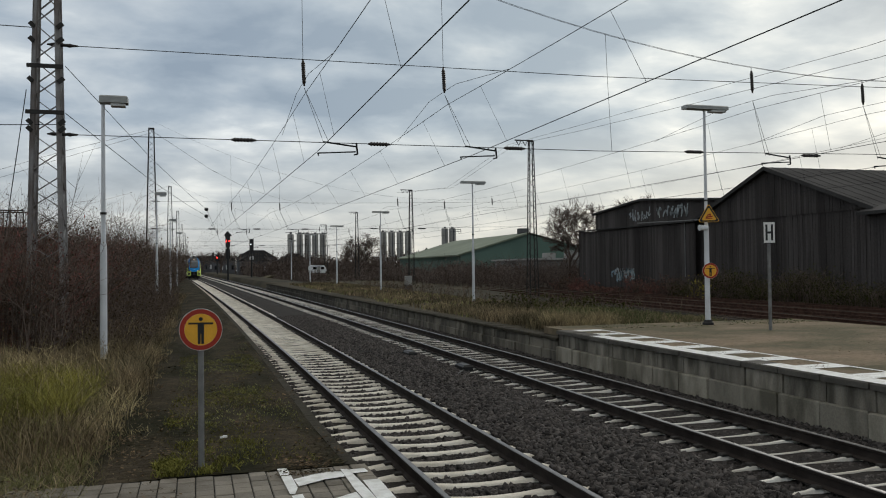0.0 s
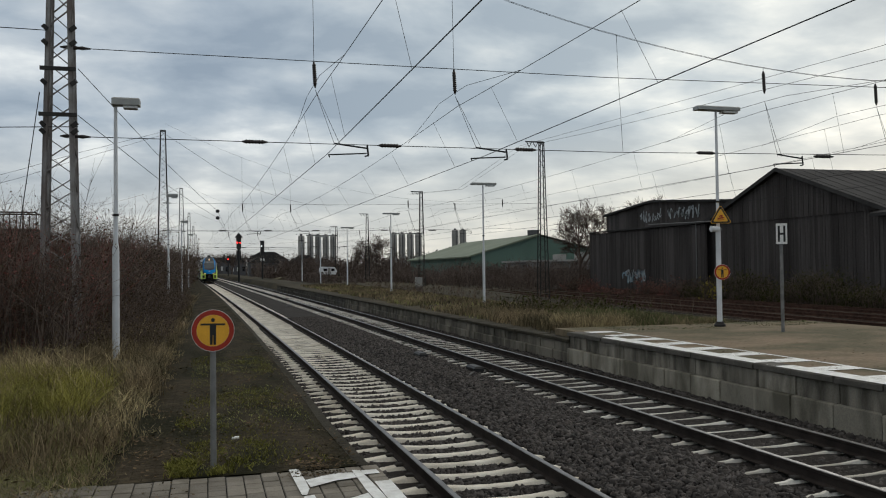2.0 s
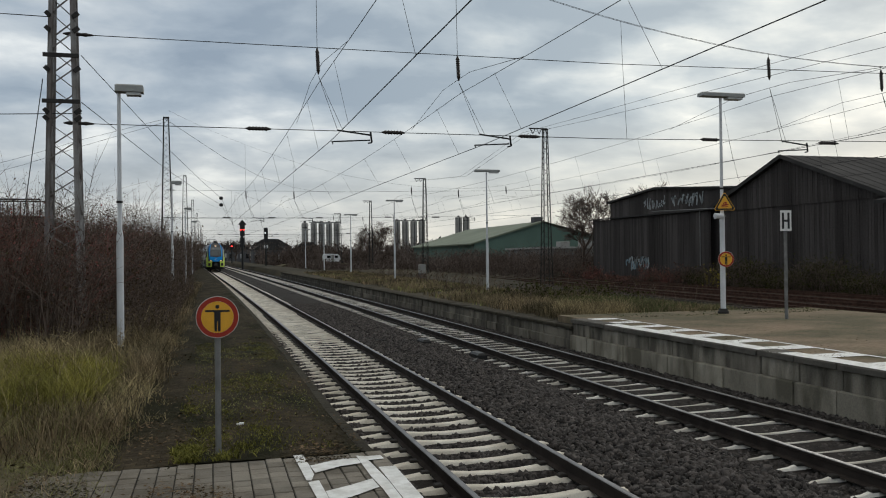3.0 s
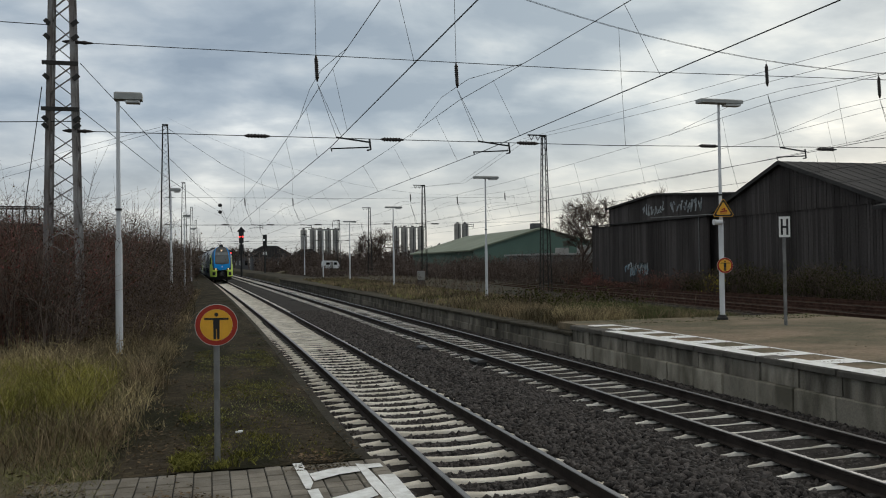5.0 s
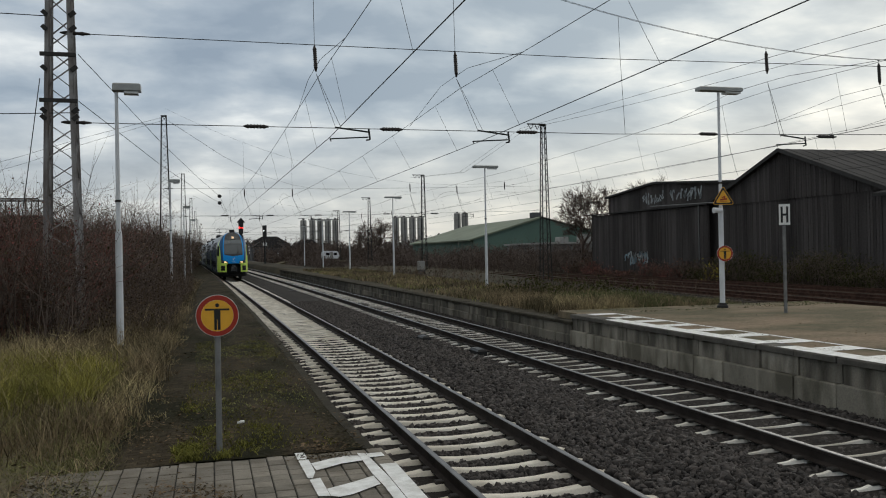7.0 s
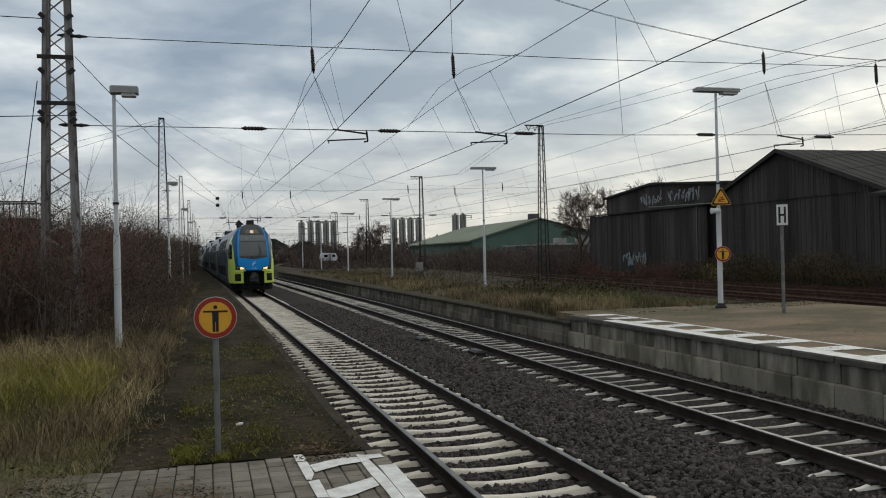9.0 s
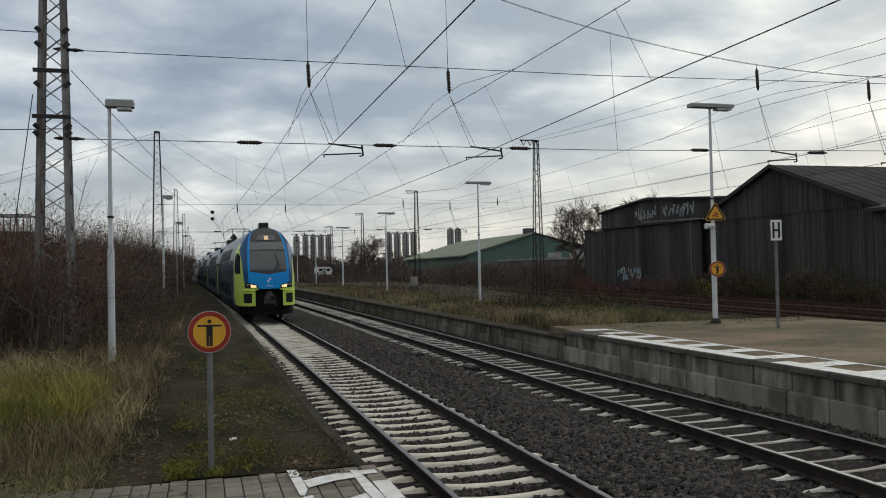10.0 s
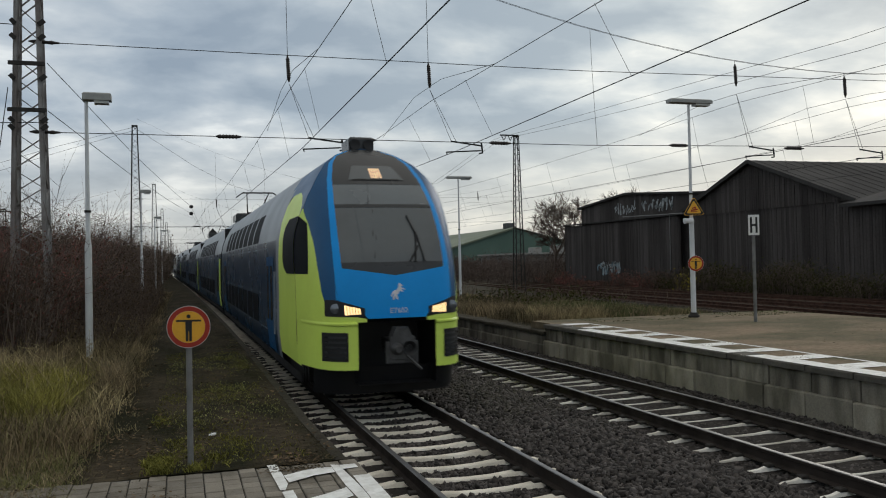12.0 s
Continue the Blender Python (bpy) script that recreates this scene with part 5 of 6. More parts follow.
    for i, (x, y, w, d, z) in enumerate(((16, 250, 9, 10, 7.2), (27, 265, 12, 9, 6.0), (33, 300, 8, 8, 8.6), (44, 330, 9, 9, 6.5), (22, 330, 14, 10, 10.5), (11, 360, 9, 10, 9), (5, 480, 22, 12, 11), (-8, 460, 16, 12, 11))):
        t = thing("house", x, y, -0.4, "distant grey building beside the line", "building", "distant buildings")
        part("wall_block", Geo().box(-w / 2, w / 2, 0, d, 0, z * 0.75), "far", t)
        part("roof", Geo().extrude([(-w / 2 - 0.3, z * 0.75), (w / 2 + 0.3, z * 0.75), (w * 0.2, z), (-w * 0.2, z)], -0.3, d + 0.3), "shed_roof", t)
        for k in range(max(int(w // 2.2), 2)):
            xx = -w / 2 + (k + 0.5) * w / max(int(w // 2.2), 2)
            part("window", Geo().box(xx - 0.5, xx + 0.5, -0.06, 0.0, z * 0.35, z * 0.55), "lamp_glass" if rng.random() < 0.3 else "glass_dark", t)
    # van and relay box
    bank = Geo().extrude([(12, -0.4), (90, -0.4), (90, 1.1), (17, 1.1)], 200, 214)
    tagged(part("bank", bank, "soil"), "low grassy bank carrying a road", "bank", kind="structure")
    t = thing("caravan", 27.9, 203, 1.1, "white touring caravan parked beyond the tracks", "caravan", rz=8)
    g = Geo().extrude([(-1.9, 0.5), (1.6, 0.5), (1.95, 1.1), (1.75, 1.75), (1.35, 2.3), (-1.6, 2.4), (-1.95, 2.1), (-2.05, 1.2)], -1.0, 1.0)
    part("body", g, "van", t)
    for x0, x1 in ((-1.4, -0.5), (0.5, 1.3)):
        part("window", Geo().box(x0, x1, -1.025, -1.004, 1.35, 1.95), "glass_dark", t)
    part("door", Geo().box(-0.35, 0.3, -1.02, -1.004, 0.6, 2.1), "silo", t)
    for y in (-0.95, 0.95):
        part("wheel", Geo().lathe((0, y, 0.33), [(0.33, -0.1), (0.33, 0.1)], 16, axis='Y'), "t_black", t)
    part("drawbar", Geo().rod((1.6, 0, 0.55), (3.0, 0, 0.45), 0.06).rod((2.9, 0, 0.45), (2.9, 0, 0.0), 0.05), "t_black", t)
    t = thing("relay_cabinet", 22.8, 92.0, 0.45, "small pale grey relay cabinet in the grass", "cabinet")
    part("body", Geo().bevel_box(-0.36, 0.36, -0.3, 0.3, 0.15, 1.15, 0.04), "silo", t)
    part("plinth", Geo().box(-0.4, 0.4, -0.35, 0.35, -0.95, 0.15), "far", t)
    # footbridge end behind the brambles
    t = thing("footbridge", -10.6, 60, 0.4, "dark steel footbridge end with railing", "footbridge")
    part("deck", Geo().box(-14, 0, -1, 1, 4.55, 4.95), "steel_dark", t)
    part("pier", Geo().box(-0.8, 0, -0.8, 0.8, 0, 4.55), "steel_dark", t)
    for y in (-1, 1):
        g = Geo().box(-14, 0, y - 0.03, y + 0.03, 5.95, 6.05)
        for x in frange(-14, 0, 18):
            g.box(x - 0.03, x + 0.03, y - 0.03, y + 0.03, 4.95, 6.0)
        part("railing", g, "steel_dark", t)


# ---------------------------------------------------------------- plants
def grass_patch(n, x0, x1, y0, y1, zf, hgt, width, key, label, seed, clump=0.0, lean=0.5, keep=None, near=1.0):
    rng = np.random.default_rng(seed)
    y = y0 + (y1 - y0) * rng.uniform(0, 1, n) ** near
    x = rng.uniform(x0, x1, n)
    if clump:
        c = np.stack([rng.uniform(x0, x1, max(n // 60, 4)), y0 + (y1 - y0) * rng.uniform(0, 1, max(n // 60, 4)) ** near], 1)
        k = rng.integers(0, len(c), n)
        x = c[k, 0] + rng.normal(0, clump, n)
        y = c[k, 1] + rng.normal(0, clump, n)
    ok = (x > x0) & (x < x1) & (y > y0) & (y < y1)
    if keep is not None:
        ok &= keep(x, y, rng)
    x, y = x[ok], y[ok]
    n = len(x)
    h = hgt * rng.uniform(0.45, 1.25, n)
    v, idx = blades(np.stack([x, y, zf(x, y)], 1), h, width * rng.uniform(0.6, 1.4, n) * (0.6 + y / 30), lean * rng.uniform(0.2, 1.2, n), rng)
    ob = new("grass", big_mesh("grass", v, 4, key, idx))
    return tagged(ob, label, "grass", kind="stuff")


def thicket(name, n, x0, x1, y0, y1, z0, hf, key, label, seed, r=0.012, leafn=0, leafkey="twig_red", leafsize=0.05, twigs=5, near=1.0):
    """Bare brush: upright canes with side twigs and some last leaves."""
    rng = np.random.default_rng(seed)
    y = y0 + (y1 - y0) * rng.uniform(0, 1, n) ** near
    x = rng.uniform(x0, x1, n)
    h = hf(x, y) * rng.uniform(0.55, 1.1, n)
    base = np.stack([x, y, np.full(n, z0)], 1)
    lean = rng.normal(0, 0.22, (n, 2))
    mid = base + np.stack([lean[:, 0] * h * 0.4, lean[:, 1] * h * 0.4, h * 0.55], 1)
    top = mid + np.stack([lean[:, 0] * h * 0.7 + rng.normal(0, 0.12, n) * h, lean[:, 1] * h * 0.7 + rng.normal(0, 0.12, n) * h, h * 0.45], 1)
    rr = r * (1 + y / 40)
    P, Q, A, B = [base, mid], [mid, top], [rr, rr * 0.7], [rr * 0.7, rr * 0.3]
    for k in range(twigs):
        s = rng.uniform(0.15, 0.98, n)[:, None]
        st = np.where(s < 0.5, base + (mid - base) * s * 2, mid + (top - mid) * (s - 0.5) * 2)
        d = rng.normal(0, 1, (n, 3))
        d[:, 2] = np.abs(d[:, 2]) * 0.9 + 0.15
        d /= np.linalg.norm(d, axis=1)[:, None]
        ln = h * rng.uniform(0.12, 0.34, n)
        P.append(st)
        Q.append(st + d * ln[:, None])
        A.append(rr * 0.5)
        B.append(rr * 0.22)
    ends = np.concatenate(Q[2:]) if twigs else top
    v, idx = prisms(np.concatenate(P), np.concatenate(Q), np.concatenate(A), np.concatenate(B))
    ob = new(name, big_mesh(name, v, 4, key, idx))
    tagged(ob, label, "brush", kind="stuff")
    if leafn:
        k = rng.integers(0, len(ends), leafn)
        k2 = rng.integers(0, len(P[0]), leafn)
        u = rng.uniform(0, 1, (leafn, 1))
        c = np.where(rng.random((leafn, 1)) < 0.5, ends[k], base[k2] + (top[k2] - base[k2]) * u) + rng.normal(0, 0.10, (leafn, 3))
        c[:, 2] = np.maximum(c[:, 2], z0 + 0.02)
        ob = new("foliage", big_mesh("foliage", leaves(c, leafsize * rng.uniform(0.6, 1.4, leafn) * (1 + c[:, 1] / 60), rng), 4, leafkey))
        tagged(ob, label + ", last leaves", "brush", kind="stuff")


def tree(x, y, z, hgt, spread, label, seed, thick=0.16, depth=5):
    """A bare tree: tapered trunk, limbs and a fine twig crown."""
    rng = random.Random(seed)
    t = thing("tree", x, y, z, label, "tree", "bare trees")
    P, Q, A, B = [], [], [], []
    trunk = Geo()

    def grow(p, d, ln, r, k):
        q = p + d * ln
        if k >= depth - 1:
            trunk.rod(p, q, r, r * 0.72, 7, caps=False)
        else:
            P.append(p), Q.append(q), A.append(r), B.append(r * 0.6)
        if k == 0:
            return
        for i in range(4 if k < depth else 5):
            nd = (d + Vector((rng.gauss(0, 1), rng.gauss(0, 1), rng.gauss(0.15, 0.6))) * spread).normalized()
            grow(p + d * ln * rng.uniform(0.55, 1.0), nd, ln * rng.uniform(0.55, 0.85), r * 0.56, k - 1)
    grow(Vector((0, 0, 0)), Vector((0.02, 0, 1)), hgt * 0.27, thick, depth)
    part("trunk", trunk, "twig_pale", t, "grey-brown trunk and limbs", True)
    v, idx = prisms([tuple(p) for p in P], [tuple(p) for p in Q], np.maximum(A, 0.015), np.maximum(B, 0.011))
    part("crown", big_mesh("crown", v, 4, "twig_pale", idx), "", t, "fine bare twigs")
    return t


def build_plants():
    # verge of the near platform
    vz = lambda x, y: np.full(len(x), Z1 - 0.06)
    left = lambda x, y, rng: (x < -0.98 + 0.010 * (y - 8) + 0.12 * rng.normal(size=len(x))) & ((np.abs(x + 1.65) > 0.4) | (y < 14.0) | (y > 19.5) | (rng.random(len(x)) < 0.2))
    grass_patch(38000, -8.5, -0.70, 8.5, 24, vz, 0.30, 0.009, "grass_dry", "dry brown verge grass", 1, 0.22, 0.9, left)
    grass_patch(30000, -8.5, -0.70, 9.2, 24, vz, 0.36, 0.009, "grass_far", "brown rank verge grass", 11, 0.25, 0.8, left)
    grass_patch(9000, -7.5, -2.6, 11.0, 18, vz, 0.58, 0.008, "grass_dry", "tall straw-coloured grass tufts", 2, 0.20, 0.75, left)
    grass_patch(15000, -3.7, -1.45, 10.8, 15.2, vz, 0.46, 0.009, "grass_yellow", "yellow-green grass tufts", 4, 0.20, 0.8, left)
    grass_patch(9000, -6.5, -1.2, 9.6, 15.5, vz, 0.28, 0.009, "grass_green", "green grass among the dry tufts", 12, 0.20, 0.9, left)
    grass_patch(36000, -5.5, -0.80, 6.0, 10.5, vz, 0.085, 0.009, "grass_green", "short green grass", 3, 0.0, 1.1, lambda x, y, rng: x < -0.95 + 0.08 * rng.normal(size=len(x)))
    grass_patch(9000, -5.5, -0.80, 6.0, 10.5, vz, 0.12, 0.008, "grass_far", "dead blades in the short grass", 13, 0.15, 1.1, lambda x, y, rng: x < -0.95 + 0.08 * rng.normal(size=len(x)))
    grass_patch(26000, -2.8, -0.60, 13.5, 60, vz, 0.46, 0.010, "grass_far", "dark dead weeds along the platform path", 5, 0.25, 0.7, lambda x, y, rng: (x < -0.88 + 0.14 * rng.normal(size=len(x))) & ((np.abs(x + 1.65) > 0.4) | (y > 19.5)), 1.5)
    # weeds and moss on the old platform surface
    pz = lambda x, y: np.full(len(x), Z1 + 0.002)
    def patchy(s, cut):
        def keep(x, y, rng):
            k = np.array([noise.noise(Vector((a * s * 1.6, b * s, 3.3))) for a, b in zip(x, y)])
            return k + rng.normal(0, 0.16, len(x)) > cut
        return keep
    grass_patch(3800, -0.42, 0.40, 8.08, 8.8, pz, 0.05, 0.012, "moss", "yellow-green weeds round the sign post", 6, 0.09, 1.3, patchy(2.2, -0.08), 1.4)
    grass_patch(3000, -0.40, 0.85, 8.6, 11.5, pz, 0.03, 0.010, "moss", "yellow-green weeds in the setts", 16, 0.10, 1.3, patchy(1.6, 0.1), 1.3)
    rng = np.random.default_rng(77)
    for n, x0, x1, y0, y1, z, sz, lab in ((9000, -1.05, 1.42, 8.1, 30, Z1 + 0.014, 0.022, "dead leaves and grit on the old platform"), (1200, 10.7, 18.0, 9, 22.4, Z2 + 0.004, 0.018, "dead leaves and moss on the raised platform"),
                                          (1400, 9.8, 10.5, 8, 20.6, Z2 + 0.010, 0.016, "moss in the platform marking"), (4000, -6, -0.9, 7.5, 20, Z1 + 0.02, 0.03, "dead leaves in the verge"), (5200, -1.6, 0.2, 6.6, 8.05, Z1 + 0.012, 0.016, "soil and leaves on the pavers"), (1500, -1.0, 1.2, 7.75, 8.2, Z1 + 0.014, 0.016, "soil along the paver edge")):
        y = y0 + (y1 - y0) * rng.uniform(0, 1, n) ** 1.5
        x = rng.uniform(x0, x1, n)
        k = np.array([noise.noise(Vector((a * 1.3, b * 0.7, 8.1))) for a, b in zip(x, y)]) + rng.normal(0, 0.15, n) > 0.02
        c = np.stack([x[k], y[k], np.full(k.sum(), z)], 1)
        a = rng.uniform(0, math.tau, len(c))
        s = sz * rng.uniform(0.4, 1.3, len(c))
        u = np.stack([np.cos(a) * s, np.sin(a) * s, rng.normal(0, 0.15, len(c)) * s], 1)
        w = np.stack([-np.sin(a) * s * 0.6, np.cos(a) * s * 0.6, rng.normal(0, 0.2, len(c)) * s], 1)
        ob = new("litter", big_mesh("litter", np.stack([c - u, c - w, c + u, c + w], 1), 4, "litter"))
        tagged(ob, lab, "leaf litter", kind="stuff")
    sc = part("paper_scrap", Geo().box(-0.03, 0.03, -0.02, 0.02, 0, 0.015).box(0.0, 0.05, -0.01, 0.05, 0.005, 0.02), "sign_white")
    sc.location = (0.27, 9.75, Z1 + 0.006)
    tagged(sc, "small crumpled white paper scrap on the platform", "litter")
    grass_patch(12000, -0.35, 1.15, 8.3, 20, pz, 0.022, 0.010, "moss", "yellow-green moss and weeds", 7, 0.0, 1.6, patchy(0.8, 0.22))
    grass_patch(16000, -0.3, 1.25, 8.3, 40, pz, 0.022, 0.011, "grass_green", "dark moss and weeds on the old platform", 8, 0.0, 1.4, patchy(0.6, 0.12))
    grass_patch(9000, -1.1, -0.55, 8.1, 40, vz, 0.10, 0.010, "grass_dry", "dead weeds along the path", 9, 0.12, 1.0, patchy(0.9, 0.0))
    # brambles and brush along the verge
    hf = lambda x, y: np.clip(1.75 + 0.026 * y + 0.35 * np.sin(x * 1.3 + y * 0.35) + 0.12 * np.clip(-2 - x, 0, 5), 1.2, 4.2)
    thicket("brambles", 5200, -16, -2.75, 18.6, 60, Z1 - 0.15, hf, "twig", "dense grey-brown bramble thicket", 31, 0.008, 22000, "litter", 0.026, 12, 1.4)
    thicket("brambles", 3000, -12, -3.0, 19.5, 45, Z1 - 0.15, lambda x, y: hf(x, y) * 0.97, "twig_red", "reddish bramble canes", 38, 0.006, 60000, "leaf_maroon", 0.024, 12, 1.4)
    thicket("brambles", 900, -4.6, -2.0, 25, 60, Z1 - 0.15, lambda x, y: hf(x, y) * 0.85, "twig", "brown brambles leaning to the path", 39, 0.006, 12000, "litter", 0.024, 10, 1.3)
    thicket("brambles", 2600, -12, -1.9, 55, 150, Z1 - 0.15, lambda x, y: hf(x, y) * 1.05, "twig", "dark bare brush beside the line", 32, 0.009, 14000, "litter", 0.04, 10)
    thicket("brush", 520, -14, -2.9, 23, 60, Z1, lambda x, y: 3.5 + 0.02 * y, "twig", "taller bare shrubs above the brambles", 33, 0.006, 9000, "litter", 0.022, 30)
    thicket("brush", 160, -8.5, -4.5, 12.5, 22, Z1 - 0.1, lambda x, y: 1.7 + 0 * x, "twig", "thin bare shrubs in the grass", 34, 0.006, 260, "leaf_olive", 0.03, 9)
    thicket("brush", 60, -9.5, -6.2, 16, 22, Z1 - 0.1, lambda x, y: 2.6 + 0 * x, "twig", "thin shrubs with a few yellow leaves", 35, 0.007, 420, "leaf_yellow", 0.035, 9)
    thicket("dead_stalks", 420, -6.5, -1.3, 10, 21, Z1 - 0.08, lambda x, y: 0.75 + 0.1 * np.sin(y), "grass_dry", "dry dead stalks among the grass", 36, 0.004, 0, "twig", 0.02, 5)
    thicket("dead_stalks", 1100, -2.7, -0.95, 19.6, 50, Z1 - 0.08, lambda x, y: 0.75 + 0.01 * y + 0.2 * np.sin(y * 0.8), "twig", "dark dead stalks along the path", 37, 0.003, 9000, "litter", 0.018, 9, 1.4)
    # overgrown far platform
    fz = lambda x, y: 0.42 + bend(y)[1] - 0.88 * np.clip((x - 14.6) / 5.0, 0, 1) ** 2 * (3 - 2 * np.clip((x - 14.6) / 5.0, 0, 1))
    grass_patch(24000, 10.0, 18.0, 22.7, 36, fz, 0.38, 0.011, "grass_far", "dry pale grass beyond the platform end", 41, 0.30, 0.5)
    grass_patch(22000, 12.4, 19.0, 22.7, 30, fz, 0.42, 0.011, "grass_dull", "dull green grass beyond the platform end", 42, 0.35, 0.7)
    grass_patch(26000, 9.9, 18, 34, 95, fz, 0.27, 0.016, "grass_far", "dry grass on the disused platform", 43, 0.5, 0.5)
    grass_patch(3500, 10.4, 13.2, 22.7, 26, fz, 0.5, 0.011, "grass_dry", "pale straw tufts beyond the platform end", 47, 0.16, 0.6)
    grass_patch(12000, 9.9, 20, 30, 90, fz, 0.22, 0.016, "grass_green", "weeds on the disused platform", 44, 0.5, 0.7)
    grass_patch(7000, 13.0, 18.5, 22.8, 27, fz, 0.40, 0.012, "grass_far", "tall red-brown stalks beyond the platform end", 48, 0.2, 0.5)
    thicket("brush", 260, 12.5, 17, 30, 38, 0.35, lambda x, y: 0.75 + 0 * x, "twig", "red-brown weeds on the disused platform", 49, 0.006, 2600, "leaf_olive", 0.04, 7)
    thicket("brush", 500, 11, 22, 34, 100, 0.2, lambda x, y: 0.9 + 0 * x, "twig", "low brown scrub on the disused platform", 45, 0.005, 6000, "litter", 0.022, 9)
    grass_patch(6000, 19, 25.5, 14, 60, lambda x, y: np.full(len(x), -0.42), 0.22, 0.014, "grass_far", "dry grass beside the sidings", 46, 0.5, 0.6)
    grass_patch(2200, 10.9, 18.0, 20.8, 22.6, lambda x, y: np.full(len(x), Z2 + 0.004), 0.02, 0.02, "grass_dull", "moss and low weeds at the platform end", 50, 0.0, 1.5, patchy(0.9, 0.12))
    # scrub in front of the sheds
    thicket("brush", 1500, 37.5, 40.8, 40, 62, -0.4, lambda x, y: 1.7 + 0.6 * np.sin(y * 0.7), "twig", "dark scrub in front of the shed", 51, 0.008, 16000, "leaf_olive", 0.04, 7)
    thicket("brush", 900, 38.5, 40.8, 62, 88, -0.4, lambda x, y: np.where((y > 72) & (y < 80), 0.6, 1.3 + 0.5 * np.sin(y * 0.9)), "twig", "dark scrub in front of the shed", 52, 0.008, 9000, "twig_red", 0.04, 6)
    thicket("brush", 24, 36.5, 37.4, 56.0, 57.4, -0.4, lambda x, y: 1.7 + 0 * x, "twig", "shrub with yellow leaves", 53, 0.008, 120, "leaf_yellow", 0.06, 8)
    thicket("brush", 2400, 33, 62, 88, 165, -0.4, lambda x, y: 3.0 + 0.8 * np.sin(x * 0.5 + y * 0.2), "twig_pale", "dark brown scrub woodland", 54, 0.010, 30000, "twig_pale", 0.04, 12)
    thicket("brush", 900, 16, 46, 150, 198, -0.4, lambda x, y: 1.9 + 0.6 * np.sin(x * 0.4), "twig_pale", "low brown scrub", 56, 0.010, 10000, "twig_pale", 0.05, 10)
    thicket("brush", 1500, 12, 60, 216, 280, -0.4, lambda x, y: 5.6 + 1.6 * np.sin(x * 0.4 + y * 0.1), "twig_pale", "dark brown scrub woodland", 55, 0.010, 22000, "twig_pale", 0.05, 11)
    tree(43.0, 93, -0.4, 14.5, 0.56, "broad bare tree behind the sidings", 3, 0.22, 6)
    tree(58.0, 101, -0.4, 15.5, 0.42, "bare tree behind the shed roof", 5, 0.2, 6)
    tree(34.3, 185, -0.4, 16.0, 0.7, "bare bushy tree far beyond the tracks", 6, 0.25, 6)
    tree(8.0, 300, -0.4, 15.0, 0.6, "distant bare tree beside the line", 7, 0.3, 5)
    tree(2.0, 330, -0.4, 16.0, 0.6, "distant bare tree beside the line", 9, 0.3, 5)
    # far woods closing the horizon
    rng = np.random.default_rng(61)
    n = 60000
    a = rng.uniform(-math.pi, math.pi, n)
    d = rng.uniform(560, 760, n)
    zmax = 9 + 5 * np.sin(a * 9) + 4 * np.sin(a * 23 + 1)
    c = np.stack([np.sin(a) * d, np.cos(a) * d, -0.4 + np.clip(zmax, 4, 20) * rng.uniform(0, 1, n) ** 1.2], 1)
    ob = new("far_woods", big_mesh("far_woods", leaves(c, rng.uniform(0.9, 2.4, n), rng), 4, "far_wood"))
    tagged(ob, "dark bare woods along the horizon", "woods", kind="stuff")


# ---------------------------------------------------------------- train
WZ = [(0.36, 1.30), (0.70, 1.36), (1.1, 1.40), (2.6, 1.40), (2.95, 1.385), (3.25, 1.32), (3.55, 1.20), (3.85, 1.02), (4.1, 0.82), (4.28, 0.56), (4.38, 0.30), (4.42, 0.0)]


def lift(z):
    """The upper deck is drawn out to its full height."""
    return z if z < 2.9 else 2.9 + (z - 2.9) * 1.12


def half_width(z):
    """Half width of the car body at a height above the rails."""
    for (a, wa), (b, wb) in zip(WZ, WZ[1:]):
        if z <= b:
            k = (z - a) / (b - a)
            return wa + (wb - wa) * k
    return 0.0


def nose(x, z):
    """How far the cab front lies behind its tip, at a place of the front view."""
    w = 1.4
    u = min(abs(x) / w, 1.0)
    side = 0.18 * u ** 2 + 1.45 * u ** 8
    rake = 0.0
    if z > 1.6:
        k = (z - 1.6) / 2.82
        rake = 0.10 * k + 2.3 * k ** 2.5
    low = 0.05 * max(0.0, 1.0 - z) ** 2
    return side * (1 - 0.25 * max(0, min(1, (z - 2.6) / 1.8))) + rake + low


def patch(fn, nu, nv, off=0.0):
    """A patch of the cab front: fn gives the front view's (x, z) for u, v in 0..1."""
    g = Geo()
    vs = []
    for j in range(nv + 1):
        for i in range(nu + 1):
            x, z = fn(i / nu, j / nv)
            vs.append((x, nose(x, z) - off, lift(z)))
    fs = [(j * (nu + 1) + i, j * (nu + 1) + i + 1, (j + 1) * (nu + 1) + i + 1, (j + 1) * (nu + 1) + i) for j in range(nv) for i in range(nu)]
    return g.add(vs, fs)


def table(rows, z):
    if z <= rows[0][0]:
        return rows[0][1]
    for (a, wa), (b, wb) in zip(rows, rows[1:]):
        if z <= b:
            return lerp(wa, wb, (z - a) / (b - a))
    return rows[-1][1]


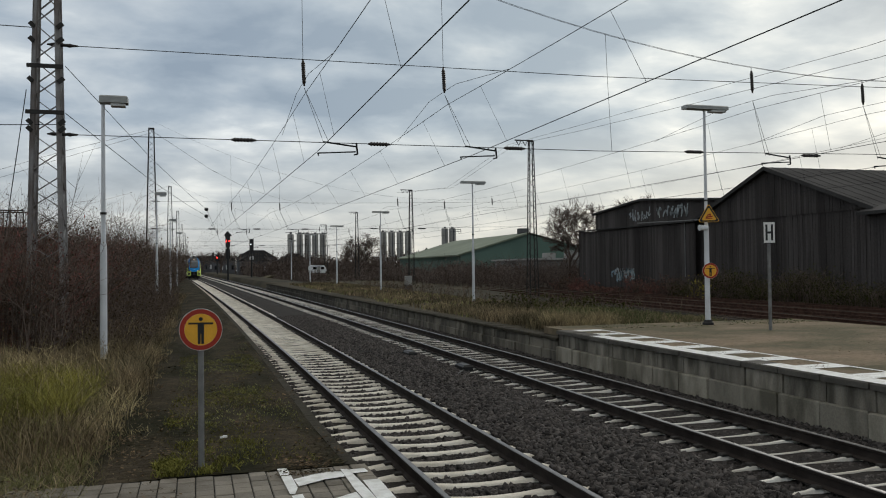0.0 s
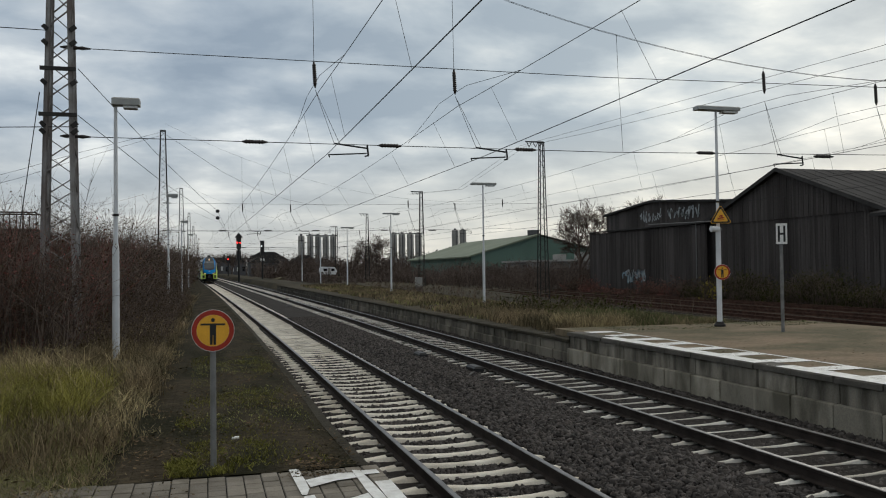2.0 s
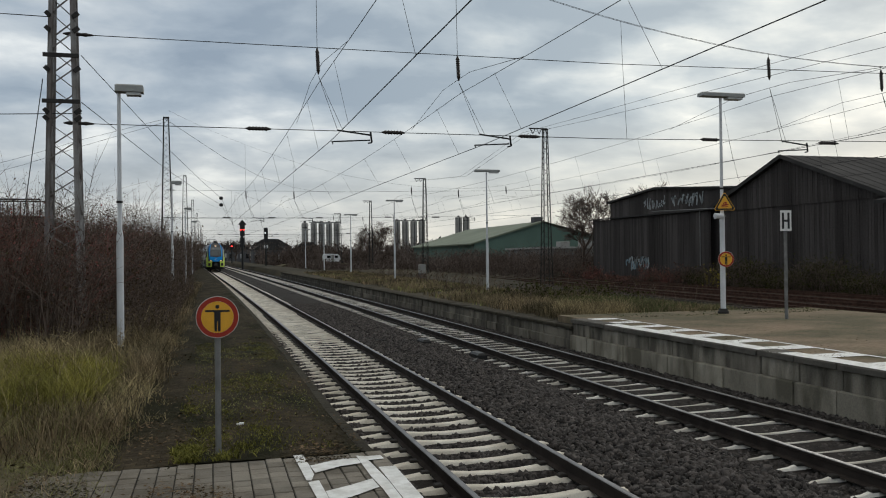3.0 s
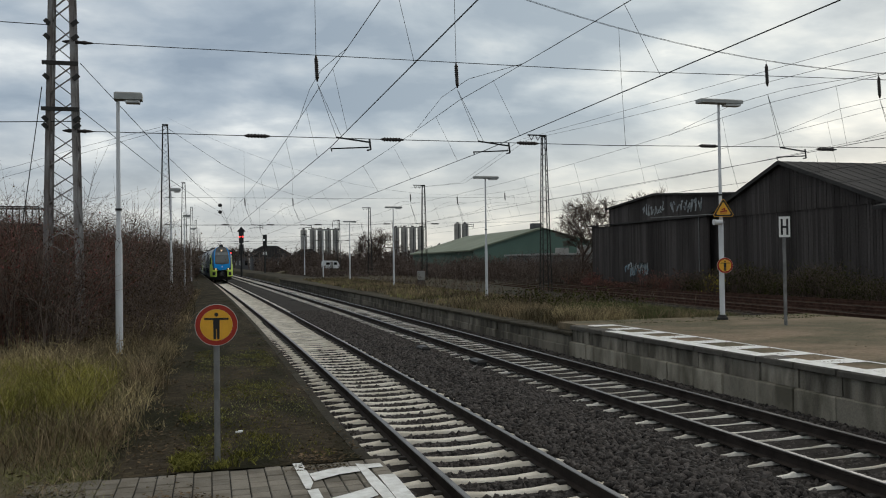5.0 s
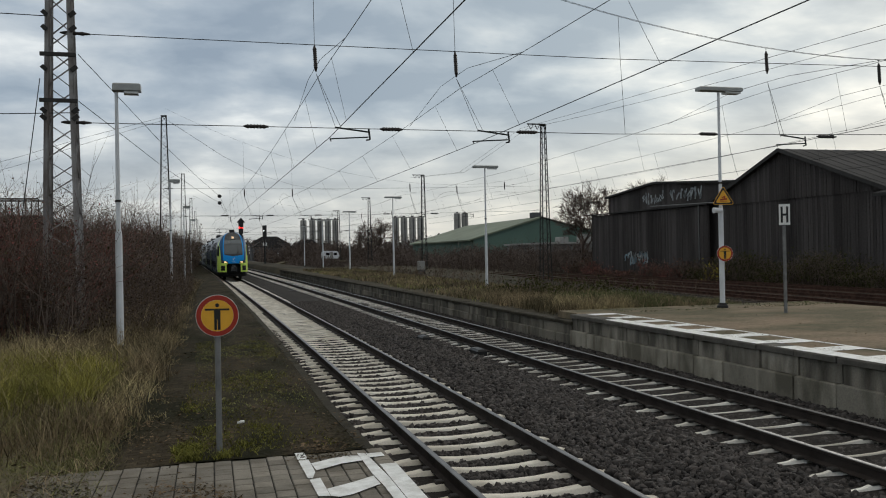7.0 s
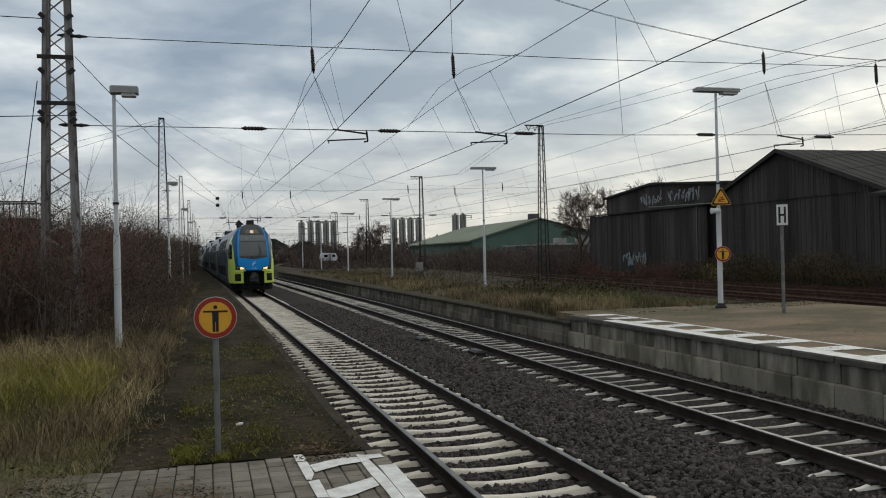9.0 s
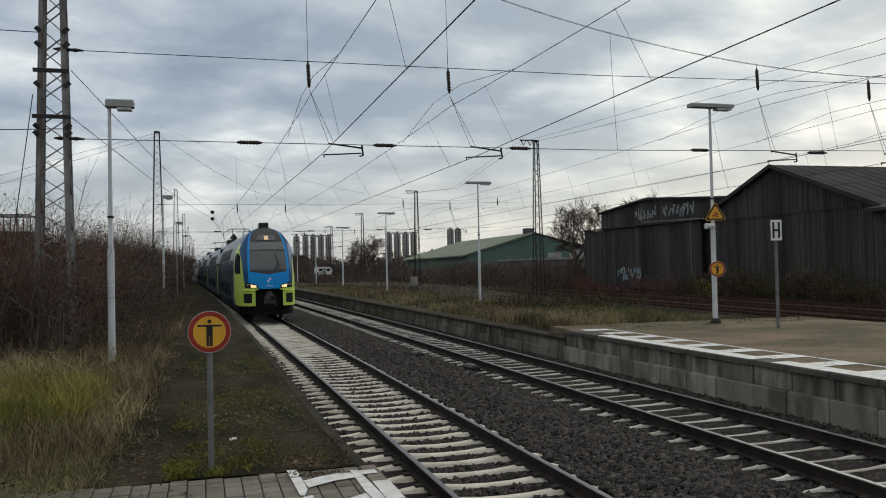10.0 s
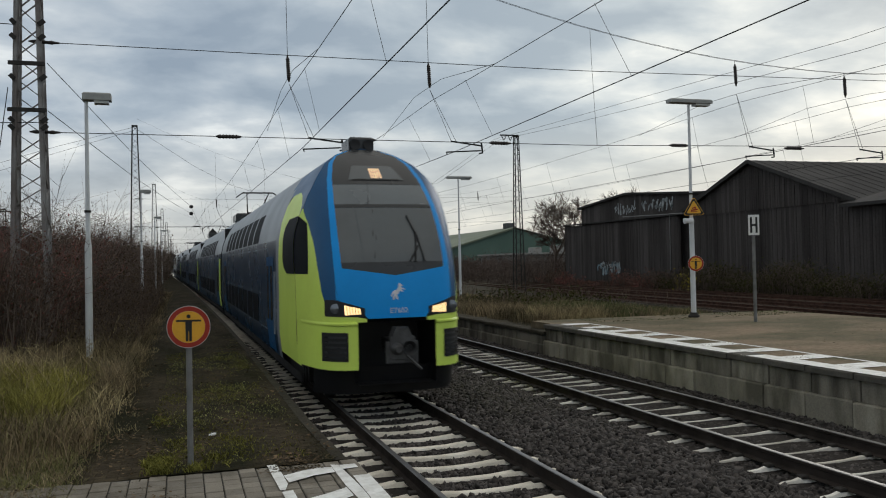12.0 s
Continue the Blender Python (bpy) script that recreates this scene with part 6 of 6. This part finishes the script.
SCREEN = [(2.2, 0.84), (2.42, 0.86), (2.9, 0.865), (3.4, 0.84), (3.8, 0.78), (4.1, 0.68), (4.26, 0.55), (4.40, 0.20)]
BLUE = [(1.75, 0.90), (2.0, 0.955), (2.4, 0.975), (2.9, 0.97), (3.4, 0.935), (3.8, 0.865), (4.1, 0.755), (4.28, 0.56), (4.40, 0.22)]
NAVY = [(1.75, 1.10), (2.0, 1.15), (2.4, 1.18), (2.8, 1.20), (3.1, 1.235), (3.3, 1.27), (3.4, 1.258), (3.55, 1.198), (3.7, 1.108), (3.85, 1.018), (4.1, 0.818), (4.28, 0.562), (4.41, 0.21)]
ARCH = [(3.25, 0.0), (3.4, 0.22), (3.55, 0.55), (3.65, 0.95), (3.72, 1.5)]


def front_bottom(x):
    """Lower edge of the blue mask."""
    a = abs(x)
    return 1.555 if a < 0.50 else lerp(1.555, 1.72, min((a - 0.50) / 0.06, 1)) if a < 0.56 else lerp(1.72, 1.86, min((a - 0.56) / 0.40, 1))


def screen_bottom(x):
    return 2.24 + 0.13 * min(abs(x) / 0.86, 1.0)


def add_mirrored(g, fn, nu, nv, off=0.0, sides=(-1, 1)):
    for s in sides:
        p = patch(lambda u, v: (s * fn(u, v)[0], fn(u, v)[1]), nu, nv, off)
        g.add(p.v, p.f)
    return g


def build_train():
    t = thing("double_deck_train", X1, 13.2, 0, "blue and lime green double-deck electric multiple unit", "train")
    # --- cab front
    cab = part("cab_front", Geo(), "t_green", t)
    g = Geo()
    g.add(*(lambda p: (p.v, p.f))(patch(lambda u, v: ((x := (u * 2 - 1) * 0.97), lerp(front_bottom(x), screen_bottom(x) if abs(x) < 0.86 else screen_bottom(0.86), v)), 60, 12)))
    add_mirrored(g, lambda u, v: ((lambda z: lerp(table(SCREEN, z), table(BLUE, z), u))(lerp(2.37, 4.36, v)), lerp(2.37, 4.36, v)), 5, 40)
    part("blue_mask", g, "t_blue", t, "bright blue front mask", True)
    g = add_mirrored(Geo(), lambda u, v: ((lambda z: lerp(table(BLUE, z), table(NAVY, z), u))(lerp(1.80, 4.37, v)), lerp(1.80, 4.37, v)), 6, 44)
    part("navy_band", g, "t_navy", t, "navy band round the mask", True)

    def screen(z0f, z1f, name, key, label, nv=16, inset=0.0, off=0.0):
        g = patch(lambda u, v: ((x := (u * 2 - 1) * (table(SCREEN, lerp(z0f(0), z1f(0), v)) - inset)), lerp(z0f(x), z1f(x), v)), 30, nv, off)
        return part(name, g, key, t, label, True)
    screen(screen_bottom, lambda x: 2.46 + 0 * x, "screen_apron", "t_mask", "black lower screen border", 6)
    screen(lambda x: 2.46, lambda x: 3.335, "windscreen", "t_screen", "large raked dark windscreen")
    screen(lambda x: 3.335, lambda x: 3.385, "screen_bar", "t_mask", "black bar across the windscreen", 2, 0, 0.006)
    screen(lambda x: 3.385, lambda x: 3.72, "sun_blind", "t_blind", "grey blind behind the upper screen", 8)
    screen(lambda x: 3.72, lambda x: 3.745, "screen_bar", "t_mask", "", 2, 0, 0.006)
    screen(lambda x: 3.745, lambda x: 4.40, "display_panel", "t_mask", "black destination panel", 14)
    g = patch(lambda u, v: ((u * 2 - 1) * lerp(0.50, 0.36, v), lerp(3.80, 4.06, v)), 10, 6, 0.012)
    part("display_window", g, "t_screen", t, "dark display window")
    g = Geo()
    for k in range(5):
        p = patch(lambda u, v: (lerp(-0.085 + k * 0.042, -0.055 + k * 0.042, u), lerp(3.83, 4.01, v)), 1, 3, 0.018)
        g.add(p.v, p.f)
    part("lit_display", g, "headlamp_top", t, "lit amber display")
    g = patch(lambda u, v: ((u * 2 - 1) * 0.42, lerp(3.80, 3.815, v)), 6, 1, 0.018)
    part("display_edge", g, "t_black", t)
    # --- lime green lower front and corners
    for s in (-1, 1):
        g = Geo()
        add_mirrored(g, lambda u, v: (lerp(0.64, 1.395, u), lerp(0.74, 1.50, v)), 16, 10, 0, (s,))
        add_mirrored(g, lambda u, v: (lerp(0.50, 1.398, u), lerp(1.50, lerp(1.555, 1.60, min(u * 4, 1)), v)), 16, 2, 0, (s,))
        add_mirrored(g, lambda u, v: ((lambda z: lerp(table(NAVY, z) if z > 1.80 else 1.10, half_width(z) * 0.999, u))(lerp(1.60, 3.35, v)), lerp(1.60, 3.35, v)), 14, 36, 0, (s,))
        part("green_corner", g, "t_green", t, "lime green cab corner", True)
        p = patch(lambda u, v: (s * lerp(0.66, 1.36, u), lerp(1.44, 1.51, v)), 12, 3, 0.0)
        g = Geo().add([(x, y - 0.05 * math.sin(math.pi * min(max((z - 1.44) / 0.07, 0), 1)) ** 0.6, z) for x, y, z in p.v], p.f)
        part("bumper_lip", g, "t_green", t, "", True)
    # roof cap above the mask
    g = patch(lambda u, v: ((u * 2 - 1) * half_width(lerp(3.9, 4.415, v)), lerp(3.9, 4.415, v)), 40, 12, -0.012)
    part("roof_cap", g, "t_navy", t, "", True)
    # --- headlamps
    for s in (-1, 1):
        g = patch(lambda u, v: (s * lerp(0.53, 1.12, u), lerp(lerp(1.585, 1.60, u), lerp(1.725, 1.865, min(u * 1.3, 1)), v)), 14, 6, 0.006)
        h = part("headlamp", g, "t_black", t, "black headlamp recess", True)
        for k in range(6):
            u0, u1 = k / 6, k / 6 + 0.115
            g = patch(lambda u, v: (s * lerp(0.60, 0.86, lerp(u0, u1, u) + 0.05 * (v - 0.5)), lerp(lerp(1.63, 1.62, u0), lerp(1.725, 1.785, u0), v)), 2, 3, 0.014)
            part("lit_strip", g, "headlamp", h, "lit amber lamp strip")
        x, z = 0.98 * s, 1.725
        g = Geo().lathe((x, nose(x, z) - 0.02, z), [(0.085, 0.03), (0.085, -0.005), (0.05, -0.02)], 18, axis='Y')
        part("clear_lens", g, "lens", h, "round clear lens", True)
        # louvred duct below
        x0, x1 = 0.80 * s, 1.16 * s
        g = patch(lambda u, v: (lerp(x0, x1, u), lerp(0.88, 1.34, v)), 8, 8, 0.012)
        d = part("air_duct", g, "t_black", t, "black louvred grille", True)
        for k in range(5):
            p = patch(lambda u, v: (lerp(x0 + 0.03 * s, x1 - 0.03 * s, u), lerp(0.93 + k * 0.08, 0.965 + k * 0.08, v)), 6, 1, 0.03)
            part("slat", p, "t_mask", d)
    # --- coupler recess
    g = Geo()
    g.add([(-0.64, 0.02, 0.5), (0.64, 0.02, 0.5), (0.64, 0.02, 1.50), (-0.64, 0.02, 1.50), (-0.64, 1.1, 0.5), (0.64, 1.1, 0.5), (0.64, 1.1, 1.55), (-0.64, 1.1, 1.55)],
          [(4, 5, 6, 7), (0, 4, 7, 3), (1, 2, 6, 5), (3, 7, 6, 2), (0, 1, 5, 4)])
    part("coupler_recess", g, "t_black", t, "black recess behind the coupler")
    c = part("coupler", Geo().box(-0.20, 0.20, 0.0, 0.12, 0.92, 1.28).box(-0.10, 0.10, 0.12, 1.0, 1.0, 1.2), "t_grey", t, "grey automatic coupler")
    part("coupler_cone", Geo().lathe((-0.10, 0, 1.09), [(0.10, 0.02), (0.09, -0.10), (0.05, -0.16)], 16, axis='Y'), "t_grey", c, smooth=True)
    part("coupler_funnel", Geo().lathe((0.11, 0, 1.09), [(0.115, 0.02), (0.115, -0.05), (0.08, -0.03), (0.06, 0.0)], 16, axis='Y'), "t_black", c, smooth=True)
    part("coupler_top", Geo().extrude([(-0.16, 1.28), (0.16, 1.28), (0.10, 1.42), (-0.10, 1.42)], 0.0, 0.25), "t_grey", c)
    part("coupler_hose", Geo().rod((0.05, -0.05, 0.98), (0.28, -0.10, 0.76), 0.022), "t_grey", c)
    part("coupler_frame", Geo().box(-0.26, -0.20, 0.02, 0.1, 0.90, 1.2).box(0.20, 0.26, 0.02, 0.1, 0.90, 1.2).box(-0.26, 0.26, 0.02, 0.1, 0.86, 0.91), "t_grey", c)
    c.location = (0, -0.28, 0)
    # snow plough below the apron
    g = Geo()
    n = 14
    vs = []
    for z, dx in ((0.30, 0.10), (0.76, 0.0)):
        for i in range(n + 1):
            x = (i / n * 2 - 1) * 1.22
            vs.append((x, nose(x, 1.0) + 0.28 + dx * 1.5, z))
    g.add(vs, [(i, i + 1, n + 2 + i, n + 1 + i) for i in range(n)])
    part("snow_plough", g, "t_black", t, "black plough below the apron", True)
    # wiper, logo, number, roof box
    g = Geo()
    for (xa, za), (xb, zb) in (((0.36, 2.46), (0.44, 2.95)), ((0.52, 2.46), (0.44, 2.95)), ((0.44, 2.9), (0.34, 3.2)), ((0.27, 2.47), (0.44, 2.72))):
        g.rod((xa, nose(xa, za) - 0.03, lift(za)), (xb, nose(xb, zb) - 0.03, lift(zb)), 0.014)
    part("wiper", g, "t_black", t, "black windscreen wiper")
    for xm in (-0.32,):
        g = Geo()
        for z0, z1 in ((2.52, 2.9), (2.9, 3.3), (3.4, 3.7)):
            g.rod((xm + 0.05 * (z0 - 2.4), nose(xm, z0) - 0.006, lift(z0)), (xm + 0.05 * (z1 - 2.4) + 0.06, nose(xm, z1) - 0.006, lift(z1)), 0.006)
        part("screen_joint", g, "t_black", t)
    z0 = 1.98
    pts = [(-0.125, -0.075), (-0.105, -0.02), (-0.07, 0.015), (-0.035, 0.02), (0.0, 0.06), (0.012, 0.125), (0.035, 0.14), (0.045, 0.12), (0.085, 0.095), (0.078, 0.08), (0.05, 0.08), (0.055, 0.06),
           (0.10, 0.05), (0.115, 0.02), (0.10, 0.02), (0.092, 0.037), (0.05, 0.035), (0.085, 0.0), (0.075, -0.012), (0.035, 0.01), (0.005, -0.03), (-0.02, -0.05), (-0.005, -0.125), (-0.03, -0.13),
           (-0.045, -0.075), (-0.06, -0.09), (-0.065, -0.13), (-0.09, -0.13), (-0.085, -0.075), (-0.075, -0.035), (-0.095, -0.045), (-0.10, -0.085)]
    g = Geo()
    ly = nose(0.05, z0) - 0.016
    g.add([(x + 0.02, ly + 0.12 * b, z0 + b) for x, b in pts], [tuple(range(len(pts)))])
    part("emblem", g, "t_white", t, "plain white emblem")
    fc = bpy.data.curves.new("number", 'FONT')
    fc.body, fc.size, fc.align_x, fc.extrude = "ET602", 0.115, 'CENTER', 0.002
    fc.materials.append(M["t_white"])
    o = new("number", fc)
    o.parent = t
    o.matrix_basis = pose(0.02, nose(0, 1.68) - 0.03, 1.64, 90, 0, 0)
    o["label"] = "white painted letters ET602"
    g = Geo().bevel_box(-0.24, 0.24, 2.5, 3.2, 4.55, 4.84, 0.04)
    rb = part("roof_horn_box", g, "t_mask", t, "black equipment box above the cab")
    for x in (-0.13, 0.13):
        part("horn", Geo().lathe((x, 2.49, 4.69), [(0.09, 0.0), (0.10, -0.05), (0.06, -0.04)], 14, axis='Y'), "t_black", rb, smooth=True)
    part("box_foot", Geo().box(-0.27, 0.27, 2.45, 3.3, 4.45, 4.56), "t_mask", rb)

    # --- bodies
    zs = [0.36, 0.55, 0.70, 1.1, 1.6, 2.1, 2.6, 2.95, 3.10, 3.25, 3.40, 3.55, 3.62, 3.70, 3.85, 3.98, 4.1, 4.2, 4.28, 4.34, 4.38, 4.41, 4.42]

    def shell(y0, y1, z0, z1, front=False, sides=(-1, 1)):
        g = Geo()
        sel = [z for z in zs if z0 - 1e-6 <= z <= z1 + 1e-6]
        n = len(sel)
        for s in sides:
            vs = []
            for z in sel:
                w = half_width(z)
                a = nose(w, z) if front else y0
                vs += [(s * w, a, lift(z)), (s * w, y1, lift(z))]
            g.add(vs, [(2 * i, 2 * i + 1, 2 * i + 3, 2 * i + 2) for i in range(n - 1)])
        return g
    car_len = 25.0
    cars = []
    for c in range(6):
        y0 = c * (car_len + 0.5) if c else 0.0
        y1 = (c + 1) * (car_len + 0.5) - 0.5
        first = c == 0
        car = part("car_body", shell(4.55 if first else y0, y1, 0.55, 2.95), "t_side", t, "dark blue car side", True)
        cars.append((car, y0, y1))
        part("car_roof", shell(4.55 if first else y0, y1, 2.95, 4.42), "t_roof", car, "silver-grey curved roof", True)
        if first:
            for s in (-1, 1):
                part("cab_side", shell(0, 4.1, 0.70, 3.25, True, (s,)), "t_green", car, "lime green cab side", True)
                rows = frange(3.25, 3.72, 10)
                g, h = Geo(), Geo()
                va, vb = [], []
                for z in rows:
                    w = half_width(z)
                    a = nose(w, z)
                    b_ = a + table(ARCH, z)
                    va += [(s * w, b_, lift(z)), (s * w, 4.1 - 0.35 * max(0, (z - 3.5) / 0.22) ** 2, lift(z))]
                    vb += [(s * w, a, lift(z)), (s * w, b_ + 0.002, lift(z))]
                q = [(2 * i, 2 * i + 1, 2 * i + 3, 2 * i + 2) for i in range(10)]
                part("cab_arch", g.add(va, q), "t_green", car, "rounded top of the green cab side", True)
                part("cab_shoulder", h.add(vb, q), "t_navy", car, "", True)
                part("cab_shoulder", shell(0, 4.1, 3.70, 3.85, True, (s,)), "t_navy", car, "", True)
            for s in (-1, 1):
                part("cab_band", shell(4.1, 4.55, 0.55, 3.85, False, (s,)), "t_roof", car, "pale grey band behind the cab", True)
            part("cab_roof", shell(0, 4.55, 3.85, 4.42, True), "t_navy", car, "", True)
        part("skirt", shell(1.7 if first else y0 + 0.4, y1 - 0.4, 0.36, 0.55), "t_under", car, "", True)
        for yy in ((y1,) if first else (y0, y1)):
            g = Geo()
            prof = [(half_width(z), lift(z)) for z in zs]
            g.extrude(prof + [(-w, z) for w, z in reversed(prof[:-1])], yy - 0.02, yy + 0.02)
            part("end_wall", g, "t_under", car)
        g = Geo().box(-1.2, 1.2, y0 + 2.2, y1 - 0.5, 0.30, 0.60)
        part("underframe", g, "t_under", car)
        if c < 5:
            g = Geo()
            for k in range(4):
                g.box(-1.22 + 0.03 * (k % 2), 1.22 - 0.03 * (k % 2), y1 + k * 0.12, y1 + k * 0.12 + 0.11, 0.6, 4.05 - 0.04 * (k % 2))
            part("gangway", g, "t_black", car, "black bellows between cars")
        # windows, doors: panels set 6 mm proud of the skin
        for s in (-1, 1):
            def panel(ya, yb, za, zb, key, name, off=0.008, n=5, label=""):
                g = Geo()
                vs = []
                for i in range(n + 1):
                    z = lerp(za, zb, i / n)
                    w = half_width(z) + off
                    vs += [(s * w, ya, lift(z)), (s * w, yb, lift(z))]
                g.add(vs, [(2 * i, 2 * i + 1, 2 * i + 3, 2 * i + 2) for i in range(n)])
                return part(name, g, key, car, label, True)
            y = (y0 if not first else 0) + (8.4 if first else 5.0)
            k = 0
            while y < y1 - 4.5:
                panel(y, y + 1.45, 2.98, 3.62, "t_glass", "upper_window", n=6)
                panel(y, y + 1.45, 1.02, 1.72, "t_glass", "lower_window", n=2)
                panel(y + 1.47, y + 1.70, 2.96, 3.64, "t_roof", "window_post", 0.012, 6)
                y += 1.72
                k += 1
            panel(y0 + (6.4 if first else 4.6), y1 - 4.2, 2.80, 2.83, "t_roof", "trim_strip", 0.01, 1)
            panel(y0 + (6.4 if first else 4.6), y1 - 4.2, 0.98, 1.0, "t_roof", "trim_strip", 0.01, 1)
            panel(y0 + (6.4 if first else 4.6), y1 - 4.2, 1.77, 1.79, "t_roof", "trim_strip", 0.01, 1)
            for yd in ((5.0, y1 - 3.4) if first else (y0 + 1.6, y1 - 3.4)):
                for q in (0, 0.68):
                    d = panel(yd + q, yd + q + 0.65, 0.60, 2.62, "t_navy", "door_leaf", 0.012, 4, "navy door leaf")
                    g = Geo()
                    w = 1.4 + 0.018
                    g.add([(s * w, yd + q + 0.14, 1.25), (s * w, yd + q + 0.52, 1.25), (s * w, yd + q + 0.52, 2.42), (s * w, yd + q + 0.14, 2.42)], [(0, 1, 2, 3)])
                    part("door_window", g, "glass_dark", car)
            if c in (1, 2, 4):
                panel(y0 + 0.4, y0 + 1.5, 0.6, 2.75, "t_green", "green_panel", 0.007, 4, "lime green end panel")
            if first:
                g = patch(lambda u, v: (s * lerp(lerp(1.285, 1.25, v), half_width(lerp(2.28, 3.22, v)), u), lerp(2.28, lerp(3.12, 3.25, u), v)), 6, 8, 0.012)
                n0 = len(g.v)
                vs = []
                for i in range(9):
                    z = lerp(2.28, 3.25, i / 8)
                    w = half_width(z)
                    vs += [(s * (w + 0.012), nose(w, z) - 0.01, lift(z)), (s * (w + 0.012), 3.35 - 0.55 * (abs(i / 4 - 1) ** 5), lift(z))]
                g.add(vs, [(2 * i, 2 * i + 1, 2 * i + 3, 2 * i + 2) for i in range(8)])
                part("cab_window", g, "t_glass", car, "black cab side window", True)
                g = Geo().box(s * 1.40, s * 1.44, 4.72, 4.76, 1.0, 2.3)
                part("handrail", g, "t_roof", car)
        # bogies
        for k, yb in enumerate((3.4 if first else y0 + 3.0, y1 - 3.0)):
            for s in (-1, 1):
                g = Geo().box(s * 1.05 - 0.10, s * 1.05 + 0.10, yb - 1.5, yb + 1.5, 0.35, 0.62)
                part("bogie_frame", g, "t_under", car, "sooty bogie frame")
                for d in (-1.2, 1.2):
                    part("axle_box", Geo().lathe((s * 1.08, yb + d, 0.46), [(0.16, -0.1), (0.16, 0.1)], 10, axis='X'), "t_under", car)
    # pantograph and roof gear
    for yb in (22.6, 54.0, 104):
        g = Geo()
        for s in (-1, 1):
            g.rod((s * 0.45, yb, 4.60), (s * 0.35, yb + 1.35, 5.05), 0.03)
            g.rod((s * 0.35, yb + 1.35, 5.05), (s * 0.45, yb + 0.2, 5.44), 0.022)
        g.rod((-0.45, yb, 4.60), (0.45, yb, 4.60), 0.04)
        part("pantograph", g, "steel_dark", cars[int(yb // 25.5)][0], "raised grey pantograph" if yb < 30 else "pantograph")
        g = Geo().rod((-0.62, yb + 0.2, 5.46), (0.62, yb + 0.2, 5.46), 0.03).rod((-0.62, yb + 0.2, 5.46), (-0.9, yb + 0.2, 5.26), 0.025).rod((0.62, yb + 0.2, 5.46), (0.9, yb + 0.2, 5.26), 0.025)
        part("collector_strip", g, "t_black", cars[int(yb // 25.5)][0])
    for yb in (26.8, 50.5, 76.0):
        part("roof_unit", Geo().bevel_box(-0.7, 0.7, yb - 1.2, yb + 0.8, 4.45, 4.78, 0.06), "t_mask", cars[int((yb - 1.2) // 25.5)][0], "dark roof equipment")
    # wheels of the leading bogie
    axles = []
    for d in (-1.2, 1.2):
        g = Geo()
        for s in (-1, 1):
            g.lathe((s * 0.74, 0, 0), [(0.40, -0.07), (0.46, -0.06), (0.46, 0.07), (0.36, 0.075)], 20, axis='X')
        g.rod((-0.74, 0, 0), (0.74, 0, 0), 0.09, n=10)
        w = part("wheelset", g, "t_under", t, "dark steel wheelset")
        w.location = (0, 3.4 + d, 0.46)
        axles.append((w, 3.4 + d))
    return t, axles, cars


build_ground()
build_catenary()
for k in range(7):
    build_span(k)
for y, z in ((21.3, Z2), (42.8, 0.5), (66.4, 0.6), (88.5, 0.65), (110.5, 0.7), (133, 0.75)):
    street_lamp(14.2, y, z, 6.97 - z, "white platform lamp post with long flat lamp head", True)
for y, h in ((19.2, 5.60), (46.5, 6.0), (70.0, 6.0), (94, 6.0)):
    street_lamp(-1.90 if y < 30 else -2.0, y, Z1 - 0.1, h, "white platform lamp post with one-sided grey head")
build_signs()
build_signals()
build_trackside()
build_sheds()
train, axles, cars = build_train()
build_plants()
build_siding(23.4, 0.098, "rusty brown siding track beside the platform")
build_siding(27.5, 0.092, "rusty brown siding track")
build_siding(32.4, 0.075, "rusty brown siding track overgrown at its edges")
build_near_platform()
build_far_platform()
build_track(X1, "railway track on pale concrete sleepers beside the low platform", phase=0.0, seed=1)
build_track(X2, "railway track on concrete sleepers beside the raised platform", phase=0.20, seed=2, key="sleeper_grey", wide=0.42, half=1.2)
build_stones()

SPEED = 13.85


def car_place(y, y0, y1):
    """Pose of a car whose ends stand y0 and y1 behind the train's tip, when the tip is at y."""
    (xa, za), (xb, zb) = bend(y + y0), bend(y + y1)
    turn = math.degrees(math.atan2(xa - xb, y1 - y0))
    tilt = math.degrees(math.atan2(zb - za, y1 - y0))
    return pose(X1 + xa, y + y0, za, tilt, 0, turn) @ Matrix.Translation((0, -y0, 0))


def motions():
    times = [k * 0.5 for k in range(25)]
    tips = [13.2 + SPEED * (12.0 - t) for t in times]
    lead = [car_place(y, 0.0, 25.0) for y in tips]
    walk(train, list(zip(times, lead)))
    for car, y0, y1 in cars[1:]:
        walk(car, [(t, m.inverted() @ car_place(y, y0, y1)) for t, y, m in zip(times, tips, lead)])
    for w, y in axles:
        walk(w, [(k / 30, pose(0, y, 0.46, math.degrees(SPEED / 0.46) * (k / 30))) for k in range(361)])


motions()
